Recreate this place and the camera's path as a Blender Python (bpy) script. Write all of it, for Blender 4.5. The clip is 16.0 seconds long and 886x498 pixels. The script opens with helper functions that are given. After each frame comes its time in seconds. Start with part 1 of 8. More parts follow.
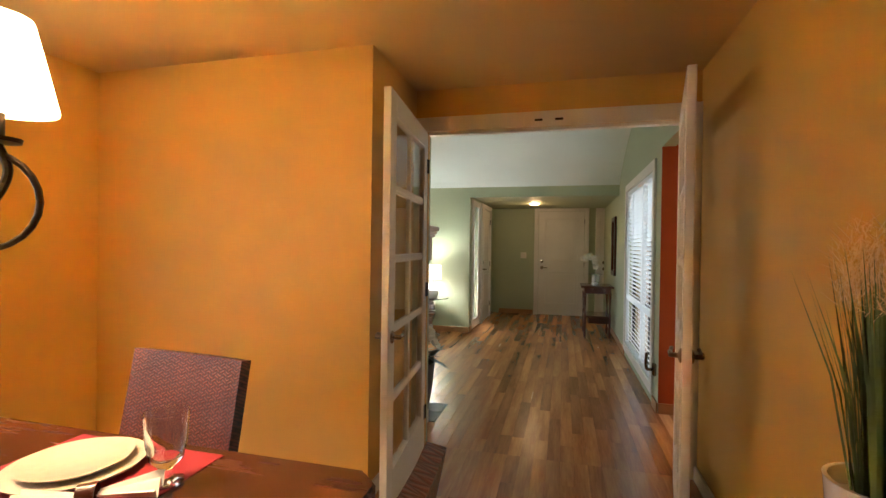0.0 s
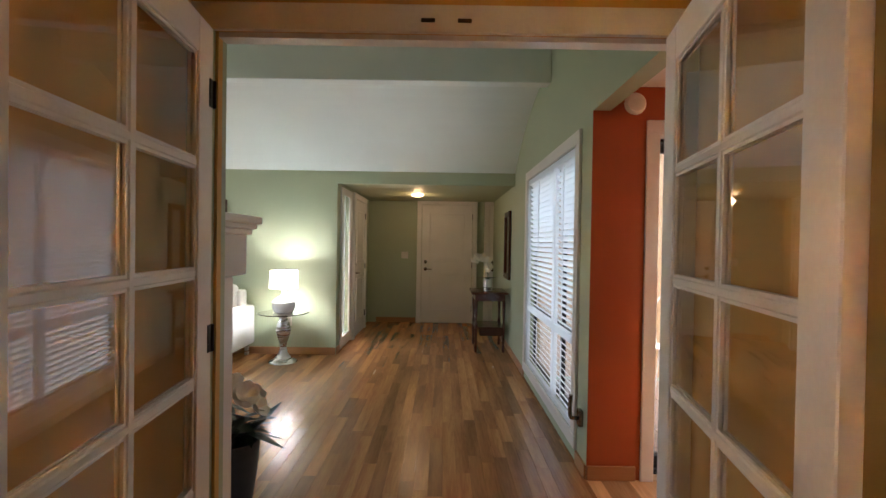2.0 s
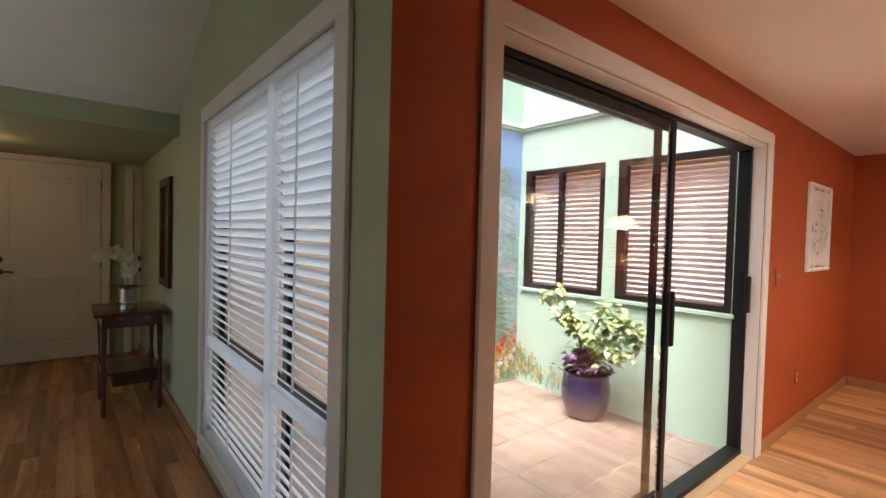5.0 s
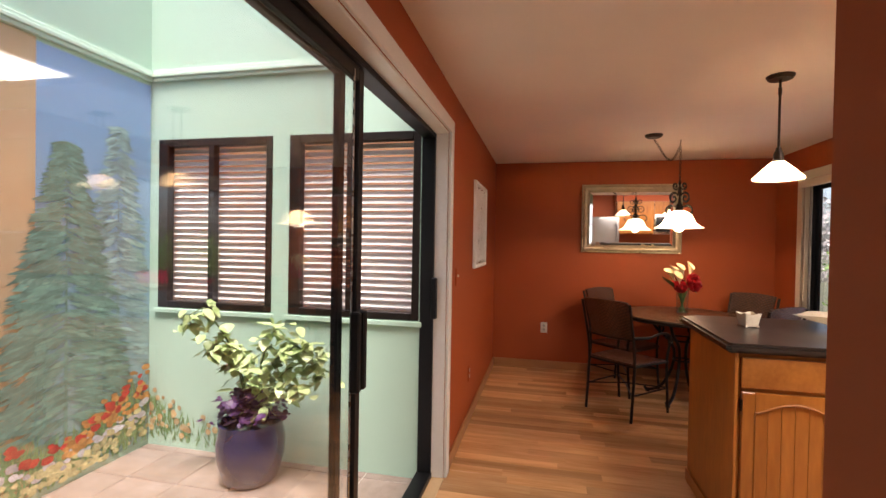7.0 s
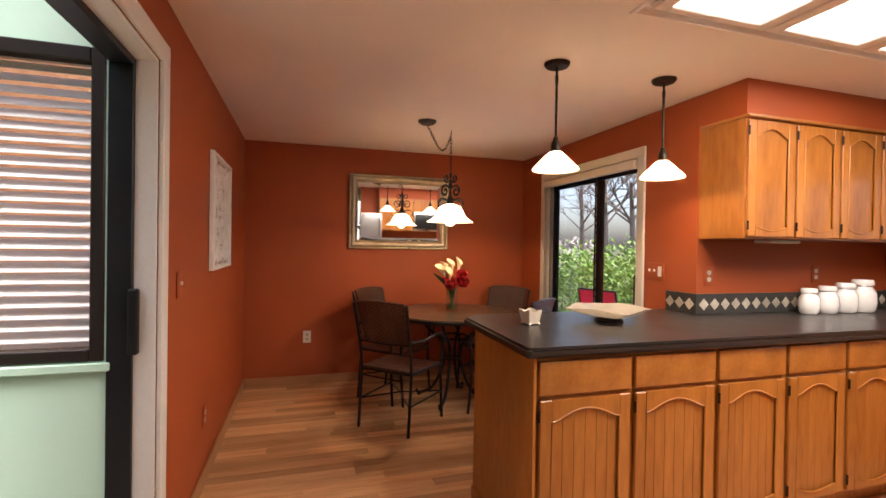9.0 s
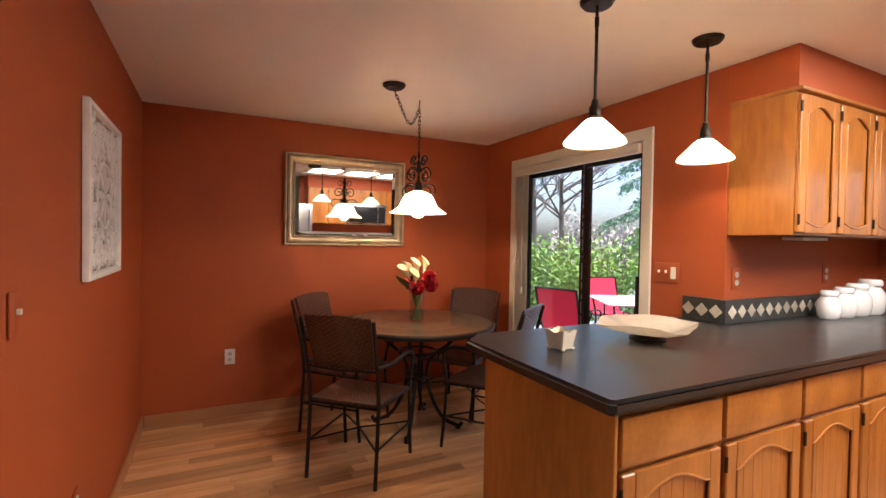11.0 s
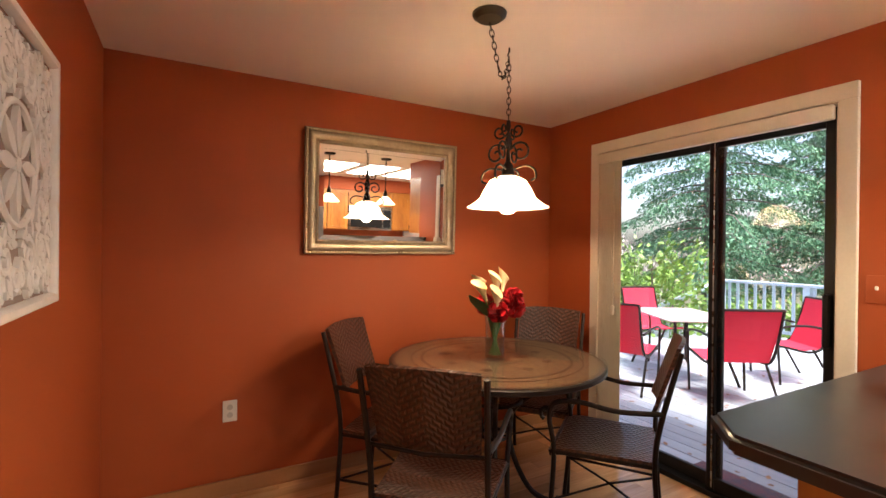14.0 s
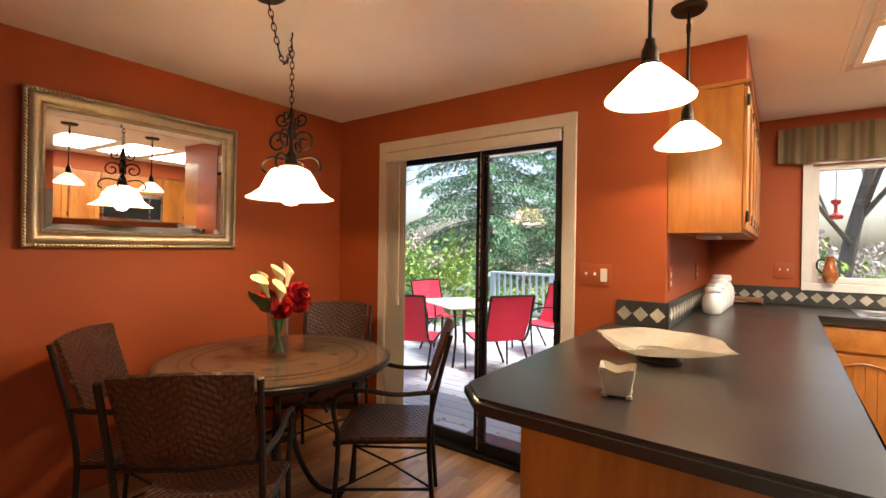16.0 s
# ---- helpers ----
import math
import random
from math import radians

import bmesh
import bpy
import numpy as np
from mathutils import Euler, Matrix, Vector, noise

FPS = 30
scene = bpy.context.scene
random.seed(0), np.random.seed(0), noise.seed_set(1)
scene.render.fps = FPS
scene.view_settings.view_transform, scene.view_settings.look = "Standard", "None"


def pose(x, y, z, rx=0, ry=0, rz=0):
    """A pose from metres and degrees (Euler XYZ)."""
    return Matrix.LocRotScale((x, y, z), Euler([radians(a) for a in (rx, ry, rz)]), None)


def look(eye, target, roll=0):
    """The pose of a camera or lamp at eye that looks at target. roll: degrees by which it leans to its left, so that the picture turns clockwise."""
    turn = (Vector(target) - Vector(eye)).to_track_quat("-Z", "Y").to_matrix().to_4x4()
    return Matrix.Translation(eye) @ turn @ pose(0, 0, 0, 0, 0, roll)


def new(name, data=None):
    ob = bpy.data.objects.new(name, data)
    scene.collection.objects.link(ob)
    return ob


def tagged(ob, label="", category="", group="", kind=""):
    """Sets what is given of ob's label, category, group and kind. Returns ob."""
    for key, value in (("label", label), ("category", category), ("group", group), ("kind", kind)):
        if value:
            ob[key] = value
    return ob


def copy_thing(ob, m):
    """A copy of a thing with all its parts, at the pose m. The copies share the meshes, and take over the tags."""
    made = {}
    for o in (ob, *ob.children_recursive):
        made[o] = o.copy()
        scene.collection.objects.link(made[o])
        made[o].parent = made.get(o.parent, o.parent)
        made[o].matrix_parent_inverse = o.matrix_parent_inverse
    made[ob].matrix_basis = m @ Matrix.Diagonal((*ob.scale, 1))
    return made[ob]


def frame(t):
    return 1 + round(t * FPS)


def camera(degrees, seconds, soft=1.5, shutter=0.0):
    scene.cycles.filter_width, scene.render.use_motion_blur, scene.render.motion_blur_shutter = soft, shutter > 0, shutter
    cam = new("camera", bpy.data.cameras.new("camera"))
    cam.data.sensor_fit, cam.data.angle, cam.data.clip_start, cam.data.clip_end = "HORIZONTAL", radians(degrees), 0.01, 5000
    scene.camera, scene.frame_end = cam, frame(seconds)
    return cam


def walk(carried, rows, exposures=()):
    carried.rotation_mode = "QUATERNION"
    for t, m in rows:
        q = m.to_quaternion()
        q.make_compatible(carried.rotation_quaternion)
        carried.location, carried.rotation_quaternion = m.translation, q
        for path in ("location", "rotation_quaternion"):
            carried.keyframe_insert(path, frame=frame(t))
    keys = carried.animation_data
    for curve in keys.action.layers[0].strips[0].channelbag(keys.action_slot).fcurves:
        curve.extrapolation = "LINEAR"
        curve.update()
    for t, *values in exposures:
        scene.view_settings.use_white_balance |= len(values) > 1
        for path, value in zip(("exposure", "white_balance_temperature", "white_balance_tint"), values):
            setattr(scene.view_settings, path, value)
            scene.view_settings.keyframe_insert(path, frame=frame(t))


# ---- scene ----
cam = camera(88.0, 16.0)
PATH = [
    (0, (-0.768, -4.036, 1.338), (-1.272, -2.101, 1.322), 0.8),
    (0.5, (-0.804, -3.731, 1.349), (-1.144, -1.76, 1.33), 0.7),
    (1, (-0.825, -3.407, 1.365), (-1.023, -1.417, 1.342), 0.8),
    (1.5, (-0.823, -3.019, 1.376), (-0.896, -1.02, 1.348), 0.8),
    (2, (-0.862, -2.677, 1.374), (-0.862, -0.678, 1.349), 0.9),
    (2.5, (-0.903, -2.343, 1.379), (-0.806, -0.345, 1.358), 1.0),
    (3, (-0.92, -2.003, 1.369), (-0.647, -0.022, 1.353), 1.0),
    (3.2, (-0.892, -1.85, 1.392), (-0.545, 0.12, 1.369), 1.1),
    (5.3, (-0.531, -0.849, 1.378), (0.898, 0.55, 1.335), 1.3),
    (5.5, (-0.453, -0.752, 1.371), (1.079, 0.534, 1.336), 1.1),
    (6, (-0.264, -0.675, 1.367), (1.457, 0.343, 1.336), 0.9),
    (6.5, (-0.034, -0.581, 1.379), (1.840, 0.118, 1.346), 0.7),
    (7, (0.216, -0.555, 1.382), (2.169, -0.124, 1.356), 1.0),
    (7.5, (0.402, -0.499, 1.370), (2.400, -0.387, 1.358), 1.0),
    (8, (0.536, -0.503, 1.362), (2.528, -0.675, 1.348), 1.0),
    (8.5, (0.729, -0.51, 1.361), (2.686, -0.921, 1.346), 0.9),
    (9, (0.886, -0.521, 1.356), (2.799, -1.105, 1.339), 0.9),
    (9.2, (0.944, -0.519, 1.347), (2.841, -1.152, 1.332), 0.9),
    (11.3, (1.836, -0.417, 1.368), (3.612, -1.336, 1.343), 0.9),
    (11.5, (1.968, -0.400, 1.358), (3.742, -1.324, 1.346), 0.8),
    (12, (2.229, -0.376, 1.360), (3.998, -1.306, 1.342), 0.7),
    (12.5, (2.455, -0.376, 1.356), (4.220, -1.314, 1.336), 0.7),
    (13, (2.622, -0.380, 1.352), (4.393, -1.308, 1.337), 0.7),
    (13.5, (2.723, -0.362, 1.358), (4.492, -1.296, 1.344), 0.7),
    (14, (2.744, -0.355, 1.355), (4.49, -1.332, 1.348), 0.6),
    (14.5, (2.707, -0.328, 1.368), (4.38, -1.424, 1.348), 0.6),
    (15, (2.67, -0.356, 1.356), (4.251, -1.581, 1.345), 0.6),
    (15.5, (2.671, -0.38, 1.345), (4.084, -1.796, 1.341), 0.7),
    (16, (2.692, -0.400, 1.339), (3.871, -2.016, 1.328), 0.8),
]
walk(cam, [(t, look(eye, target, roll)) for t, eye, target, roll in PATH],
     exposures=[(0, 2.8, 6500, 10), (1.2, 2.75, 6400, 10), (2, 2.65, 6100, 15), (3.2, 2.4, 6000, 16), (5.3, 1.8, 6400, 18), (7, 1.4, 6500, 18), (9.2, 1.5, 6300, 16), (11.3, 1.65, 5900, 13), (13, 1.9, 6100, 12), (14.5, 1.9, 6500, 10), (16, 1.65, 6700, 9)])

# ---- world ----
world = bpy.data.worlds.new("world")
scene.world = world
world.use_nodes = True
wn = world.node_tree
sky = wn.nodes.new("ShaderNodeTexSky")
sky.sky_type, sky.sun_disc = "NISHITA", False
sky.sun_elevation, sky.sun_rotation = radians(71), radians(-107)
sky.air_density, sky.dust_density = 1.0, 4.0
wn.links.new(sky.outputs[0], wn.nodes["Background"].inputs["Color"])
wn.nodes["Background"].inputs["Strength"].default_value = 0.15

sun = new("sun", bpy.data.lights.new("sun", "SUN"))
sun.data.energy, sun.data.angle, sun.data.color = 2.9, radians(20), (1.0, 0.96, 0.9)
sun.matrix_world = look((0, 0, 20), (0.32, 0.10, 19))

# ---- helpers of this scene ----
C = 2.30          # kitchen ceiling
CD = 2.37         # dining ceiling
D0, D1 = -1.09, -1.03   # wall between dining and living room


def BM():
    return bmesh.new()


def bx(bm, x0, x1, y0, y1, z0, z1, m=None):
    co = [(x, y, z) for x in (x0, x1) for y in (y0, y1) for z in (z0, z1)]
    v = [bm.verts.new(m @ Vector(c) if m else c) for c in co]
    for f in ((0, 1, 3, 2), (4, 6, 7, 5), (0, 4, 5, 1), (2, 3, 7, 6), (0, 2, 6, 4), (1, 5, 7, 3)):
        bm.faces.new([v[i] for i in f])
    return v


def rbx(bm, x0, x1, y0, y1, z0, z1, r=0.005, seg=2, m=None):
    t = BM()
    bx(t, x0, x1, y0, y1, z0, z1)
    bmesh.ops.bevel(t, geom=t.edges[:], offset=r, segments=seg, affect="EDGES", profile=0.5)
    if m:
        bmesh.ops.transform(t, matrix=m, verts=t.verts)
    merge(bm, t)


def merge(bm, t):
    me = bpy.data.meshes.new("tmp")
    t.to_mesh(me)
    t.free()
    bm.from_mesh(me)
    bpy.data.meshes.remove(me)


def ring(bm, c, u, v, r, n):
    return [bm.verts.new(c + u * (math.cos(2 * math.pi * i / n) * r) + v * (math.sin(2 * math.pi * i / n) * r)) for i in range(n)]


def tube(bm, pts, r, n=8, closed=False, r_end=None):
    pts = [Vector(p) for p in pts]
    k = len(pts)
    rings, u = [], None
    for i, p in enumerate(pts):
        if closed:
            d = pts[(i + 1) % k] - pts[i - 1]
        else:
            d = pts[min(i + 1, k - 1)] - pts[max(i - 1, 0)]
        d.normalize()
        if u is None:
            u = d.orthogonal().normalized()
        u = (u - d * u.dot(d)).normalized()
        rr = r if r_end is None else r + (r_end - r) * i / (k - 1)
        rings.append(ring(bm, p, u, d.cross(u), rr, n))
    for i in range(k if closed else k - 1):
        a, b = rings[i], rings[(i + 1) % k]
        for j in range(n):
            bm.faces.new((a[j], a[(j + 1) % n], b[(j + 1) % n], b[j]))
    if not closed:
        bm.faces.new(rings[0][::-1])
        bm.faces.new(rings[-1])


def lathe(bm, prof, c=(0, 0, 0), n=28, wob=0.0, k=6):
    c = Vector(c)
    rows = []
    for r, z in prof:
        if r < 1e-5:
            rows.append([bm.verts.new(c + Vector((0, 0, z)))])
        else:
            rows.append([bm.verts.new(c + Vector((math.cos(a) * r * (1 + wob * math.cos(k * a)), math.sin(a) * r * (1 + wob * math.cos(k * a)), z)))
                         for a in (2 * math.pi * i / n for i in range(n))])
    for a, b in zip(rows, rows[1:]):
        for j in range(n):
            q = [a[j % len(a)], a[(j + 1) % len(a)], b[(j + 1) % len(b)], b[j % len(b)]]
            q = list(dict.fromkeys(q))
            if len(q) > 2:
                bm.faces.new(q)


def prism(bm, poly, h0, h1, m=None):
    """An outline in the plane, raised from h0 to h1."""
    lo = [bm.verts.new(m @ Vector((x, y, h0)) if m else (x, y, h0)) for x, y in poly]
    hi = [bm.verts.new(m @ Vector((x, y, h1)) if m else (x, y, h1)) for x, y in poly]
    bm.faces.new(lo[::-1])
    bm.faces.new(hi)
    for i in range(len(poly)):
        j = (i + 1) % len(poly)
        bm.faces.new((lo[i], lo[j], hi[j], hi[i]))


def grid(bm, f, nu, nv, closed_u=False):
    vs = [[bm.verts.new(f(i / nu, j / nv)) for j in range(nv + 1)] for i in range(nu if closed_u else nu + 1)]
    for i in range(nu):
        a, b = vs[i], vs[(i + 1) % len(vs)]
        for j in range(nv):
            bm.faces.new((a[j], b[j], b[j + 1], a[j + 1]))


def arc(cx, cy, r, a0, a1, n=10, ry=None):
    ry = r if ry is None else ry
    return [(cx + math.cos(radians(a0 + (a1 - a0) * i / n)) * r, cy + math.sin(radians(a0 + (a1 - a0) * i / n)) * ry) for i in range(n + 1)]


def smooth_path(pts, n=6):
    """A soft curve through the points."""
    p = [Vector(q) for q in pts]
    p = [p[0] * 2 - p[1]] + p + [p[-1] * 2 - p[-2]]
    out = []
    for i in range(1, len(p) - 2):
        for k in range(n):
            t = k / n
            out.append(0.5 * (2 * p[i] + (p[i + 1] - p[i - 1]) * t + (2 * p[i - 1] - 5 * p[i] + 4 * p[i + 1] - p[i + 2]) * t * t
                              + (3 * p[i] - p[i - 1] - 3 * p[i + 1] + p[i + 2]) * t ** 3))
    return out + [p[-2]]


def mesh_of(name, bm, material, smooth=35, fix=True):
    if fix:
        bmesh.ops.recalc_face_normals(bm, faces=bm.faces)
    me = bpy.data.meshes.new(name)
    bm.to_mesh(me)
    bm.free()
    for q in (material if isinstance(material, (list, tuple)) else [material]):
        me.materials.append(q)
    if smooth:
        me.shade_smooth()
        me.set_sharp_from_angle(angle=radians(smooth))
    return me


def part(name, bm, material, parent, label="", smooth=35, fix=True):
    ob = new(name, mesh_of(name, bm, material, smooth, fix))
    ob.parent = parent
    if label:
        ob["label"] = label
    return ob


def thing(name, m, label, category, group=""):
    ob = new(name)
    ob.empty_display_size = 0.1
    ob.matrix_world = m
    return tagged(ob, label, category, group)


def solo(name, bm, material, label, category, m=None, smooth=35, group="", fix=True):
    ob = new(name, mesh_of(name, bm, material, smooth, fix))
    if m:
        ob.matrix_world = m
    return tagged(ob, label, category, group)


def setting(name, bm, material, label, category, smooth=0):
    ob = new(name, mesh_of(name, bm, material, smooth))
    return tagged(ob, label, category, "", "structure")


# ---- materials ----
def mat(name, a, b=None, rough=0.5, metal=0.0, scale=3.0, fine=40.0, bump=0.1, dist=0.002, rvar=0.1, spec=0.5, stretch=(1, 1, 1), coat=0.0, per=None, emit=0.0, sheen=0.0, trans=0.0):
    """A surface with two scales of variation; per: 'object' or 'island' gives each piece its own tone."""
    m = bpy.data.materials.new(name)
    m.use_nodes = True
    nt = m.node_tree
    bs = nt.nodes["Principled BSDF"]
    b = b or tuple(c * 0.85 for c in a)
    tc = nt.nodes.new("ShaderNodeTexCoord")
    mp = nt.nodes.new("ShaderNodeMapping")
    mp.inputs["Scale"].default_value = stretch
    nt.links.new(tc.outputs["Object"], mp.inputs["Vector"])
    n1 = nt.nodes.new("ShaderNodeTexNoise")
    n1.inputs["Scale"].default_value, n1.inputs["Detail"].default_value = scale, 4
    n2 = nt.nodes.new("ShaderNodeTexNoise")
    n2.inputs["Scale"].default_value, n2.inputs["Detail"].default_value = fine, 3
    for q in (n1, n2):
        nt.links.new(mp.outputs[0], q.inputs["Vector"])
    mx = nt.nodes.new("ShaderNodeMath")
    mx.operation, mx.inputs[1].default_value = "MULTIPLY_ADD", 0.7
    nt.links.new(n1.outputs["Fac"], mx.inputs[0])
    m3 = nt.nodes.new("ShaderNodeMath")
    m3.operation, m3.inputs[1].default_value = "MULTIPLY", 0.3
    nt.links.new(n2.outputs["Fac"], m3.inputs[0])
    nt.links.new(m3.outputs[0], mx.inputs[2])
    rp = nt.nodes.new("ShaderNodeValToRGB")
    rp.color_ramp.elements[0].position, rp.color_ramp.elements[1].position = 0.35, 0.65
    rp.color_ramp.elements[0].color, rp.color_ramp.elements[1].color = (*b, 1), (*a, 1)
    nt.links.new(mx.outputs[0], rp.inputs["Fac"])
    col = rp.outputs["Color"]
    if per:
        if per == "object":
            src = nt.nodes.new("ShaderNodeObjectInfo").outputs["Random"]
        else:
            src = nt.nodes.new("ShaderNodeNewGeometry").outputs["Random Per Island"]
        hv = nt.nodes.new("ShaderNodeHueSaturation")
        mr = nt.nodes.new("ShaderNodeMapRange")
        mr.inputs["To Min"].default_value, mr.inputs["To Max"].default_value = 0.7, 1.22
        nt.links.new(src, mr.inputs["Value"])
        nt.links.new(mr.outputs[0], hv.inputs["Value"])
        nt.links.new(col, hv.inputs["Color"])
        col = hv.outputs["Color"]
        ad = nt.nodes.new("ShaderNodeVectorMath")
        ad.operation = "MULTIPLY_ADD"
        cb = nt.nodes.new("ShaderNodeCombineXYZ")
        for k in (0, 1):
            nt.links.new(src, cb.inputs[k])
        ad.inputs[1].default_value = (37, 53, 0)
        nt.links.new(cb.outputs[0], ad.inputs[0])
        nt.links.new(tc.outputs["Object"], ad.inputs[2])
        nt.links.new(ad.outputs[0], mp.inputs["Vector"])
    nt.links.new(col, bs.inputs["Base Color"])
    rr = nt.nodes.new("ShaderNodeMapRange")
    rr.inputs["To Min"].default_value, rr.inputs["To Max"].default_value = max(rough - rvar, 0.02), min(rough + rvar, 1)
    nt.links.new(n1.outputs["Fac"], rr.inputs["Value"])
    nt.links.new(rr.outputs[0], bs.inputs["Roughness"])
    bs.inputs["Metallic"].default_value = metal
    bs.inputs["Specular IOR Level"].default_value = spec
    bs.inputs["Coat Weight"].default_value = coat
    bs.inputs["Coat Roughness"].default_value = 0.12
    bs.inputs["Sheen Weight"].default_value = sheen
    bs.inputs["Transmission Weight"].default_value = trans
    if bump:
        bp = nt.nodes.new("ShaderNodeBump")
        bp.inputs["Strength"].default_value, bp.inputs["Distance"].default_value = bump, dist
        nt.links.new(n2.outputs["Fac"], bp.inputs["Height"])
        nt.links.new(bp.outputs[0], bs.inputs["Normal"])
    if emit:
        bs.inputs["Emission Color"].default_value = (*a, 1)
        bs.inputs["Emission Strength"].default_value = emit
    return m


def glow(name, color, strength, rough=0.4, passing=0.0):
    m = bpy.data.materials.new(name)
    m.use_nodes = True
    bs = m.node_tree.nodes["Principled BSDF"]
    bs.inputs["Base Color"].default_value = (*color, 1)
    bs.inputs["Roughness"].default_value = rough
    bs.inputs["Emission Color"].default_value = (*color, 1)
    bs.inputs["Emission Strength"].default_value = strength
    if passing:
        nt = m.node_tree
        tl, mx = nt.nodes.new("ShaderNodeBsdfTranslucent"), nt.nodes.new("ShaderNodeMixShader")
        tl.inputs["Color"].default_value = (*color, 1)
        mx.inputs[0].default_value = passing
        nt.links.new(bs.outputs[0], mx.inputs[1])
        nt.links.new(tl.outputs[0], mx.inputs[2])
        nt.links.new(mx.outputs[0], nt.nodes["Material Output"].inputs["Surface"])
    return m


def glass(name, color=(1, 1, 1), rough=0.0, ior=1.45, thin=True, slant=0.7):
    """A pane: clear with a mirror sheen that grows at a slant; or solid glass."""
    m = bpy.data.materials.new(name)
    m.use_nodes = True
    nt = m.node_tree
    bs = nt.nodes["Principled BSDF"]
    if not thin:
        bs.inputs["Base Color"].default_value = (*color, 1)
        bs.inputs["Roughness"].default_value, bs.inputs["IOR"].default_value, bs.inputs["Transmission Weight"].default_value = rough, ior, 1
        return m
    nt.nodes.remove(bs)
    tr, gl, mx, fr = (nt.nodes.new(k) for k in ("ShaderNodeBsdfTransparent", "ShaderNodeBsdfGlossy", "ShaderNodeMixShader", "ShaderNodeLayerWeight"))
    tr.inputs["Color"].default_value = (*color, 1)
    gl.inputs["Roughness"].default_value = 0.0
    pw, ma = nt.nodes.new("ShaderNodeMath"), nt.nodes.new("ShaderNodeMath")
    pw.operation, pw.inputs[1].default_value = "POWER", 4.0
    ma.operation, ma.inputs[1].default_value, ma.inputs[2].default_value = "MULTIPLY_ADD", slant, 0.045
    nt.links.new(fr.outputs["Facing"], pw.inputs[0])
    nt.links.new(pw.outputs[0], ma.inputs[0])
    nt.links.new(ma.outputs[0], mx.inputs[0])
    nt.links.new(tr.outputs[0], mx.inputs[1])
    nt.links.new(gl.outputs[0], mx.inputs[2])
    nt.links.new(mx.outputs[0], nt.nodes["Material Output"].inputs["Surface"])
    return m


def paint(name, a, rough=0.55, bump=0.15):
    return mat(name, a, tuple(c * 0.93 for c in a), rough, scale=1.3, fine=160, bump=bump, dist=0.0008, rvar=0.06, spec=0.4)


M_ochre = paint("ochre_paint", (0.60, 0.345, 0.085))
M_ochre_ceiling = paint("ochre_ceiling_paint", (0.60, 0.38, 0.15), 0.7)
M_red = paint("terracotta_paint", (0.37, 0.076, 0.017), 0.62)
M_sage = paint("sage_paint", (0.40, 0.45, 0.30))
M_sage_pale = paint("pale_sage_paint", (0.73, 0.80, 0.75), 0.7)
M_ceiling = paint("ceiling_paint", (0.86, 0.79, 0.74), 0.75)
M_white = mat("white_paint", (0.78, 0.76, 0.71), (0.70, 0.67, 0.62), 0.38, scale=2, fine=90, bump=0.05, dist=0.0006)
M_cream = mat("cream_trim_paint", (0.74, 0.68, 0.56), (0.66, 0.60, 0.49), 0.4, scale=2, fine=90, bump=0.05, dist=0.0006)
M_mint = paint("mint_stucco", (0.47, 0.66, 0.53), 0.8, 0.35)
M_black_metal = mat("black_anodised_metal", (0.010, 0.010, 0.011), (0.006, 0.006, 0.007), 0.42, 0.0, scale=4, fine=60, bump=0.03, spec=0.3)
M_oak_base = mat("stained_oak_baseboard", (0.42, 0.20, 0.08), (0.33, 0.15, 0.055), 0.4, scale=2, fine=60, stretch=(1, 1, 9), bump=0.08, coat=0.2)
M_pane = glass("pane_glass")
M_ground = mat("garden_soil", (0.10, 0.09, 0.05), (0.06, 0.07, 0.03), 0.95, scale=2, fine=30, bump=0.5, dist=0.02)


def wall(name, axis, t0, t1, s0, s1, z0, z1, holes, material, label):
    """A wall whose thickness runs from t0 to t1 along x or y, with openings (from, to, bottom, top)."""
    bm = BM()
    cuts = sorted({s0, s1, *[h[0] for h in holes], *[h[1] for h in holes]})
    for a, b in zip(cuts, cuts[1:]):
        spans = [(z0, z1)]
        for h0, h1, q0, q1 in holes:
            if h0 <= a and b <= h1:
                spans = [s for u, v in spans for s in ((u, min(v, q0)), (max(u, q1), v)) if s[1] - s[0] > 1e-4]
        for u, v in spans:
            if axis == "x":
                bx(bm, t0, t1, a, b, u, v)
            else:
                bx(bm, a, b, t0, t1, u, v)
    bmesh.ops.remove_doubles(bm, verts=bm.verts, dist=1e-5)
    return setting(name, bm, material, label, "wall")


# ---- large structure ----
wall("wall_french_reveal", "y", D0 - 0.045, D0 - 0.001, -1.729, -1.655, 0, 2.088, [], M_sage, "sage green wall end beside the french doors")
# living room and entry
wall("wall_living_east", "x", 0.0, 0.10, D1, 5.24, 0, 3.9, [(-1.03, 0.004, -1, 2.16), (0.285, 1.985, 0.17, 2.02)], M_sage, "sage green painted wall with a tall window and a wide opening")
wall("wall_living_north", "y", 2.89, 3.0, -5.6, -2.15, 0, 2.6, [], M_sage, "sage green painted wall behind the sofa")
wall("wall_entry_header", "y", 2.89, 3.0, -2.15, 0.0, 2.08, 2.6, [], M_sage, "sage green header over the entry alcove")
wall("wall_entry_west", "x", -2.27, -2.15, 3.0, 5.24, 0, 2.09, [(3.80, 4.66, -1, 2.0), (3.14, 3.60, 0.14, 2.0)], M_sage, "sage green wall of the entry alcove")
wall("wall_entry_north", "y", 5.24, 5.36, -2.27, 0.10, 0, 2.09, [], M_sage, "sage green wall around the entry door")
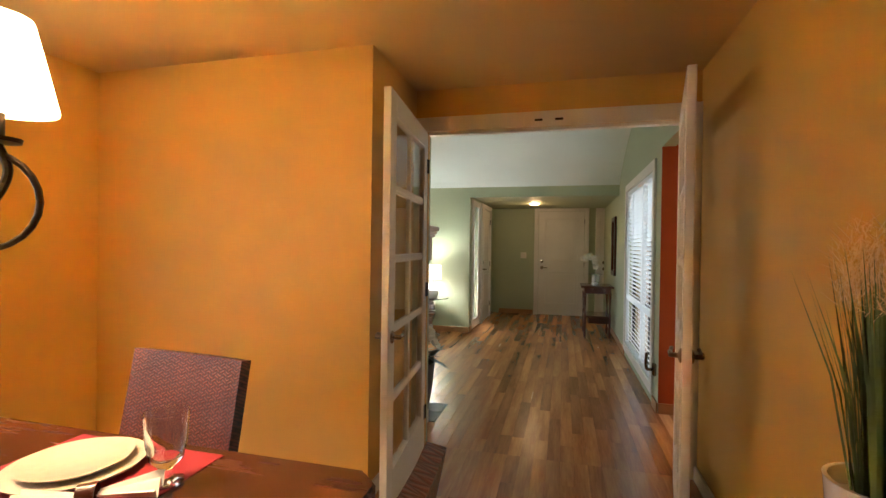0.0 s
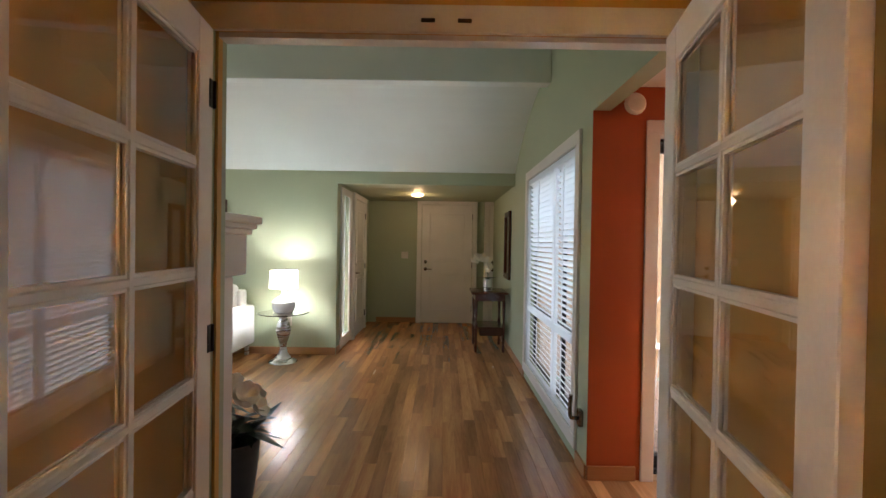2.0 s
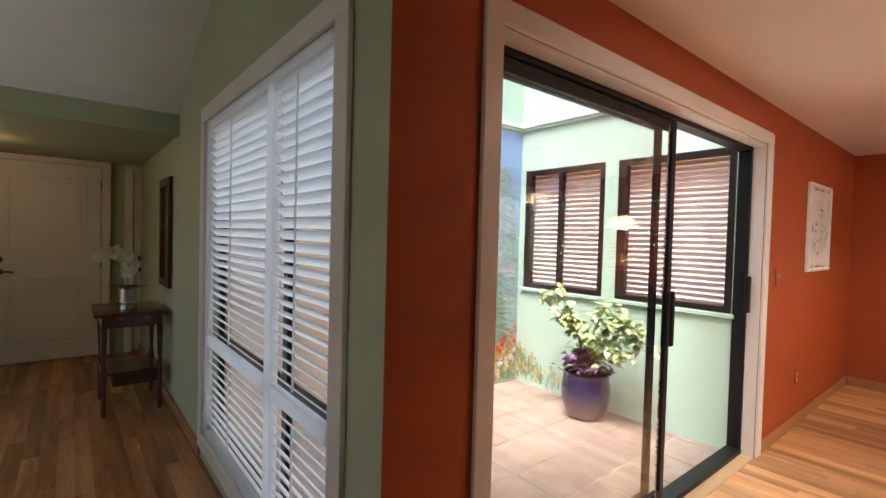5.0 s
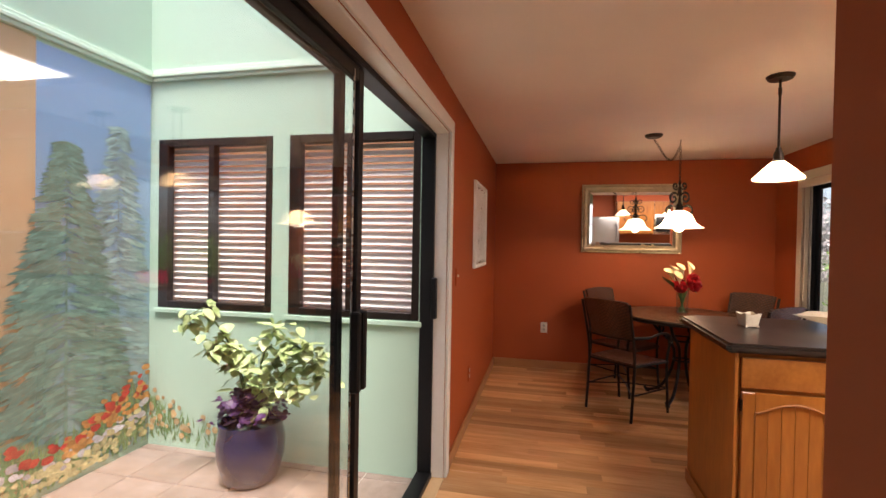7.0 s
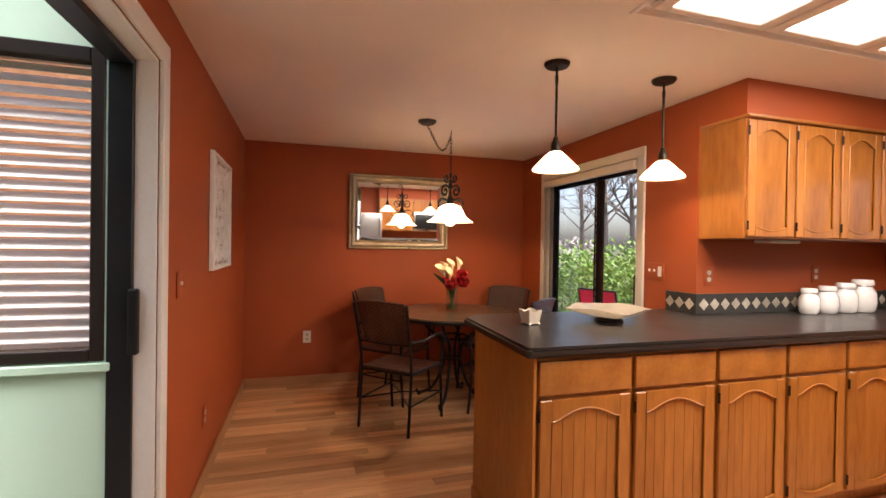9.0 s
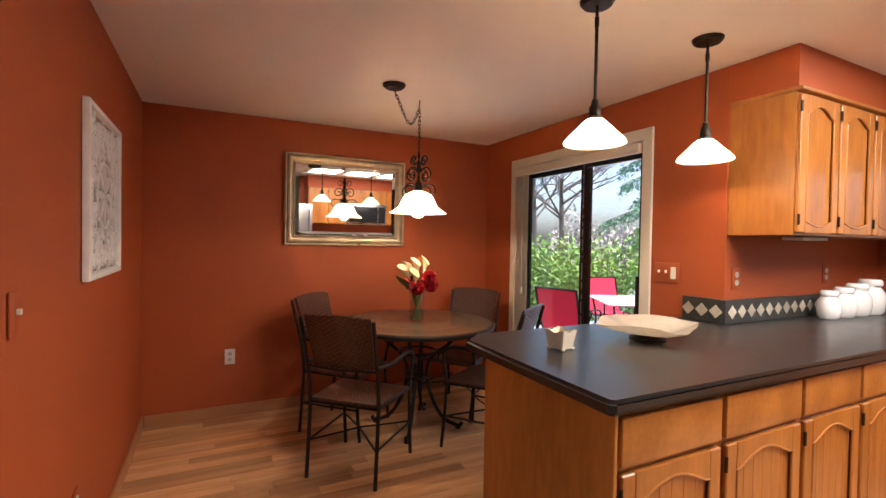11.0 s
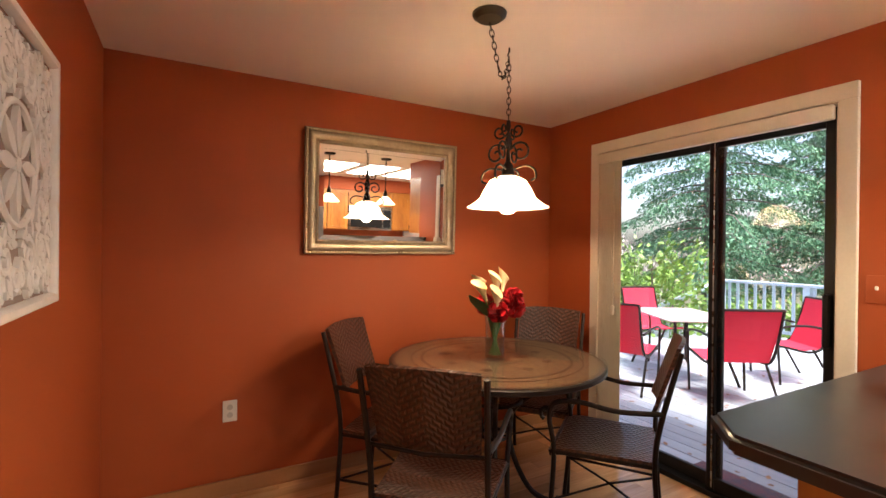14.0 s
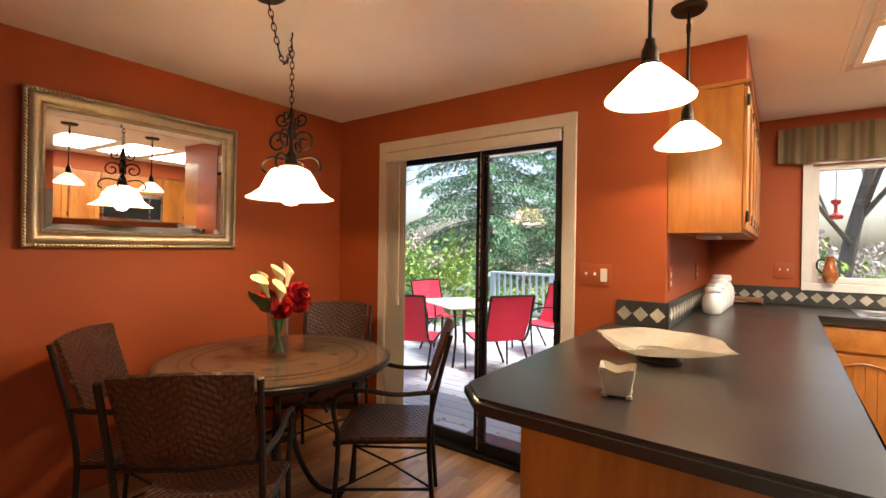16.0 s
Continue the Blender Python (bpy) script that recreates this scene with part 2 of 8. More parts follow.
# the opening in the west wall is unseen, added for the fill lamp there
wall("wall_living_west", "x", -5.7, -5.6, D1, 3.0, 0, 3.9, [(-0.4, 1.8, 0.9, 2.3)], M_sage, "sage green far wall of the living room")
wall("wall_living_south", "y", D0 + 0.03, D1, -5.7, 0.0, 0, 3.9, [(-1.645, -0.05, -1, 2.09)], M_sage, "sage green wall around the french doors")
bm = BM()
bx(bm, -2.27, 0.1, 3.0, 5.36, 2.09, 2.2)
setting("ceiling_entry", bm, M_sage, "low painted ceiling of the entry alcove", "ceiling")
bm = BM()
cove = [(2.95 - 1.81 * k / 12, 2.18 + 0.66 * math.sin(math.pi / 2 * (k / 12) ** 0.9) ** 0.92) for k in range(13)]
for (ya, za), (yb, zb) in list(zip(cove, cove[1:])) + [((1.14, 3.03), (-1.03, 3.6))]:
    v = [bm.verts.new(c) for c in ((-5.7, ya, za), (0.05, ya, za), (0.05, yb, zb), (-5.7, yb, zb), (-5.7, ya, za + 0.1), (0.05, ya, za + 0.1), (0.05, yb, zb + 0.1), (-5.7, yb, zb + 0.1))]
    for f in ((0, 1, 2, 3), (7, 6, 5, 4), (0, 4, 5, 1), (1, 5, 6, 2), (2, 6, 7, 3), (3, 7, 4, 0)):
        bm.faces.new([v[i] for i in f])
setting("ceiling_living", bm, M_sage_pale, "pale sage coved ceiling of the living room", "ceiling", 30)
bm = BM()
rbx(bm, -5.6, -0.002, 1.08, 1.2, 2.695, 3.04, 0.006)
setting("ceiling_beam", bm, M_sage_pale, "pale sage boxed beam under the vaulted ceiling", "beam")

# dining room
wall("wall_dining_north", "y", D0, D0 + 0.03, -1.73, 0.0, 0, CD, [(-1.645, -0.05, -1, 2.09)], M_ochre, "ochre painted wall around the french doors")
wall("wall_dining_bump", "y", -1.83, -1.71, -3.55, -1.73, 0, CD, [], M_ochre, "ochre painted wall beside the french doors")
wall("wall_dining_return", "x", -1.85, -1.73, -1.71, D0, 0, CD, [], M_ochre, "ochre painted return beside the french doors")
wall("wall_dining_west", "x", -3.67, -3.55, -6.2, -1.71, 0, CD, [(-4.6, -2.62, 0.5, 2.05)], M_ochre, "ochre painted wall with a window")
wall("wall_dining_east", "x", 0.0, 0.10, -6.2, D1, 0, CD, [], M_ochre, "ochre painted wall beside the plant")
wall("wall_dining_south", "y", -6.3, -6.2, -3.67, 0.1, 0, CD, [], M_ochre, "ochre painted wall behind the dining table")
bm = BM()
bx(bm, -3.67, 0.1, -6.3, D0 + 0.03, CD, CD + 0.1)
setting("ceiling_dining", bm, M_ochre_ceiling, "tan painted ceiling of the dining room", "ceiling")

# kitchen and nook
wall("wall_kitchen_corner", "y", 0.0, 0.0038, 0.0, 0.10, 0, 2.16, [], M_red, "terracotta painted wall end at the opening")
wall("wall_kitchen_north", "y", 0.0, 0.14, 0.10, 5.58, 0, 3.0, [(0.36, 2.84, -1, 2.03)], M_red, "terracotta painted wall with a sliding door")
wall("wall_kitchen_east", "x", 5.48, 5.58, -2.96, 0.0, 0, 2.6, [], M_red, "terracotta painted wall behind the mirror")
wall("wall_kitchen_patio", "y", -2.96, -2.84, 3.13, 5.48, 0, 2.6, [(3.65, 4.97, -1, 2.008)], M_red, "terracotta painted wall with the patio door")
wall("wall_kitchen_cabinets", "x", 3.13, 3.25, -4.67, -2.96, 0, 2.6, [], M_red, "terracotta painted wall behind the hanging cabinets")
wall("wall_kitchen_sink", "y", -4.67, -4.55, 0.35, 3.13, 0, 2.6, [(1.25, 2.50, 1.12, 1.95)], M_red, "terracotta painted wall with the window over the sink")
wall("wall_kitchen_range", "x", 0.23, 0.35, -4.67, -1.13, 0, 2.6, [], M_red, "terracotta painted wall behind the range")
wall("wall_kitchen_stub", "y", -1.13, -1.012, 0.10, 1.088, 0, C, [], M_red, "terracotta painted wall end beside the refrigerator")
bm = BM()
x0, x1, y0, y1 = 1.12, 2.42, -3.62, -1.78
bx(bm, 0.1, 5.58, y1, 0.0, C, C + 0.1)
bx(bm, 0.1, x0, -4.67, y1, C, C + 0.1)
bx(bm, x1, 5.58, -4.67, y1, C, C + 0.1)
bx(bm, x0, x1, -4.67, y0, C, C + 0.1)
bx(bm, x0, x1, y0, y1, C + 0.03, C + 0.1)
setting("ceiling_kitchen", bm, M_ceiling, "off-white ceiling with a shallow light well", "ceiling")
wall("wall_kitchen_soffit", "x", 2.815, 3.13, -4.55, -2.842, 2.10, C, [], M_red, "terracotta soffit over the hanging cabinets")

# atrium
wall("wall_atrium_north", "y", 2.05, 2.17, 0.10, 2.94, -0.1, 3.4, [], M_mint, "mint green atrium wall with a painted mural")
wall("wall_atrium_east", "x", 2.82, 2.94, 0.10, 2.05, -0.1, 3.4, [(1.13, 1.98, 0.92, 2.04), (0.16, 1.01, 0.92, 2.04)], M_mint, "mint green atrium wall with two shuttered windows")

# ground under the house and garden
bm = BM()
bx(bm, -600, 600, -600, 600, -0.75, -0.65)
setting("ground", bm, M_ground, "dark garden ground around the house", "ground")

# ---- more materials ----
M_steel = mat("brushed_steel", (0.55, 0.54, 0.52), (0.45, 0.44, 0.43), 0.28, 1.0, fine=120, stretch=(1, 1, 12), bump=0.03)
M_nickel = mat("satin_nickel", (0.28, 0.22, 0.17), (0.22, 0.17, 0.13), 0.25, 1.0, bump=0.02)
M_iron = mat("dark_iron", (0.028, 0.019, 0.015), (0.018, 0.013, 0.011), 0.42, 0.7, fine=80, bump=0.15, dist=0.001)
M_bronze = mat("oiled_bronze", (0.035, 0.022, 0.015), (0.02, 0.014, 0.01), 0.38, 0.8, fine=60, bump=0.1)
M_dark_wood = mat("mahogany_wood", (0.075, 0.019, 0.010), (0.045, 0.011, 0.006), 0.25, scale=3, fine=30, stretch=(1.5, 12, 1.5), bump=0.05, coat=0.35)
M_honey = mat("honey_maple", (0.45, 0.172, 0.030), (0.25, 0.080, 0.011), 0.36, scale=2.6, fine=24, stretch=(2, 2, 0.35), bump=0.04, dist=0.0006, coat=0.25)
M_honey_h = mat("honey_maple_across", (0.47, 0.185, 0.036), (0.29, 0.098, 0.015), 0.36, scale=2.6, fine=24, stretch=(2, 0.35, 2), bump=0.04, dist=0.0006, coat=0.25)
M_counter = mat("charcoal_laminate", (0.030, 0.026, 0.023), (0.022, 0.019, 0.018), 0.30, scale=5, fine=300, bump=0.04, dist=0.0004, rvar=0.05)
M_porcelain = mat("white_porcelain", (0.82, 0.80, 0.76), (0.78, 0.76, 0.72), 0.15, bump=0.0, coat=0.4)
M_linen = mat("white_upholstery", (0.76, 0.75, 0.72), (0.68, 0.67, 0.64), 0.9, fine=260, bump=0.3, dist=0.001, sheen=0.2)
M_navy = mat("navy_velvet", (0.012, 0.022, 0.055), (0.008, 0.014, 0.035), 0.8, bump=0.2, sheen=0.4)
M_mustard = mat("mustard_satin", (0.33, 0.22, 0.045), (0.24, 0.15, 0.03), 0.5, bump=0.1, sheen=0.3)
M_leaf_dark = mat("dark_leaf", (0.02, 0.04, 0.018), (0.012, 0.025, 0.012), 0.35, bump=0.1, per="island")
M_leaf = mat("green_leaf", (0.07, 0.16, 0.035), (0.045, 0.10, 0.025), 0.45, bump=0.1, per="island")
M_leaf_pale = mat("variegated_leaf", (0.58, 0.66, 0.33), (0.33, 0.47, 0.16), 0.45, scale=12, bump=0.1, per="island")
M_petal = mat("white_petal", (0.80, 0.76, 0.66), (0.72, 0.66, 0.5), 0.5, bump=0.05)
M_red_petal = mat("red_petal", (0.55, 0.012, 0.018), (0.32, 0.006, 0.012), 0.5, bump=0.1, per="island")
M_outlet = mat("ivory_plastic", (0.74, 0.70, 0.62), (0.70, 0.66, 0.58), 0.35, bump=0.0)
M_shutter = mat("white_shutter_paint", (0.80, 0.80, 0.78), (0.75, 0.75, 0.73), 0.4, bump=0.03)
nt = M_shutter.node_tree
tb, mb = nt.nodes.new("ShaderNodeBsdfTranslucent"), nt.nodes.new("ShaderNodeMixShader")
tb.inputs["Color"].default_value = (0.88, 0.93, 0.97, 1)
mb.inputs[0].default_value = 0.6
nt.links.new(nt.nodes["Principled BSDF"].outputs[0], mb.inputs[1])
nt.links.new(tb.outputs[0], mb.inputs[2])
nt.links.new(mb.outputs[0], nt.nodes["Material Output"].inputs["Surface"])
M_mirror = mat("mirror_silver", (0.93, 0.93, 0.92), (0.93, 0.93, 0.92), 0.01, 1.0, bump=0.0, rvar=0.0)
M_gilt = mat("champagne_gilt_frame", (0.40, 0.33, 0.23), (0.27, 0.21, 0.14), 0.38, 0.7, scale=5, fine=50, bump=0.15, dist=0.001)
M_clear = glass("clear_glass", (0.97, 0.98, 0.97), 0.0, 1.45, False)
M_slate = mat("dark_slate_tile", (0.06, 0.065, 0.07), (0.035, 0.04, 0.045), 0.45, scale=4, fine=30, bump=0.2, per="object")


def weave(name, a, b, zz=0.09, size=0.024, deep=0.004):
    """Herringbone rattan weave: slanted strands that change their slant from column to column."""
    m = mat(name, a, b, 0.36, scale=9, fine=90, bump=0.0, coat=0.2)
    nt = m.node_tree
    bs = nt.nodes["Principled BSDF"]
    tc = nt.nodes.new("ShaderNodeTexCoord")
    sp = nt.nodes.new("ShaderNodeSeparateXYZ")
    nt.links.new(tc.outputs["UV"], sp.inputs[0])
    def math_node(op, p, q=None):
        n = nt.nodes.new("ShaderNodeMath")
        n.operation = op
        for k, v in enumerate((p, q)):
            if v is None:
                continue
            if isinstance(v, (int, float)):
                n.inputs[k].default_value = v
            else:
                nt.links.new(v, n.inputs[k])
        return n.outputs[0]
    zig = math_node("PINGPONG", sp.outputs[0], zz)
    s = math_node("ADD", sp.outputs[1], math_node("MULTIPLY", zig, 0.55))
    w = math_node("PINGPONG", s, size / 2)
    h = math_node("MULTIPLY", w, 2 / size)
    br = math_node("PINGPONG", math_node("ADD", sp.outputs[0], math_node("MULTIPLY", math_node("FLOOR", math_node("DIVIDE", s, size)), 0.013)), 0.014)
    h2 = math_node("MULTIPLY", math_node("MINIMUM", h, math_node("MULTIPLY", br, 110)), 1.0)
    bp = nt.nodes.new("ShaderNodeBump")
    bp.inputs["Strength"].default_value, bp.inputs["Distance"].default_value = 1.0, deep
    nt.links.new(h2, bp.inputs["Height"])
    nt.links.new(bp.outputs[0], bs.inputs["Normal"])
    old = bs.inputs["Base Color"].links[0].from_socket
    mix = nt.nodes.new("ShaderNodeMix")
    mix.data_type = "RGBA"
    mix.inputs["A"].default_value = (*[c * 0.3 for c in b], 1)
    nt.links.new(old, mix.inputs["B"])
    nt.links.new(math_node("MINIMUM", math_node("MULTIPLY", h2, 1.6), 1.0), mix.inputs["Factor"])
    nt.links.new(mix.outputs["Result"], bs.inputs["Base Color"])
    return m


M_rattan = weave("dark_rattan", (0.105, 0.038, 0.02), (0.06, 0.022, 0.011))
M_rattan_red = weave("reddish_rattan", (0.17, 0.034, 0.013), (0.10, 0.018, 0.007), 0.02, size=0.012, deep=0.0016)


def uv_sheet(bm, f, nu, nv, su, sv, thick=0.0):
    """A curved sheet with its own sizes as texture coordinates on both faces and round the edge."""
    t = BM()
    uv = t.loops.layers.uv.new("UVMap")
    def normal(u, v):
        e = 1e-3
        du = Vector(f(min(u + e, 1), v)) - Vector(f(max(u - e, 0), v))
        dv = Vector(f(u, min(v + e, 1))) - Vector(f(u, max(v - e, 0)))
        return du.cross(dv).normalized()
    def sheet(off):
        return [[t.verts.new(Vector(f(i / nu, j / nv)) + normal(i / nu, j / nv) * off) for j in range(nv + 1)] for i in range(nu + 1)]
    def face(vs, ids):
        fc = t.faces.new(vs)
        for lp, (p, q) in zip(fc.loops, ids):
            lp[uv].uv = (p / nu * su, q / nv * sv)
    top = sheet(0.0)
    low = sheet(thick) if thick else None
    for i in range(nu):
        for j in range(nv):
            ids = ((i, j), (i + 1, j), (i + 1, j + 1), (i, j + 1))
            face([top[p][q] for p, q in ids], ids)
            if low:
                face([low[p][q] for p, q in ids[::-1]], ids[::-1])
    if low:
        loop = [(i, 0) for i in range(nu)] + [(nu, j) for j in range(nv)] + [(i, nv) for i in range(nu, 0, -1)] + [(0, j) for j in range(nv, 0, -1)]
        for (p, q), (r, w) in zip(loop, loop[1:] + loop[:1]):
            face([low[p][q], low[r][w], top[r][w], top[p][q]], ((p, q), (r, w), (r + 0.2, w + 0.2), (p + 0.2, q + 0.2)))
    if bm is None:
        return t
    merge(bm, t)


# ---- lamps ----
def lamp(name, kind, m, watts, color, size=0.05, size_y=None):
    ob = new(name, bpy.data.lights.new(name, kind))
    ob.data.energy, ob.data.color = watts, color
    if kind == "AREA":
        ob.data.shape, ob.data.size, ob.data.size_y = "RECTANGLE", size, size_y or size
    else:
        ob.data.shadow_soft_size = size
    ob.matrix_world = m
    return ob


WARM = (1.0, 0.74, 0.47)
M_shade_glow = glow("lit_glass_shade", (1.0, 0.82, 0.58), 1.5, 0.4, 0.7)
M_cone_glow = glow("lit_cone_shade", (1.0, 0.85, 0.62), 0.8, 0.4, 0.6)
M_bulb = glow("lit_bulb", (1.0, 0.86, 0.68), 6.0)
nt = M_bulb.node_tree
tb, mb = nt.nodes.new("ShaderNodeBsdfTransparent"), nt.nodes.new("ShaderNodeMixShader")
mb.inputs[0].default_value = 0.8
nt.links.new(nt.nodes["Principled BSDF"].outputs[0], mb.inputs[1])
nt.links.new(tb.outputs[0], mb.inputs[2])
nt.links.new(mb.outputs[0], nt.nodes["Material Output"].inputs["Surface"])
M_fabric_glow = glow("lit_fabric_shade", (1.0, 0.80, 0.50), 0.32, 0.8, 0.6)
M_lampshade_white = glow("lit_white_shade", (1.0, 0.90, 0.78), 1.0, 0.8)
M_panel_glow = glow("lit_ceiling_diffuser", (1.0, 0.95, 0.85), 1.6)

lamp("nook_lamp", "POINT", pose(4.484, -1.675, 1.572), 8.0, WARM, 0.02)
lamp("counter_lamp", "POINT", pose(2.985, -1.76, 1.788), 4.0, WARM, 0.015)
lamp("counter_lamp", "POINT", pose(2.99, -2.44, 1.788), 4.0, WARM, 0.015)
for k in range(3):
    lamp("ceiling_panel_lamp", "AREA", pose(1.77, -2.12 - 0.595 * k, C - 0.004), 9.0, (1.0, 0.90, 0.76), 1.1, 0.43)
lamp("table_lamp_light", "POINT", pose(-2.66, 2.52, 0.945), 4.4, (0.92, 0.98, 1.0), 0.05)
lamp("entry_lamp", "POINT", pose(-1.25, 4.1, 1.98), 1.0, (1.0, 0.62, 0.30), 0.06)
for k in range(4):
    a = radians(32 + 90 * k)
    lamp("chandelier_light", "POINT", pose(-2.30 + 0.26 * math.cos(a), -3.38 + 0.26 * math.sin(a), 1.765), 6.2, (1.0, 0.76, 0.48), 0.02)

# added lamp between slats and pane, brightens the blinds in place of atrium skylight
lamp("shutter_fill_light", "AREA", look((0.066, 1.135, 1.10), (-3, 1.135, 1.10)), 1.9, (0.92, 0.97, 1.0), 1.6, 1.74)
# added area lamp at an unseen west opening, lifts the living room ceiling
lamp("west_fill_light", "AREA", look((-5.62, 0.7, 1.6), (0, 0.7, 1.9)), 2.8, (0.94, 0.97, 1.0), 2.1, 1.3)

# ---- doors, windows and trim ----
def casing(name, axis, face, out, s0, s1, z0, z1, w, t, label, sill=False, material=None):
    """A flat casing round an opening on the wall face; out is +1 or -1."""
    bm = BM()
    a, b = sorted((face, face + out * t))
    def piece(u0, u1, q0, q1):
        if axis == "x":
            rbx(bm, a, b, u0, u1, q0, q1, 0.003, 1)
        else:
            rbx(bm, u0, u1, a, b, q0, q1, 0.003, 1)
    piece(s0 - w, s0, z0, z1)
    piece(s1, s1 + w, z0, z1)
    piece(s0 - w, s1 + w, z1, z1 + w)
    if sill:
        piece(s0 - w, s1 + w, z0 - w, z0)
    return setting(name, bm, material or M_white, label, "trim")


casing("trim_french", "y", D0 - 0.001, -1, -1.725, -0.058, 0, 2.09, 0.095, 0.018, "white door casing with a stepped head")
casing("trim_french_living", "y", D1 + 0.001, 1, -1.69, -0.05, 0, 2.09, 0.045, 0.018, "white door casing")
bm = BM()
for x0, x1, z0, z1 in ((-0.068, -0.05, 0, 2.072), (-1.645, -0.05, 2.072, 2.09)):
    bx(bm, x0, x1, D0 + 0.002, D1 - 0.002, z0, z1)
setting("trim_french_jamb", bm, M_white, "white door jamb lining", "trim")
for x in (-0.925, -0.80):
    bm = BM()
    rbx(bm, x - 0.024, x + 0.024, D0 - 0.026, D0 - 0.020, 2.122, 2.136, 0.002, 1)
    solo("door_catch", bm, M_bronze, "small bronze ball catch plate on the white door head", "door catch", group="door catches")


def lever(parent, x, side, z):
    """A lever handle with its rose, on one face of a leaf."""
    bm = BM()
    s = side
    t = BM()
    lathe(t, [(0, 0), (0.030, 0), (0.031, 0.004), (0.022, 0.010), (0.011, 0.014), (0.010, 0.045), (0, 0.046)], n=18)
    bmesh.ops.transform(t, matrix=pose(x, s * 0.018, z, -90 * s, 0, 0), verts=t.verts)
    merge(bm, t)
    tube(bm, smooth_path([(x, s * 0.058, z), (x - 0.035, s * 0.060, z + 0.006), (x - 0.075, s * 0.058, z - 0.004), (x - 0.108, s * 0.052, z + 0.010)]), 0.0085, 8)
    return part("handle", bm, M_nickel, parent, "satin nickel lever handle")


def french_leaf(m, w, label):
    root = thing("french_door", m, label, "door", "french doors")
    h0, h1, t = 0.012, 2.066, 0.018
    st, top, bot, mun = 0.105, 0.115, 0.235, 0.024
    bm = BM()
    rbx(bm, 0, st, -t, t, h0, h1, 0.003, 1)
    rbx(bm, w - st, w, -t, t, h0, h1, 0.003, 1)
    rbx(bm, st, w - st, -t, t, h1 - top, h1, 0.003, 1)
    rbx(bm, st, w - st, -t, t, h0, h0 + bot, 0.003, 1)
    part("frame", bm, M_white, root)
    zs = [h0 + bot + (h1 - top - h0 - bot) * k / 5 for k in range(6)]
    xm = w / 2
    bm = BM()
    rbx(bm, xm - mun / 2, xm + mun / 2, -t * 0.75, t * 0.75, zs[0], zs[5], 0.004, 1)
    for z in zs[1:5]:
        rbx(bm, st, w - st, -t * 0.74, t * 0.74, z - mun / 2, z + mun / 2, 0.004, 1)
    part("muntin", bm, M_white, root, "white glazing bars")
    for x0, x1 in ((st, xm - mun / 2), (xm + mun / 2, w - st)):
        for k in range(5):
            bm = BM()
            bx(bm, x0, x1, -0.002, 0.002, zs[k] + (mun / 2 if k else 0), zs[k + 1] - (mun / 2 if k < 4 else 0))
            part("pane", bm, M_pane, root, smooth=0)
            bm = BM()
            za, zb = zs[k] + (mun / 2 if k else 0), zs[k + 1] - (mun / 2 if k < 4 else 0)
            for s in (-1, 1):
                for p0, p1, q0, q1 in ((x0, x0 + 0.008, za, zb), (x1 - 0.008, x1, za, zb), (x0 + 0.008, x1 - 0.008, za, za + 0.008), (x0 + 0.008, x1 - 0.008, zb - 0.008, zb)):
                    bx(bm, p0, p1, min(s * 0.003, s * 0.010), max(s * 0.003, s * 0.010), q0, q1)
            part("glazing_bead", bm, M_white, root, smooth=0)
    for s in (-1, 1):
        lever(root, w - 0.058, s, 0.90)
    for z in (0.25, 1.05, 1.85):
        bm = BM()
        tube(bm, [(0.0, t + 0.004, z - 0.045), (0.0, t + 0.004, z + 0.045)], 0.007, 8)
        bx(bm, 0.0, 0.03, t, t + 0.003, z - 0.045, z + 0.045)
        part("hinge", bm, M_bronze, root, "dark bronze hinge")
    return root


french_leaf(pose(-1.645, D0 - 0.072, 0, 0, 0, -84.3), 0.90, "white french door leaf with ten glass panes standing open")
french_leaf(pose(-0.115, D0 - 0.06, 0, 0, 0, -100.8), 0.90, "white french door leaf with ten panes standing open beside the ochre wall")


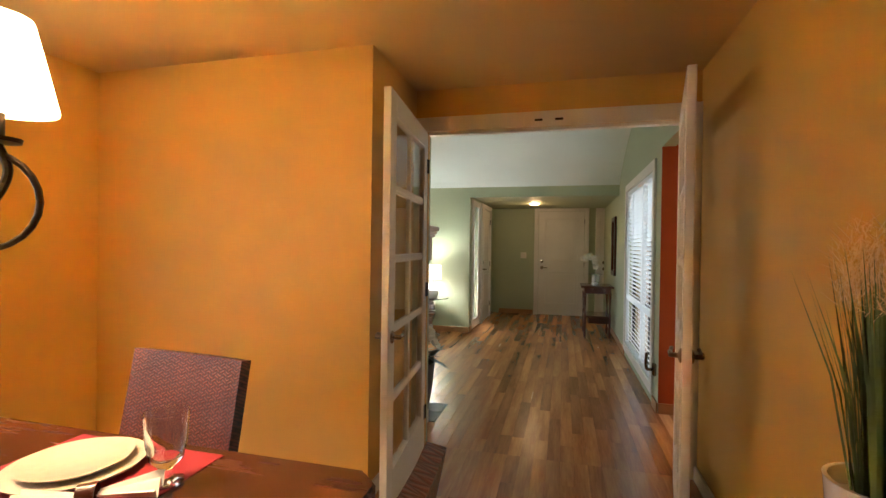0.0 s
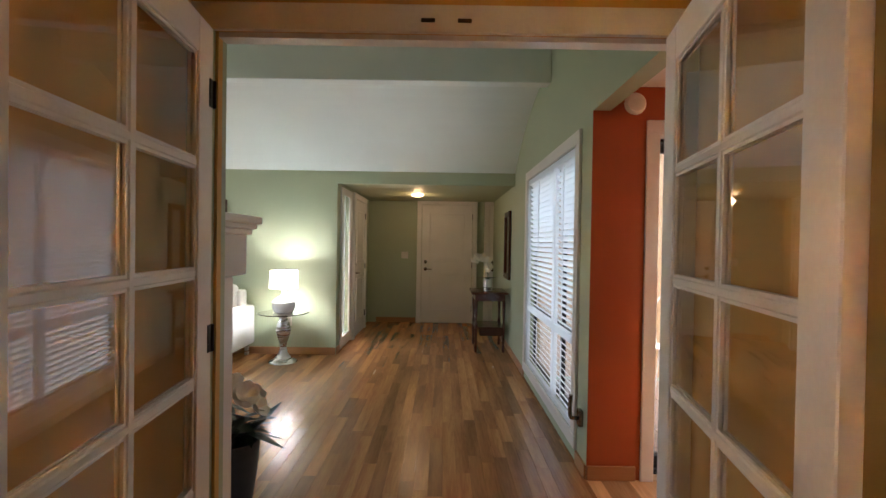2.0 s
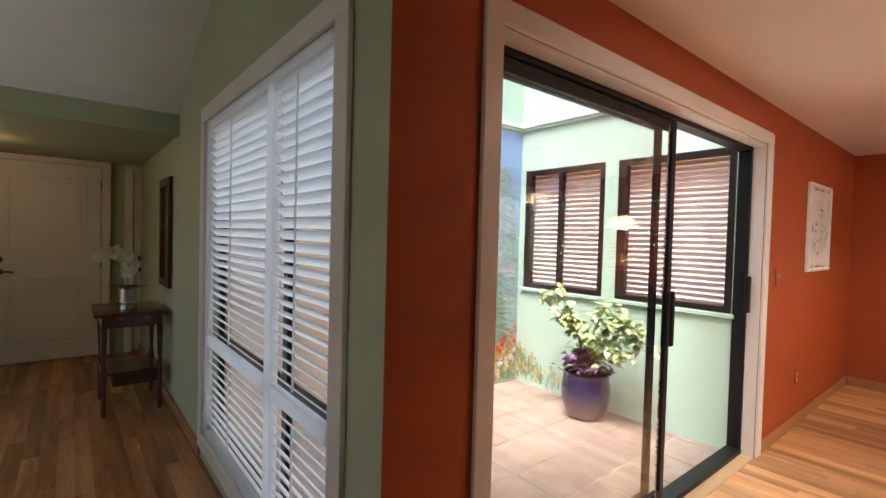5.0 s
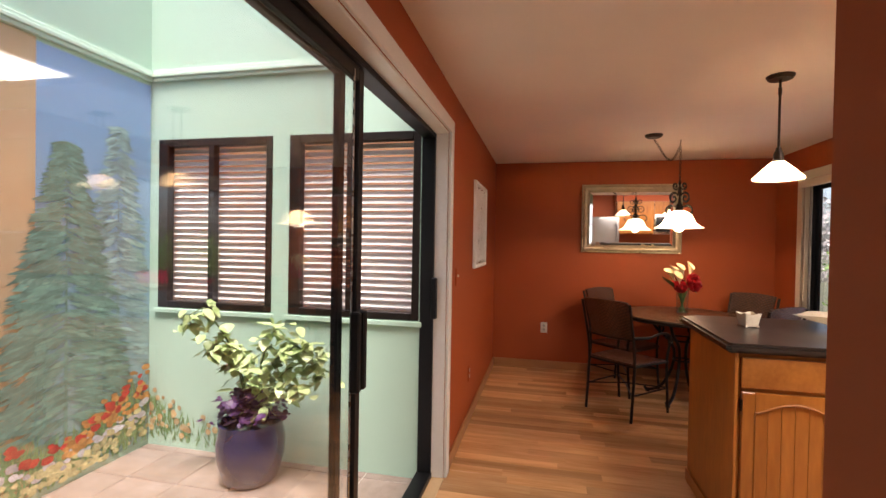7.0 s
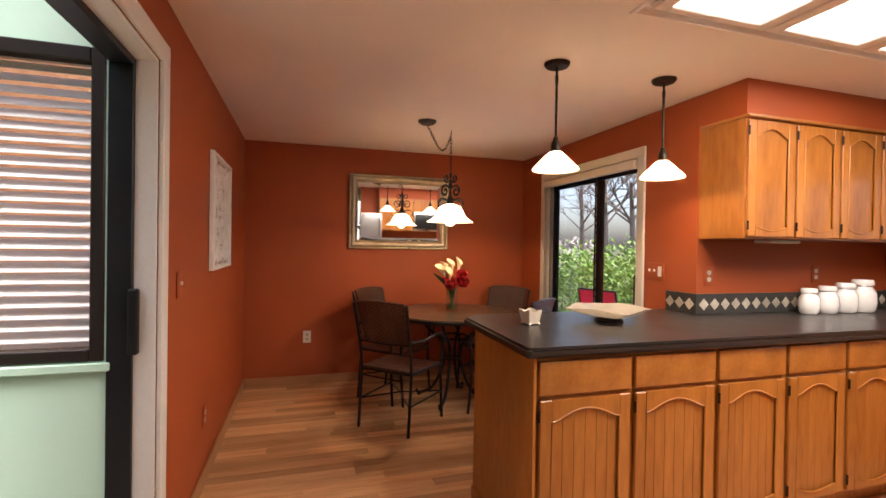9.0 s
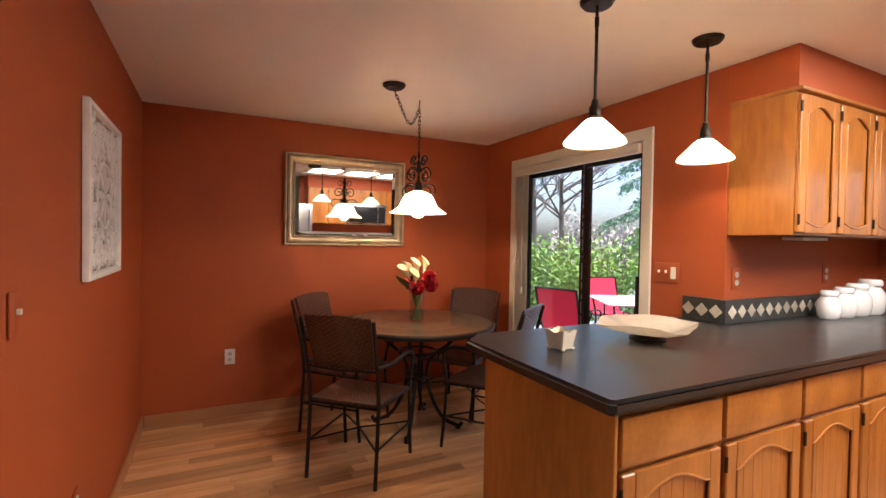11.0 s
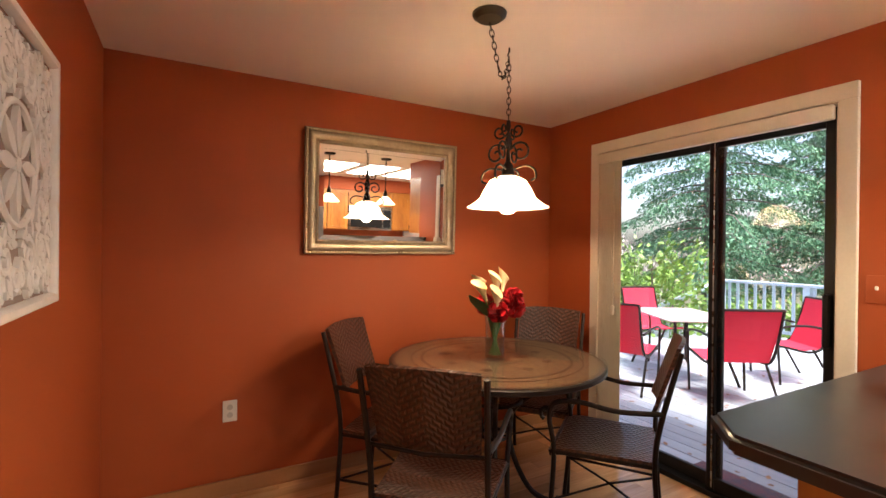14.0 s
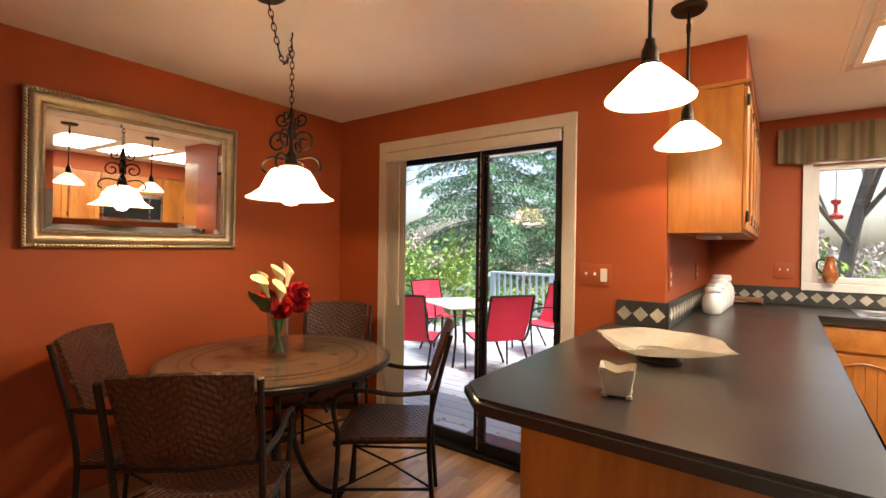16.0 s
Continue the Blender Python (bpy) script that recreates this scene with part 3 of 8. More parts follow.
def panel_door(name, m, w, h, label, knob_side=1):
    """A two-panel white door in its casing, facing local -y."""
    root = thing(name, m, label, "door")
    root["kind"] = "structure"
    bm = BM()
    rbx(bm, -w / 2, w / 2, 0, 0.04, 0.008, h, 0.003, 1)
    part("leaf", bm, M_white, root)
    for z0, z1 in ((0.22, 0.86), (1.06, h - 0.14)):
        bm = BM()
        x0, x1 = -w / 2 + 0.12, w / 2 - 0.12
        for a0, a1, b0, b1 in ((x0, x1, z0, z0 + 0.02), (x0, x1, z1 - 0.02, z1), (x0, x0 + 0.02, z0 + 0.02, z1 - 0.02), (x1 - 0.02, x1, z0 + 0.02, z1 - 0.02)):
            rbx(bm, a0, a1, -0.009, 0.001, b0, b1, 0.004, 1)
        rbx(bm, x0 + 0.05, x1 - 0.05, -0.006, 0.001, z0 + 0.05, z1 - 0.05, 0.005, 1)
        part("panel_moulding", bm, M_white, root)
    bm = BM()
    for a0, a1, b0, b1 in ((-w / 2 - 0.085, -w / 2 - 0.006, 0, h + 0.006), (w / 2 + 0.006, w / 2 + 0.085, 0, h + 0.006), (-w / 2 - 0.085, w / 2 + 0.085, h + 0.006, h + 0.085)):
        rbx(bm, a0, a1, -0.02, 0.04, b0, b1, 0.004, 1)
    part("door_frame", bm, M_white, root)
    s = knob_side
    bm = BM()
    x = s * (w / 2 - 0.065)
    for z in (0.93, 1.05):
        t = BM()
        lathe(t, [(0, 0), (0.030, 0), (0.030, 0.006), (0.016, 0.014), (0, 0.016)], n=16)
        bmesh.ops.transform(t, matrix=pose(x, 0, z, 90, 0, 0), verts=t.verts)
        merge(bm, t)
    tube(bm, [(x, -0.01, 0.93), (x, -0.05, 0.93), (x - s * 0.03, -0.056, 0.932), (x - s * 0.11, -0.05, 0.925)], 0.009, 8)
    part("handle", bm, M_nickel, root, "nickel lever and deadbolt")
    for z in (0.25, 1.0, h - 0.2):
        bm = BM()
        tube(bm, [(-s * (w / 2 + 0.003), -0.006, z - 0.045), (-s * (w / 2 + 0.003), -0.006, z + 0.045)], 0.007, 6)
        part("hinge", bm, M_bronze, root)
    return root


panel_door("door_1", pose(-0.795, 5.195, 0), 0.86, 2.03, "white two-panel entry door, closed", -1)
panel_door("door_2", pose(-2.112, 4.23, 0, 0, 0, 90), 0.84, 1.98, "white panel front door with a deadbolt, closed", -1)
sd = thing("window_6", pose(0, 0, 0), "tall frosted sidelight window in a white frame beside the front door", "window")
sd["kind"] = "structure"
bm = BM()
for y0, y1, z0, z1 in ((3.06, 3.16, 0.02, 2.06), (3.58, 3.715, 0.02, 2.06), (3.16, 3.58, 1.97, 2.06), (3.16, 3.58, 0.02, 0.16)):
    rbx(bm, -2.152, -2.128, y0, y1, z0, z1, 0.004, 1)
part("window_frame", bm, M_white, sd)
bm = BM(); bx(bm, -2.205, -2.199, 3.14, 3.60, 0.14, 2.0)
p = part("pane", bm, glass("frosted_glass", (0.92, 0.95, 1.0), 0.45, 1.3, False), sd, "frosted glass pane", smooth=0)
panel_door("door_3", pose(0.16 - 0.08, 5.195, 0), 0.30, 2.03, "white narrow door beside the entry door", -1)


def baseboard(name, pts, h=0.085, t=0.014, material=None):
    bm = BM()
    for (xa, ya), (xb, yb) in pts:
        if abs(xa - xb) < 1e-6:
            rbx(bm, min(xa, xa + t), max(xa, xa + t), min(ya, yb), max(ya, yb), 0.0, h, 0.003, 1)
        else:
            rbx(bm, min(xa, xb), max(xa, xb), min(ya, ya + t), max(ya, ya + t), 0.0, h, 0.003, 1)
    return setting(name, bm, material or M_oak_base, "stained oak baseboard", "baseboard")


baseboard("baseboard_living", [((-0.0155, 0.0), (-0.0155, 0.195)), ((-0.0155, 2.075), (-0.0155, 5.19)), ((-5.6, 2.874), (-2.15, 2.874)), ((-2.149, 2.91), (-2.149, 3.055)), ((-2.0, 5.224), (-1.32, 5.224))])
baseboard("baseboard_kitchen", [((0.0, -0.0155), (0.283, -0.0155)), ((2.918, -0.0155), (5.48, -0.0155)), ((5.4645, -2.84), (5.4645, -0.02)), ((5.05, -2.839), (5.46, -2.839)), ((3.2, -2.839), (3.57, -2.839))])
baseboard("baseboard_dining", [((-3.549, -6.2), (-3.549, -1.85)), ((-3.55, -1.846), (-1.745, -1.846)), ((-1.729, -1.83), (-1.729, -1.2)), ((-0.0155, -6.2), (-0.0155, -1.11))], material=M_cream)

# living room window with shutters
casing("trim_window_living", "x", -0.001, -1, 0.285, 1.985, 0.17, 2.02, 0.085, 0.020, "white window casing", True)
win = thing("window_1", pose(0, 0, 0), "tall white shuttered window onto the atrium", "window")
win["kind"] = "structure"
bm = BM()
for y0, y1, z0, z1 in ((0.285, 0.335, 0.17, 2.02), (1.935, 1.985, 0.17, 2.02), (0.335, 1.935, 1.97, 2.02), (0.335, 1.935, 0.17, 0.22), (0.86, 0.91, 0.22, 1.97), (0.335, 0.86, 0.72, 0.765), (0.91, 1.935, 0.72, 0.765)):
    bx(bm, 0.07, 0.098, y0, y1, z0, z1)
part("window_frame", bm, M_black_metal, win, "black aluminium frame", smooth=0)
bm = BM()
bx(bm, 0.082, 0.086, 0.335, 1.935, 0.22, 1.97)
part("pane", bm, M_pane, win, smooth=0)
bm = BM()
for y0, y1, z0, z1 in ((0.287, 0.325, 0.172, 2.018), (1.93, 1.983, 0.172, 2.018), (0.845, 0.925, 0.172, 2.018), (0.325, 0.845, 1.965, 2.018), (0.925, 1.93, 1.965, 2.018),
                       (0.325, 0.845, 0.172, 0.215), (0.925, 1.93, 0.172, 0.215), (0.325, 0.845, 0.715, 0.775), (0.925, 1.93, 0.715, 0.775)):
    rbx(bm, -0.004, 0.028, y0, y1, z0, z1, 0.003, 1)
part("shutter_frame", bm, M_shutter, win)
for y0, y1 in ((0.329, 0.841), (0.929, 1.926)):
    bm = BM()
    rbx(bm, -0.026, 0.026, 0, y1 - y0, -0.0025, 0.0025, 0.002, 1, pose(0, 0, 0, 0, 44, 0))
    me = mesh_of("slat", bm, M_shutter)
    for za, zb in ((0.24, 0.70), (0.80, 1.95)):
        n = round((zb - za) / 0.0445)
        for k in range(n + 1):
            s = new("slat", me)
            s.parent = win
            s.location = (0.026, y0, za + (zb - za) * k / n)
    bm = BM()
    for yy in (y0 + (y1 - y0) * 0.5,):
        tube(bm, [(-0.012, yy, 0.26), (-0.012, yy, 0.69)], 0.004, 6)
        tube(bm, [(-0.012, yy, 0.82), (-0.012, yy, 1.94)], 0.004, 6)
    part("tilt_rod", bm, M_shutter, win)
bm = BM()
tube(bm, smooth_path([(-0.02, 0.10, 0.33), (-0.05, 0.085, 0.33), (-0.075, 0.085, 0.34), (-0.08, 0.085, 0.40), (-0.075, 0.085, 0.47)]), 0.013, 8)
rbx(bm, -0.03, -0.001, 0.065, 0.125, 0.28, 0.38, 0.008, 2)
solo("door_holder", bm, M_nickel, "dull nickel lever on a plate low on the sage wall", "door hardware")

# ---- living room things ----
def cushion(w, d, h, r=0.06, seg=10, puff=0.25):
    """A soft block with rounded, slightly swollen faces."""
    bm = BM()
    bmesh.ops.create_cube(bm, size=1)
    bmesh.ops.subdivide_edges(bm, edges=bm.edges[:], cuts=seg, use_grid_fill=True)
    for v in bm.verts:
        p = v.co * 2
        e = 9
        n = (abs(p.x) ** e + abs(p.y) ** e + abs(p.z) ** e) ** (1 / e)
        q = p / max(n, 1e-6)
        bul = 1 + puff * 0.12 * (1 - p.x ** 2) * (1 - p.y ** 2)
        v.co = Vector((q.x * w / 2, q.y * d / 2, q.z * h / 2 * bul))
    return bm


def pillow(size, thick):
    bm = BM()
    def f(s):
        def g(u, v):
            x, y = u * 2 - 1, v * 2 - 1
            k = max(0.0, (1 - x * x) * (1 - y * y)) ** 0.45
            pin = 1 - 0.10 * (1 - abs(x)) * abs(y) ** 3 - 0.10 * (1 - abs(y)) * abs(x) ** 3
            return (x * size / 2 * pin, y * size / 2 * pin, s * (thick / 2 * k + 0.002) + 0.006 * math.sin(7 * x + 3 * y))
        return g
    grid(bm, f(1), 16, 16)
    grid(bm, f(-1), 16, 16)
    bmesh.ops.remove_doubles(bm, verts=bm.verts, dist=0.005)
    return bm


sofa = thing("sofa", pose(-4.15, 2.50, 0), "white upholstered track-arm sofa on steel legs", "sofa")
W, Dp = 2.06, 0.80
bm = BM(); rbx(bm, -W / 2 + 0.02, W / 2 - 0.02, -Dp / 2 + 0.02, Dp / 2 - 0.05, 0.15, 0.30, 0.02, 2); part("base", bm, M_linen, sofa)
for s in (-1, 1):
    bm = BM(); rbx(bm, s * (W / 2 - 0.075) - 0.075, s * (W / 2 - 0.075) + 0.075, -Dp / 2 - 0.01, Dp / 2 - 0.04, 0.14, 0.60, 0.025, 3); part("arm", bm, M_linen, sofa)
bm = BM(); rbx(bm, -W / 2 + 0.10, W / 2 - 0.10, Dp / 2 - 0.20, Dp / 2 - 0.03, 0.30, 0.78, 0.03, 3); part("back", bm, M_linen, sofa)
for s in (-1, 1):
    bm = cushion(0.87, 0.62, 0.16); bmesh.ops.translate(bm, verts=bm.verts, vec=(s * 0.44, -0.07, 0.37)); part("seat_cushion", bm, M_linen, sofa)
    bm = cushion(0.87, 0.18, 0.44); bmesh.ops.rotate(bm, verts=bm.verts, matrix=Matrix.Rotation(radians(-10), 3, "X")); bmesh.ops.translate(bm, verts=bm.verts, vec=(s * 0.44, 0.17, 0.65)); part("back_cushion", bm, M_linen, sofa)
for sx in (-1, 1):
    for sy in (-1, 1):
        bm = BM(); rbx(bm, sx * 0.95 - 0.02, sx * 0.95 + 0.02, sy * 0.33 - 0.035, sy * 0.33 + 0.01, 0, 0.15, 0.004, 1); part("leg", bm, M_steel, sofa, "brushed steel leg")
solo("pillow", pillow(0.42, 0.16), M_mustard, "mustard satin throw pillow on the white sofa", "pillow", pose(-3.42, 2.36, 0.64, 68, 8, -20))
solo("pillow", pillow(0.44, 0.17), M_navy, "navy velvet throw pillow on the white sofa", "pillow", pose(-3.74, 2.28, 0.63, 66, -10, 12))

et = thing("end_table", pose(-2.66, 2.52, 0), "hourglass brushed steel end table with a glass top", "table")
bm = BM(); lathe(bm, [(0, 0), (0.155, 0), (0.15, 0.012), (0.10, 0.035), (0.05, 0.10), (0.034, 0.17), (0.045, 0.23), (0.075, 0.32), (0.082, 0.37), (0.065, 0.44), (0.045, 0.50), (0.07, 0.545), (0.09, 0.552), (0, 0.552)], n=32); part("pedestal", bm, M_steel, et)
bm = BM(); lathe(bm, [(0, 0.553), (0.275, 0.553), (0.28, 0.558), (0.275, 0.563), (0, 0.563)], n=40); part("tabletop", bm, M_clear, et, "clear round glass top")
tl = thing("table_lamp", pose(-2.66, 2.52, 0.565), "white ceramic table lamp with a lit drum shade", "lamp")
bm = BM(); lathe(bm, [(0, 0), (0.10, 0), (0.115, 0.02), (0.128, 0.07), (0.12, 0.12), (0.075, 0.165), (0.035, 0.185), (0.022, 0.20), (0.020, 0.26), (0, 0.262)], n=28); part("base", bm, M_porcelain, tl)
bm = BM(); lathe(bm, [(0.150, 0.275), (0.158, 0.275), (0.148, 0.47), (0.140, 0.47), (0.150, 0.275)], n=36); part("shade", bm, M_lampshade_white, tl, "lit white fabric drum shade")
bm = BM(); tube(bm, [(0, 0, 0.26), (0, 0, 0.47)], 0.006, 6); tube(bm, [(-0.145, 0, 0.466), (0.145, 0, 0.466)], 0.003, 6); part("harp", bm, M_nickel, tl)

pic = thing("framed_painting", pose(-4.07, 2.886, 1.43), "abstract red and grey painting in a dark wood frame", "picture")
w, h = 1.18, 0.86
bm = BM()
for a0, a1, b0, b1 in ((-w / 2, w / 2, h / 2 - 0.08, h / 2), (-w / 2, w / 2, -h / 2, -h / 2 + 0.08), (-w / 2, -w / 2 + 0.08, -h / 2 + 0.08, h / 2 - 0.08), (w / 2 - 0.08, w / 2, -h / 2 + 0.08, h / 2 - 0.08)):
    rbx(bm, a0, a1, -0.045, -0.002, b0, b1, 0.008, 2)
part("frame", bm, mat("walnut_frame", (0.10, 0.055, 0.03), None, 0.4, stretch=(1, 1, 6)), pic)
bm = BM(); bx(bm, -w / 2 + 0.08, w / 2 - 0.08, -0.02, -0.004, -h / 2 + 0.08, h / 2 - 0.08)
part("canvas", bm, mat("abstract_canvas", (0.22, 0.03, 0.025), (0.05, 0.035, 0.05), 0.6, scale=3.5, fine=14, stretch=(0.6, 1, 2.2)), pic, "red and dark abstract canvas", smooth=0)
rng = random.Random(5)
for c in 3 * ((0.45, 0.36, 0.28), (0.30, 0.045, 0.03), (0.035, 0.03, 0.045), (0.36, 0.10, 0.06), (0.10, 0.08, 0.10), (0.42, 0.06, 0.05)):
    bm = BM()
    for k in range(1):
        cx, cz, aw, ah = rng.uniform(-0.36, 0.36), rng.uniform(-0.24, 0.24), rng.uniform(0.08, 0.2), rng.uniform(0.02, 0.07)
        sk = rng.uniform(-0.05, 0.05)
        pts = [(cx + sa * aw * rng.uniform(0.85, 1.1) + sk * sb, cz + sb * ah * rng.uniform(0.7, 1.3)) for sa, sb in ((-1, -1), (-0.3, -1.1), (0.4, -0.9), (1, -1), (1, 1), (0.3, 1.1), (-0.4, 0.9), (-1, 1))]
        pts = [(max(-0.5, min(0.5, p)), max(-0.34, min(0.34, q))) for p, q in pts]
        y = -0.0215 - 0.0004 * rng.random() - 0.0003 * k
        bm.faces.new([bm.verts.new((p, y, q)) for p, q in pts])
    part("brush_stroke", bm, mat("stroke_paint", c, None, 0.5, scale=8, bump=0.2), pic, smooth=0)

# console with orchid and mirror by the entry
con = thing("console_table", pose(-0.255, 3.36, 0), "small dark mahogany console table with turned legs", "table")
bm = BM(); rbx(bm, -0.235, 0.225, -0.30, 0.30, 0.735, 0.765, 0.008, 2); part("tabletop", bm, M_dark_wood, con)
bm = BM(); rbx(bm, -0.19, 0.19, -0.25, 0.25, 0.65, 0.735, 0.004, 1); part("apron", bm, M_dark_wood, con)
bm = BM(); rbx(bm, -0.19, 0.19, -0.25, 0.25, 0.30, 0.32, 0.004, 1); part("shelf", bm, M_dark_wood, con)
bm = BM(); rbx(bm, -0.12, 0.17, -0.20, 0.10, 0.20, 0.30, 0.004, 1); part("drawer_box", bm, M_dark_wood, con)
for sx in (-1, 1):
    for sy in (-1, 1):
        bm = BM(); lathe(bm, [(0, 0), (0.016, 0), (0.018, 0.06), (0.013, 0.10), (0.020, 0.28), (0.020, 0.34), (0.013, 0.38), (0.022, 0.60), (0.022, 0.65), (0, 0.65)], (sx * 0.175, sy * 0.235, 0), 12); part("leg", bm, M_dark_wood, con)
orc = thing("potted_orchid", pose(-0.27, 3.32, 0.765), "white orchid in a silver cylinder pot on the console", "plant")
bm = BM(); lathe(bm, [(0, 0), (0.058, 0), (0.060, 0.15), (0.054, 0.15), (0.052, 0.02), (0, 0.02)], n=24); part("pot", bm, M_steel, orc)


def leaf_blade(bm, base, tip, w, droop=0.0, n=5):
    base, tip = Vector(base), Vector(tip)
    d = tip - base
    side = d.cross(Vector((0, 0, 1)))
    if side.length < 1e-4:
        side = Vector((1, 0, 0))
    side.normalize()
    rows = []
    for i in range(n + 1):
        t = i / n
        p = base + d * t + Vector((0, 0, droop * math.sin(t * math.pi / 2) * -t))
        k = w / 2 * math.sin(math.pi * (0.08 + 0.92 * t) ** 0.8) if i < n else 0.001
        up = Vector((0, 0, 0.18 * k))
        rows.append([bm.verts.new(p - side * k + up), bm.verts.new(p), bm.verts.new(p + side * k + up)])
    for a, b in zip(rows, rows[1:]):
        bm.faces.new((a[0], a[1], b[1], b[0]))
        bm.faces.new((a[1], a[2], b[2], b[1]))


def petal_disc(bm, c, normal, r, n=5, cup=0.3, wide=0.9):
    """An open flower of a few broad petals."""
    c, nv = Vector(c), Vector(normal).normalized()
    u = nv.orthogonal().normalized()
    v = nv.cross(u)
    for k in range(n):
        a = 2 * math.pi * k / n
        d = u * math.cos(a) + v * math.sin(a)
        s = nv.cross(d)
        rows = []
        for t, wd in ((0.0, 0.10), (0.3, 0.32), (0.62, 0.44), (0.86, 0.34), (1.0, 0.10)):
            p = c + d * (r * t) + nv * (r * cup * t ** 1.7)
            e = s * (r * wd * wide)
            lift = nv * (r * 0.16 * wd)
            rows.append([bm.verts.new(p - e + lift), bm.verts.new(p), bm.verts.new(p + e + lift)])
        for q, w in zip(rows, rows[1:]):
            bm.faces.new((q[0], q[1], w[1], w[0]))
            bm.faces.new((q[1], q[2], w[2], w[1]))


bm = BM()
for k in range(6):
    a = k * 1.05
    leaf_blade(bm, (0, 0, 0.15), (0.16 * math.cos(a), 0.16 * math.sin(a), 0.21), 0.055, 0.04)
part("leaf", bm, M_leaf_dark, orc, fix=False)
bm = BM()
stem = smooth_path([(0, 0, 0.14), (-0.01, 0, 0.30), (-0.05, 0.0, 0.40), (-0.14, 0.01, 0.42), (-0.20, 0.02, 0.37)])
tube(bm, stem, 0.003, 6)
part("stem", bm, M_leaf, orc)
bm = BM()
for i, k in enumerate((5, 8, 10, 13, 16, 18, 20, 22, 23)):
    p = stem[min(k, len(stem) - 1)]
    petal_disc(bm, p + Vector((0.0, -0.02, 0.01 * (i % 3))), (0.15 * (i % 3 - 1), -1, 0.2), 0.048)
    petal_disc(bm, p + Vector((0.03, -0.03, 0.03 - 0.03 * (i % 2))), (0.3, -1, 0.1), 0.042)
part("blossom", bm, M_petal, orc, "white orchid blossoms", 180, False)
mr = thing("wall_mirror", pose(-0.002, 3.36, 1.36), "narrow dark-framed mirror on the sage wall", "mirror")
bm = BM()
for a0, a1, b0, b1 in ((-0.24, 0.24, 0.37, 0.44), (-0.24, 0.24, -0.44, -0.37), (-0.24, -0.17, -0.37, 0.37), (0.17, 0.24, -0.37, 0.37)):
    rbx(bm, -0.03, 0, a0, a1, b0, b1, 0.006, 2)
part("frame", bm, M_dark_wood, mr)
bm = BM(); bx(bm, -0.012, -0.006, -0.17, 0.17, -0.37, 0.37); part("glass", bm, M_mirror, mr, smooth=0)
bm = BM(); lathe(bm, [(0, 0), (0.085, 0), (0.09, -0.008), (0.07, -0.028), (0, -0.04)], (-1.25, 4.1, 2.088), 24)
solo("ceiling_light", bm, M_shade_glow, "small lit round ceiling light in the entry", "ceiling light")


def plate(name, m, slots, label, w=0.072, h=0.116, material=None):
    """A wall plate facing local -y with switches or sockets."""
    root = thing(name, m, label, "wall plate")
    bm = BM(); rbx(bm, -w / 2, w / 2, -0.006, 0, -h / 2, h / 2, 0.003, 2); part("cover", bm, material or M_outlet, root)
    n = len(slots)
    for k, kind in enumerate(slots):
        x = (k - (n - 1) / 2) * 0.046
        bm = BM()
        if kind == "outlet":
            for z in (-0.021, 0.021):
                lathe(bm, [(0, 0), (0.015, 0), (0.015, 0.003), (0, 0.003)], (0, 0, 0), 14)
                bmesh.ops.transform(bm, matrix=pose(x, -0.006, z, 90, 0, 0), verts=[v for v in bm.verts if not v.tag])
                for v in bm.verts:
                    v.tag = True
            part("socket", bm, mat("socket_plastic", (0.5, 0.47, 0.41), None, 0.4), root)
        elif kind == "toggle":
            rbx(bm, x - 0.005, x + 0.005, -0.018, -0.006, -0.002, 0.014, 0.002, 1)
            part("toggle", bm, M_outlet, root)
        else:
            rbx(bm, x - 0.017, x + 0.017, -0.010, -0.006, -0.034, 0.034, 0.002, 1)
            part("rocker", bm, M_outlet, root)
    return root


plate("light_switch", pose(-1.52, 5.238, 1.16), ["toggle", "toggle"], "ivory double light switch on the sage wall", w=0.116)
plate("wall_outlet", pose(-2.74, 2.888, 0.40), ["outlet", "outlet"], "ivory wall outlet on the sage wall", w=0.116)

# fireplace with its hearth
fp = thing("fireplace", pose(-1.75, -0.97, 0), "white painted fireplace surround with a stepped mantel", "fireplace")
for x0, x1, y1, z0, z1, nm in ((-1.5, 0, 0.37, 1.22, 1.40, "frieze"), (-0.26, 0, 0.24, 0.10, 1.22, "pilaster"), (-1.5, -1.24, 0.24, 0.10, 1.22, "pilaster"), (-0.29, 0.02, 0.265, 0, 0.10, "plinth"), (-1.53, -1.21, 0.265, 0, 0.10, "plinth"),
                               (-1.53, 0.01, 0.41, 1.40, 1.425, "mantel_step"), (-1.55, 0.015, 0.45, 1.425, 1.45, "mantel_step"), (-1.57, 0.02, 0.50, 1.45, 1.485, "mantel_shelf")):
    bm = BM(); rbx(bm, x0, x1, -0.058, y1, z0, z1, 0.005, 1); part(nm, bm, M_white, fp)
bm = BM(); bx(bm, -1.24, -0.26, 0.002, 0.03, 0.02, 1.22); part("firebox", bm, M_slate, fp, "dark slate firebox facing", smooth=0)
hearth = thing("hearth", pose(0, 0, 0), "dark slate tile hearth flush with the oak floor", "hearth")
for i in range(5):
    for j in range(2):
        bm = BM(); rbx(bm, -3.35 + 0.334 * i, -3.35 + 0.334 * i + 0.33, -0.70 + 0.205 * j, -0.70 + 0.205 * j + 0.20, -0.01, 0.006, 0.002, 1); part("tile", bm, M_slate, hearth)

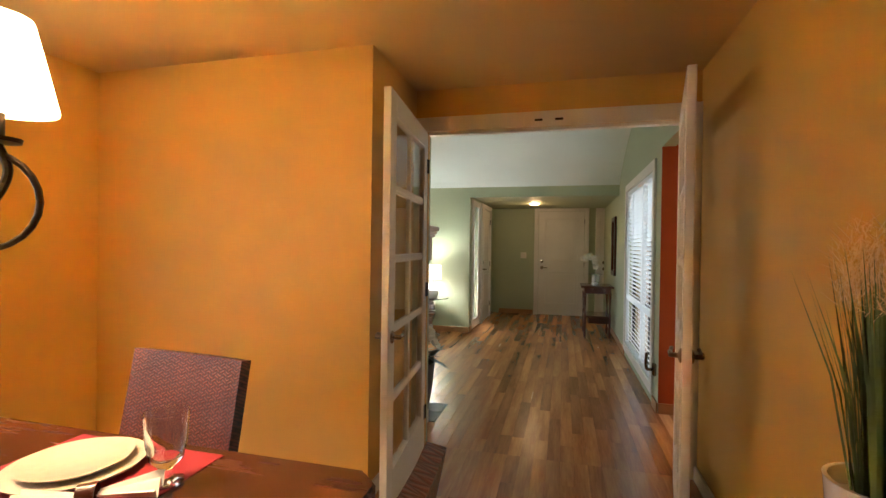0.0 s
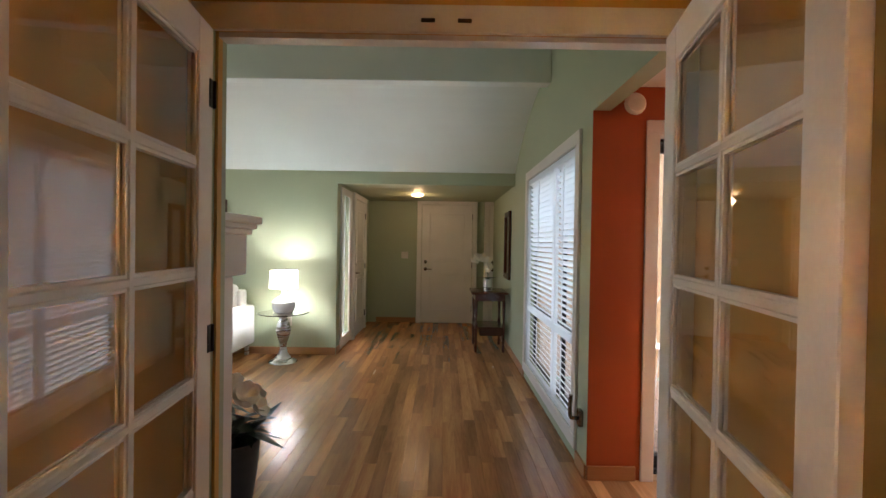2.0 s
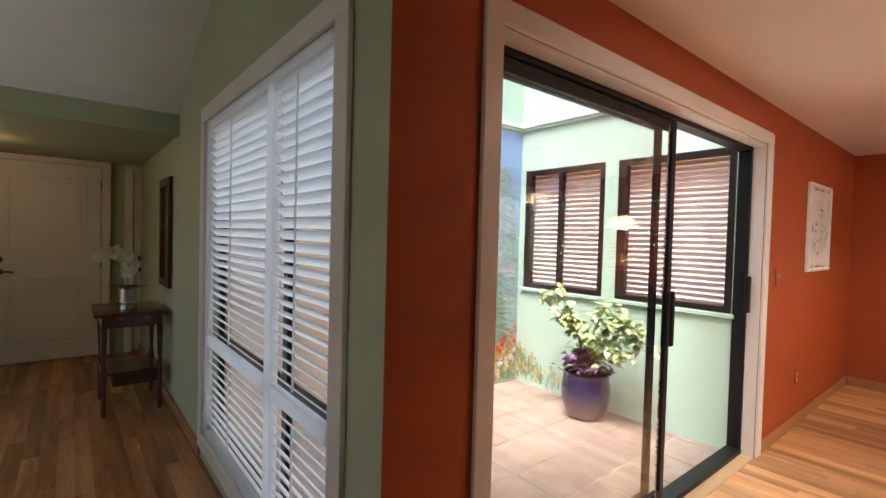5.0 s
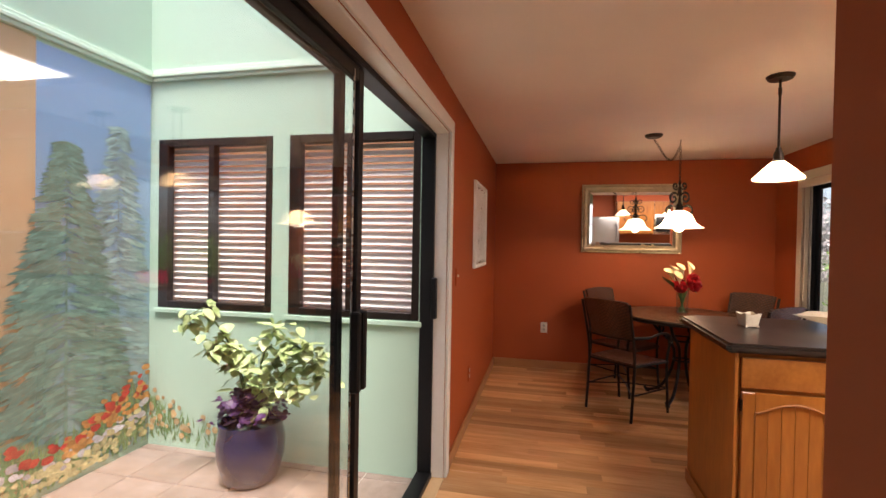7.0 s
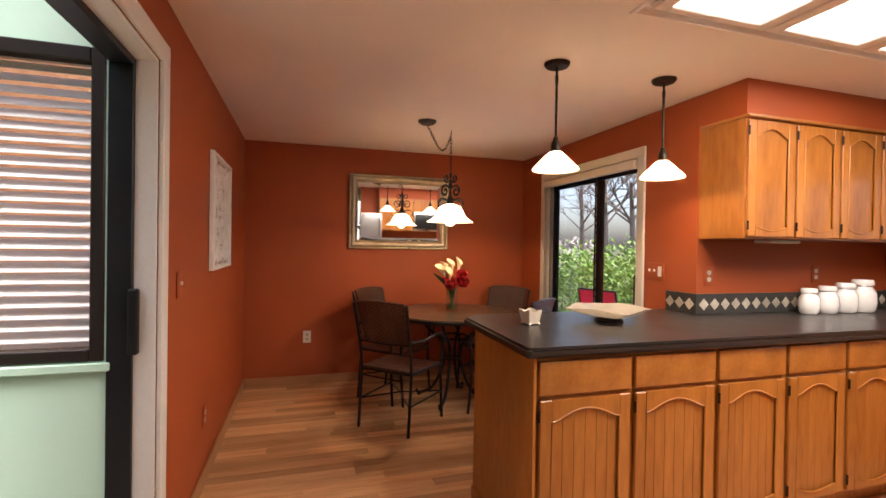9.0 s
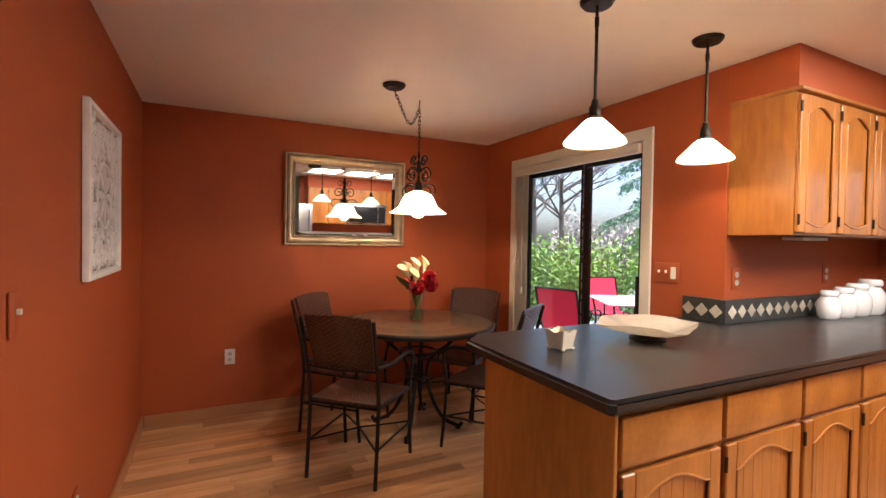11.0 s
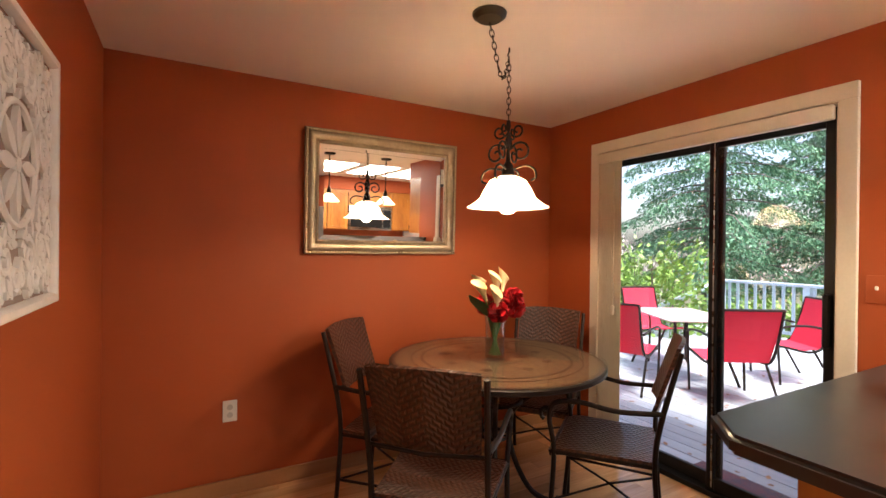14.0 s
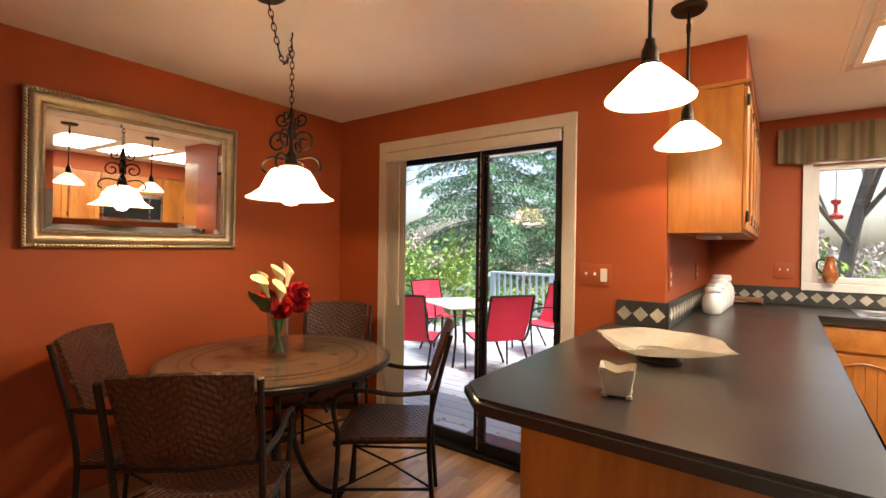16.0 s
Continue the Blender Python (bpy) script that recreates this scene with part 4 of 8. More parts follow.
mag = thing("magnolia_arrangement", pose(-1.92, -0.32, 0) @ Matrix.Scale(0.82, 4), "white magnolia blossoms with dark leaves in a black floor pot", "plant")
bm = BM(); lathe(bm, [(0, 0), (0.10, 0), (0.13, 0.20), (0.15, 0.42), (0.135, 0.42), (0.12, 0.30), (0, 0.30)], n=24); part("pot", bm, M_slate, mag)
rng = random.Random(3)
bm = BM()
for k in range(46):
    a, e = rng.uniform(0, 6.28), rng.uniform(-0.35, 0.9)
    L = rng.uniform(0.14, 0.30)
    b = Vector((rng.uniform(-0.08, 0.08), rng.uniform(-0.08, 0.08), 0.42 + rng.uniform(0, 0.14)))
    leaf_blade(bm, b, b + Vector((math.cos(a) * L, math.sin(a) * L, L * e)), 0.085, 0.05)
part("leaf", bm, M_leaf_dark, mag, fix=False)
bm = BM()
for k in range(6):
    a = k * 1.1
    c = (0.12 * math.cos(a), 0.12 * math.sin(a), 0.62 + 0.05 * (k % 3))
    petal_disc(bm, c, (math.cos(a), math.sin(a), 0.7), 0.085, 7, 0.55, 1.1)
    petal_disc(bm, c, (math.cos(a), math.sin(a), 0.9), 0.06, 6, 0.9, 1.1)
part("blossom", bm, M_petal, mag, "creamy white blossoms", 180, False)
bm = BM()
rbx(bm, -5.0, -3.2, 0.35, 1.95, 0.0035, 0.012, 0.003, 1)
solo("rug", bm, mat("red_rug", (0.30, 0.035, 0.03), (0.16, 0.03, 0.05), 0.95, scale=6, fine=200, bump=0.5, dist=0.003, sheen=0.3), "red patterned rug on the oak floor", "rug")

# ---- sliding doors ----
def slider(name, x0, x1, z1, y_in, out, mid, label, handle_x, panels, deep=0.0):
    """Two black-framed sliding panels in an opening of a wall along x; out: +1 when outdoors lies towards +y."""
    root = thing(name, pose(0, 0, 0), label, "door")
    root["kind"] = "structure"
    o = out
    def ybox(bm, a0, a1, d0, d1, b0, b1, r=0.003):
        ya, yb = sorted((y_in + o * (d0 + deep), y_in + o * (d1 + deep)))
        rbx(bm, a0, a1, ya, yb, b0, b1, r, 1)
    bm = BM()
    ybox(bm, x0, x0 + 0.028, 0.035, 0.115, 0.03, z1)
    ybox(bm, x1 - 0.028, x1, 0.035, 0.115, 0.03, z1)
    ybox(bm, x0, x1, 0.035, 0.115, z1 - 0.035, z1)
    ybox(bm, x0, x1, 0.03, 0.12, 0.0, 0.03)
    part("track_frame", bm, M_black_metal, root)
    f = 0.042
    for k, (a0, a1, d0) in enumerate(panels):
        bm = BM()
        zb, zt = 0.031, z1 - 0.036
        ybox(bm, a0, a0 + f, d0, d0 + 0.026, zb, zt)
        ybox(bm, a1 - f, a1, d0, d0 + 0.026, zb, zt)
        ybox(bm, a0 + f, a1 - f, d0, d0 + 0.026, zt - 0.05, zt)
        ybox(bm, a0 + f, a1 - f, d0, d0 + 0.026, zb, zb + 0.075)
        part("sash", bm, M_black_metal, root)
        bm = BM()
        ya, yb = sorted((y_in + o * (d0 + deep + 0.011), y_in + o * (d0 + deep + 0.015)))
        bx(bm, a0 + f, a1 - f, ya, yb, zb + 0.075, zt - 0.05)
        p = part("pane", bm, M_pane, root, smooth=0)
        p.visible_shadow = False
    for hx, d, z0, hh in handle_x:
        bm = BM()
        ybox(bm, hx - 0.014, hx + 0.014, d - 0.035, d, z0, z0 + hh, 0.006)
        part("handle", bm, M_black_metal, root, "black pull handle")
    bm = BM()
    ybox(bm, mid - 0.004, mid + 0.003, 0.046, 0.050, 0.05, z1 - 0.06, 0.001)
    part("seal_strip", bm, M_steel, root, "thin aluminium edge strip")
    return root


slider("door_4", 0.36, 2.84, 2.03, 0.0, 1, 1.68, "black aluminium sliding glass door onto the atrium, slid open", ((1.735, 0.05, 0.86, 0.28), (1.685, 0.05, 0.86, 0.28), (2.805, 0.045, 0.94, 0.24)), ((0.388, 1.69, 0.085), (0.374, 1.77, 0.050)), 0.038)
casing("trim_slider", "y", -0.001, -1, 0.385, 2.84, 0, 2.03, 0.075, 0.018, "white casing round the sliding door")
bm = BM()
for a0, a1, b0, b1 in ((0.36, 0.372, 0, 2.018), (2.828, 2.84, 0, 2.018), (0.36, 2.84, 2.018, 2.03)):
    bx(bm, a0, a1, 0.001, 0.072, b0, b1)
setting("trim_slider_jamb", bm, M_white, "white jamb lining of the sliding door", "trim")
bm = BM(); bx(bm, 0.372, 2.828, -0.005, 0.067, -0.012, 0.004)
setting("trim_threshold", bm, mat("pale_maple_threshold", (0.62, 0.42, 0.22), None, 0.4), "pale wood threshold", "trim")
slider("door_5", 3.65, 4.97, 2.003, -2.84, -1, 4.22, "black aluminium sliding patio door", ((3.70, 0.05, 0.92, 0.24),), ((4.19, 4.942, 0.085), (3.678, 4.25, 0.050)))
casing("trim_patio", "y", -2.839, 1, 3.65, 4.97, 0, 2.008, 0.072, 0.02, "cream casing round the patio door", False, M_cream)
bm = BM()
for a0, a1, b0, b1 in ((3.65, 3.66, 0, 1.998), (4.96, 4.97, 0, 1.998), (3.65, 4.97, 1.998, 2.008)):
    bx(bm, a0, a1, -2.874, -2.8405, b0, b1)
setting("trim_patio_jamb", bm, M_cream, "cream jamb lining of the patio door", "trim")
vb = thing("vertical_blind", pose(0, 0, 0), "stacked cream vertical blind beside the patio door", "blind")
bm = BM(); rbx(bm, 3.662, 4.958, -2.838, -2.795, 1.933, 1.996, 0.006, 2); part("head_rail", bm, M_cream, vb)
for k in range(9):
    bm = BM(); rbx(bm, -0.001, 0.001, -0.038, 0.038, 0.03, 1.93, 0.0008, 1); p = part("vane", bm, M_cream, vb); p.matrix_local = pose(4.795 + 0.019 * k, -2.815, 0, 0, 0, 62)
bm = BM(); tube(bm, [(4.80, -2.77, 0.95), (4.80, -2.77, 1.9)], 0.003, 6); rbx(bm, 4.79, 4.81, -2.778, -2.762, 0.93, 0.99, 0.005, 2); part("wand", bm, M_cream, vb)
bm = BM(); lathe(bm, [(0, 0), (0.062, 0), (0.064, 0.006), (0.05, 0.026), (0, 0.032)], n=28)
solo("smoke_detector", bm, M_white, "round white smoke detector on the terracotta wall", "smoke detector", pose(0.24, -0.002, 2.20, 90, 0, 0))

# ---- atrium ----
M_tile = mat("travertine_tile", (0.32, 0.25, 0.21), (0.22, 0.165, 0.135), 0.35, scale=7, fine=25, bump=0.12, dist=0.002, per="object")
def spread(m, lo, hi):
    for n in m.node_tree.nodes:
        if n.bl_idname == "ShaderNodeMapRange" and abs(n.inputs["To Max"].default_value - 1.22) < 1e-4:
            n.inputs["To Min"].default_value, n.inputs["To Max"].default_value = lo, hi
spread(M_tile, 0.92, 1.07)
M_grout = mat("pale_grout", (0.60, 0.54, 0.48), None, 0.9)
bm = BM(); bx(bm, 0.10, 2.82, 0.10, 2.05, -0.12, -0.018)
af = setting("atrium_floor", bm, M_grout, "beige travertine tile floor of the atrium", "floor")
tile_w = 0.325
for i in range(9):
    for j in range(6):
        x0, y0 = 0.105 + i * (tile_w + 0.006), 0.14 + j * (tile_w + 0.006)
        x1, y1 = min(x0 + tile_w, 2.815), min(y0 + tile_w, 2.045)
        if x1 - x0 < 0.03 or y1 - y0 < 0.03:
            continue
        bm = BM(); rbx(bm, 0, x1 - x0, 0, y1 - y0, -0.012, 0, 0.003, 1)
        p = part("tile", bm, M_tile, af)
        p.location = (x0, y0, -0.012)
bm = BM()
for z0, z1, d in ((2.425, 2.45, 0.02), (2.45, 2.475, 0.032), (2.475, 2.50, 0.02)):
    rbx(bm, 0.10, 2.82, 2.05 - d, 2.049, z0, z1, 0.004, 1)
    rbx(bm, 2.82 - d, 2.819, 0.10, 2.05 - 0.033, z0, z1, 0.004, 1)
setting("trim_atrium", bm, mat("pale_mint_trim", (0.62, 0.80, 0.66), None, 0.6), "pale mint ribbed moulding", "trim")
# shuttered windows of the next room
M_wood_slat = mat("pale_wood_slat", (0.88, 0.84, 0.79), (0.83, 0.77, 0.70), 0.5, fine=30, stretch=(1, 0.5, 4))
M_brown_frame = mat("dark_bronze_frame", (0.022, 0.014, 0.011), None, 0.4, 0.4)
for y0, y1 in ((1.13, 1.98), (0.16, 1.01)):
    w = thing("window_3" if y0 > 1 else "window_4", pose(0, 0, 0), "dark bronze window with wooden blinds", "window")
    w["kind"] = "structure"
    bm = BM()
    ym = (y0 + y1) / 2 + 0.02
    for a0, a1, b0, b1 in ((y0, y0 + 0.045, 0.92, 2.04), (y1 - 0.075, y1, 0.92, 2.04), (y0 + 0.045, y1 - 0.075, 1.99, 2.04), (y0 + 0.045, y1 - 0.075, 0.92, 0.965), (ym - 0.02, ym + 0.02, 0.965, 1.99)):
        rbx(bm, 2.812, 2.87, a0, a1, b0, b1, 0.004, 1)
    part("window_frame", bm, M_brown_frame, w)
    bm = BM(); rbx(bm, 2.80, 2.819, y0 - 0.02, y1 + 0.02, 0.885, 0.915, 0.003, 1); part("window_sill", bm, M_mint, w)
    bm = BM(); bx(bm, 2.846, 2.850, y0 + 0.045, y1 - 0.075, 0.965, 1.99); p = part("pane", bm, M_pane, w, smooth=0); p.visible_shadow = False
    bm = BM(); rbx(bm, -0.026, 0.026, 0, y1 - y0 - 0.06, -0.002, 0.002, 0.0015, 1, pose(0, 0, 0, 0, -44, 0)); me = mesh_of("slat", bm, M_wood_slat)
    for k in range(25):
        s = new("slat", me); s.parent = w; s.location = (2.905, y0 + 0.03, 0.955 + 0.0425 * k)
    bm = BM(); rbx(bm, 2.875, 2.935, y0 + 0.01, y1 - 0.01, 2.0, 2.04, 0.004, 1); part("head_rail", bm, M_wood_slat, w)
# the room behind those windows
bm = BM()
M_cedar = mat("cedar_panelling", (0.50, 0.24, 0.10), (0.36, 0.15, 0.06), 0.6, stretch=(1, 6, 0.6))
bx(bm, 4.2, 4.3, 0.1, 2.6, 0, 2.6); bx(bm, 2.94, 4.3, 2.5, 2.6, 0, 2.6); bx(bm, 2.94, 4.3, 0.1, 2.6, -0.1, 0)
setting("wall_back_room", bm, M_cedar, "warm wooden wall of the room beyond the blinds", "wall")

# painted mural on the north wall: flat shapes a few millimetres proud of the plaster
mu = thing("mural", pose(0, 2.05, 0), "painted garden mural of conifers, flowers and sky", "mural")
mu["kind"] = "structure"
rng = random.Random(21)
bm = BM(); prism(bm, [(2.10, 0.02), (2.815, 0.02), (2.815, 2.40), (2.10, 2.40)], 0, 0.003, pose(0, 0, 0, 90, 0, 0))
def sky_mat():
    m = mat("mural_sky", (0.40, 0.59, 0.82), (0.33, 0.52, 0.77), 0.7, scale=1.5)
    nt = m.node_tree
    tc, sp, rp = nt.nodes.new("ShaderNodeTexCoord"), nt.nodes.new("ShaderNodeSeparateXYZ"), nt.nodes.new("ShaderNodeValToRGB")
    nt.links.new(tc.outputs["Object"], sp.inputs[0])
    mr = nt.nodes.new("ShaderNodeMapRange")
    mr.inputs["From Max"].default_value = 2.4
    nt.links.new(sp.outputs[2], mr.inputs["Value"])
    nt.links.new(mr.outputs[0], rp.inputs["Fac"])
    rp.color_ramp.elements[0].color, rp.color_ramp.elements[1].color = (0.34, 0.50, 0.46, 1), (0.26, 0.44, 0.74, 1)
    nt.links.new(rp.outputs[0], nt.nodes["Principled BSDF"].inputs["Base Color"])
    return m
part("sky", bm, sky_mat(), mu, "blue painted sky", smooth=0)
bm = BM(); prism(bm, [(0.10, 0.02), (2.10, 0.02), (2.10, 2.42), (0.10, 2.42)], 0, 0.0025, pose(0, 0, 0, 90, 0, 0))
part("sandstone", bm, mat("mural_sandstone", (0.66, 0.48, 0.30), (0.56, 0.38, 0.22), 0.8, scale=2, fine=20), mu, "ochre painted stone column", smooth=0)
def fir(x, h, w, z0, col, n, name, y):
    bm = BM()
    for k in range(n):
        t = rng.random() ** 0.8
        z = z0 + (h - z0) * (round(t * 17) / 17 if rng.random() < 0.45 else t)
        half = w / 2 * (1 - t) ** 0.85 * rng.uniform(0.8, 1.05) + 0.015
        cx = x + rng.uniform(-1, 1) * half
        L = rng.uniform(0.05, 0.14) * (1.15 - 0.6 * t)
        sgn = 1 if cx > x else -1
        dx, dz = sgn * L, -L * rng.uniform(0.05, 0.5)
        yy = y - rng.random() * 0.0015
        z -= abs(cx - x) * 0.28
        q = rng.uniform(0.006, 0.014)
        bm.faces.new([bm.verts.new((min(p, 2.812), yy, max(r, 0.03))) for p, r in ((cx - dx * 0.3, z + q), (cx + dx * 0.4, z + q * 0.8 + dz * 0.2), (cx + dx, z + dz), (cx + dx * 0.3, z - q + dz * 0.4))])
    bm.faces.new([bm.verts.new((p, y + 0.001, r)) for p, r in ((x - 0.012, z0), (x + 0.012, z0), (x, h))])
    m = mat(name, col, tuple(c * 0.55 for c in col), 0.8, scale=6, per="island")
    part("painted_tree", bm, m, mu, "painted green conifer", smooth=0, fix=False)
fir(2.58, 2.06, 0.50, 0.62, (0.42, 0.62, 0.60), 900, "mural_fir_far", -0.0045)
fir(2.26, 1.90, 0.84, 0.28, (0.25, 0.43, 0.35), 2100, "mural_fir", -0.0075)
for col, n, z0, z1, s, nm in (((0.30, 0.48, 0.22), 900, 0.02, 0.40, 0.05, "painted_leaf"), ((0.74, 0.68, 0.36), 170, 0.05, 0.26, 0.036, "painted_flower"), ((0.62, 0.07, 0.05), 60, 0.30, 0.50, 0.045, "painted_flower"),
                              ((0.70, 0.36, 0.12), 90, 0.28, 0.54, 0.036, "painted_flower"), ((0.72, 0.70, 0.74), 60, 0.16, 0.34, 0.042, "painted_flower")):
    bm = BM()
    for k in range(n):
        x = rng.uniform(1.55, 2.80)
        if nm == "painted_flower" and col[0] == 0.70:
            x = rng.uniform(2.25, 2.8)
        z = rng.uniform(z0, z1) * (0.75 + 0.25 * math.sin(x * 5))
        yy = -0.0100 - (0.004 if nm == "painted_flower" else 0) - rng.random() * 0.002
        if nm == "painted_leaf":
            dx, L = rng.gauss(0, 0.03), rng.uniform(0.05, 0.14)
            pts = ((x - 0.006, z), (x + 0.006, z), (x + dx, z + L))
        else:
            r = s * rng.uniform(0.45, 1)
            pts = [(x + r * math.cos(a) * rng.uniform(0.6, 1), z + r * 0.7 * math.sin(a) * rng.uniform(0.6, 1)) for a in [i * math.pi / 4 for i in range(8)]]
        bm.faces.new([bm.verts.new((min(p, 2.812), yy, max(q, 0.01))) for p, q in pts])
    part(nm, bm, mat("mural_" + nm, col, tuple(c * 0.7 for c in col), 0.8, scale=20, per="island"), mu, smooth=0, fix=False)
# the flowers go on round the corner on the east wall
bm = BM(); b2 = BM()
for k in range(150):
    y = 2.04 - abs(rng.gauss(0, 0.22)); z = rng.uniform(0.02, 0.30) * max(0.25, 1 - (2.04 - y) * 1.5)
    dx, L = rng.gauss(0, 0.02), rng.uniform(0.04, 0.10)
    xx = 2.8175 - rng.random() * 0.001
    bm.faces.new([bm.verts.new(p) for p in ((xx, y - 0.006, z), (xx, y + 0.006, z), (xx, min(y + dx, 2.04), z + L))])
    if k % 4 == 0:
        c, xf, r = z + L, 2.8145 - rng.random() * 0.001, rng.uniform(0.012, 0.024)
        b2.faces.new([b2.verts.new((xf, min(y + r * math.cos(a), 2.04), c + r * math.sin(a))) for a in [i * math.pi / 4 for i in range(8)]])
bmesh.ops.translate(bm, verts=bm.verts, vec=(0, -2.05, 0)); bmesh.ops.translate(b2, verts=b2.verts, vec=(0, -2.05, 0))
part("painted_leaf", bm, mat("mural_corner_leaf", (0.20, 0.34, 0.14), None, 0.8, per="island"), mu, smooth=0, fix=False)
part("painted_flower", b2, mat("mural_corner_flower", (0.62, 0.50, 0.30), (0.5, 0.3, 0.12), 0.8, scale=30, per="island"), mu, smooth=0, fix=False)

pp = thing("potted_vine", pose(2.575, 1.09, -0.012), "cobalt glazed pot with purple foliage and a variegated vine", "plant")
bm = BM(); lathe(bm, [(0, 0), (0.13, 0), (0.15, 0.02), (0.185, 0.14), (0.190, 0.24), (0.175, 0.32), (0.18, 0.35), (0.165, 0.35), (0.155, 0.30), (0, 0.30)], n=36)
part("pot", bm, mat("cobalt_glaze", (0.012, 0.02, 0.10), (0.02, 0.02, 0.06), 0.15, scale=3, fine=20, bump=0.05, coat=0.6), pp, "cobalt blue glazed pot")
bm = BM()
for k in range(320):
    a, r = rng.uniform(0, 6.28), abs(rng.gauss(0, 0.11))
    p = Vector((r * math.cos(a), r * math.sin(a), 0.36 + rng.uniform(0, 0.16) * (1 - r)))
    petal_disc(bm, p, (rng.gauss(0, 0.5), rng.gauss(0, 0.5), 1), rng.uniform(0.018, 0.034), 3, 0.2, 1.4)
pl = part("purple_leaf", bm, mat("purple_shamrock", (0.085, 0.03, 0.11), (0.04, 0.012, 0.05), 0.5, per="island"), pp, fix=False); pl["kind"] = "stuff"
bm, bl = BM(), BM()
for k, (dx, dy, hh) in enumerate(((-0.10, 0.34, 0.66), (-0.06, 0.20, 0.50), (0.02, 0.10, 0.42), (0.0, -0.20, 0.58), (-0.05, -0.36, 0.50), (0.02, -0.42, 0.40), (-0.04, -0.34, 0.28))):
    st = smooth_path([(0, 0, 0.3), (dx * 0.3, dy * 0.3, 0.3 + hh * 0.65), (dx * 0.7, dy * 0.75, 0.30 + hh), (dx * 1.05, dy * 1.15, 0.28 + hh * 0.93)], 8)
    tube(bm, st, 0.005, 6)
    for i in range(6, len(st)):
        for q in range(3):
            p = st[i] + Vector((rng.gauss(0, 0.03), rng.gauss(0, 0.04), rng.gauss(0, 0.035)))
            leaf_blade(bl, p, p + Vector((rng.uniform(-0.06, 0.02), rng.gauss(0, 0.05), rng.uniform(-0.07, 0.03))), rng.uniform(0.045, 0.08), 0.01, 3)
part("stem", bm, M_leaf, pp)
vl = part("leaf", bl, M_leaf_pale, pp, "yellow-green variegated leaves", fix=False)
vl["kind"] = "stuff"
# bistro chair and hanging panel
bc = thing("bistro_chair", pose(1.30, 1.55, -0.012, 0, 0, -35), "white wire garden chair on the tile floor", "chair")
M_wire = mat("white_wire", (0.8, 0.8, 0.78), None, 0.4)
bm = BM(); tube(bm, [(0.19 * math.cos(a), 0.19 * math.sin(a), 0.45) for a in [i * 2 * math.pi / 24 for i in range(24)]], 0.008, 6, True)
lathe(bm, [(0, 0.447), (0.185, 0.449), (0.185, 0.453), (0, 0.452)], n=24); part("seat", bm, M_wire, bc)
bm = BM(); tube(bm, smooth_path([(-0.17, 0.05, 0.45), (-0.22, 0.15, 0.75), (-0.14, 0.22, 0.93), (0.0, 0.24, 0.97), (0.14, 0.22, 0.93), (0.22, 0.15, 0.75), (0.17, 0.05, 0.45)]), 0.007, 6)
for k in range(5):
    tube(bm, [(-0.10 + 0.05 * k, 0.14, 0.46), (-0.10 + 0.05 * k, 0.22, 0.95)], 0.004, 6)
part("backrest", bm, M_wire, bc)
for k in range(4):
    a = radians(45 + 90 * k)
    bm = BM(); tube(bm, [(0.16 * math.cos(a), 0.16 * math.sin(a), 0.45), (0.21 * math.cos(a), 0.21 * math.sin(a), 0)], 0.008, 6); part("leg", bm, M_wire, bc)
hp = thing("hanging_panel", pose(1.62, 2.02, 1.62), "weathered blue-grey slatted panel hung on the mural wall", "wall decoration")
for k in range(3):
    bm = BM(); rbx(bm, -0.15 + 0.10 * k, -0.055 + 0.10 * k, 0, 0.02, -0.48 + 0.03 * (k % 2), 0.42, 0.004, 1); part("slat", bm, mat("weathered_blue_board", (0.36, 0.44, 0.46), (0.24, 0.31, 0.34), 0.8, stretch=(3, 1, 0.6)), hp)

# ---- kitchen ----
def arch_outline(x0, x1, z0, z1, rise, n=14):
    """A panel outline with an arched (cathedral) top."""
    pts = [(x0 + (x1 - x0) * i / n, z0 - rise * 0.55 * math.sin(math.pi * i / n)) for i in range(n + 1)] + [(x1, z1 - rise)]
    sh = (x1 - x0) * 0.05
    for i in range(n + 1):
        t = i / n
        pts.append((x1 - sh - (x1 - x0 - 2 * sh) * t, z1 - rise + rise * math.sin(math.pi * t) ** 1.1))
    return pts + [(x0, z1 - rise)]


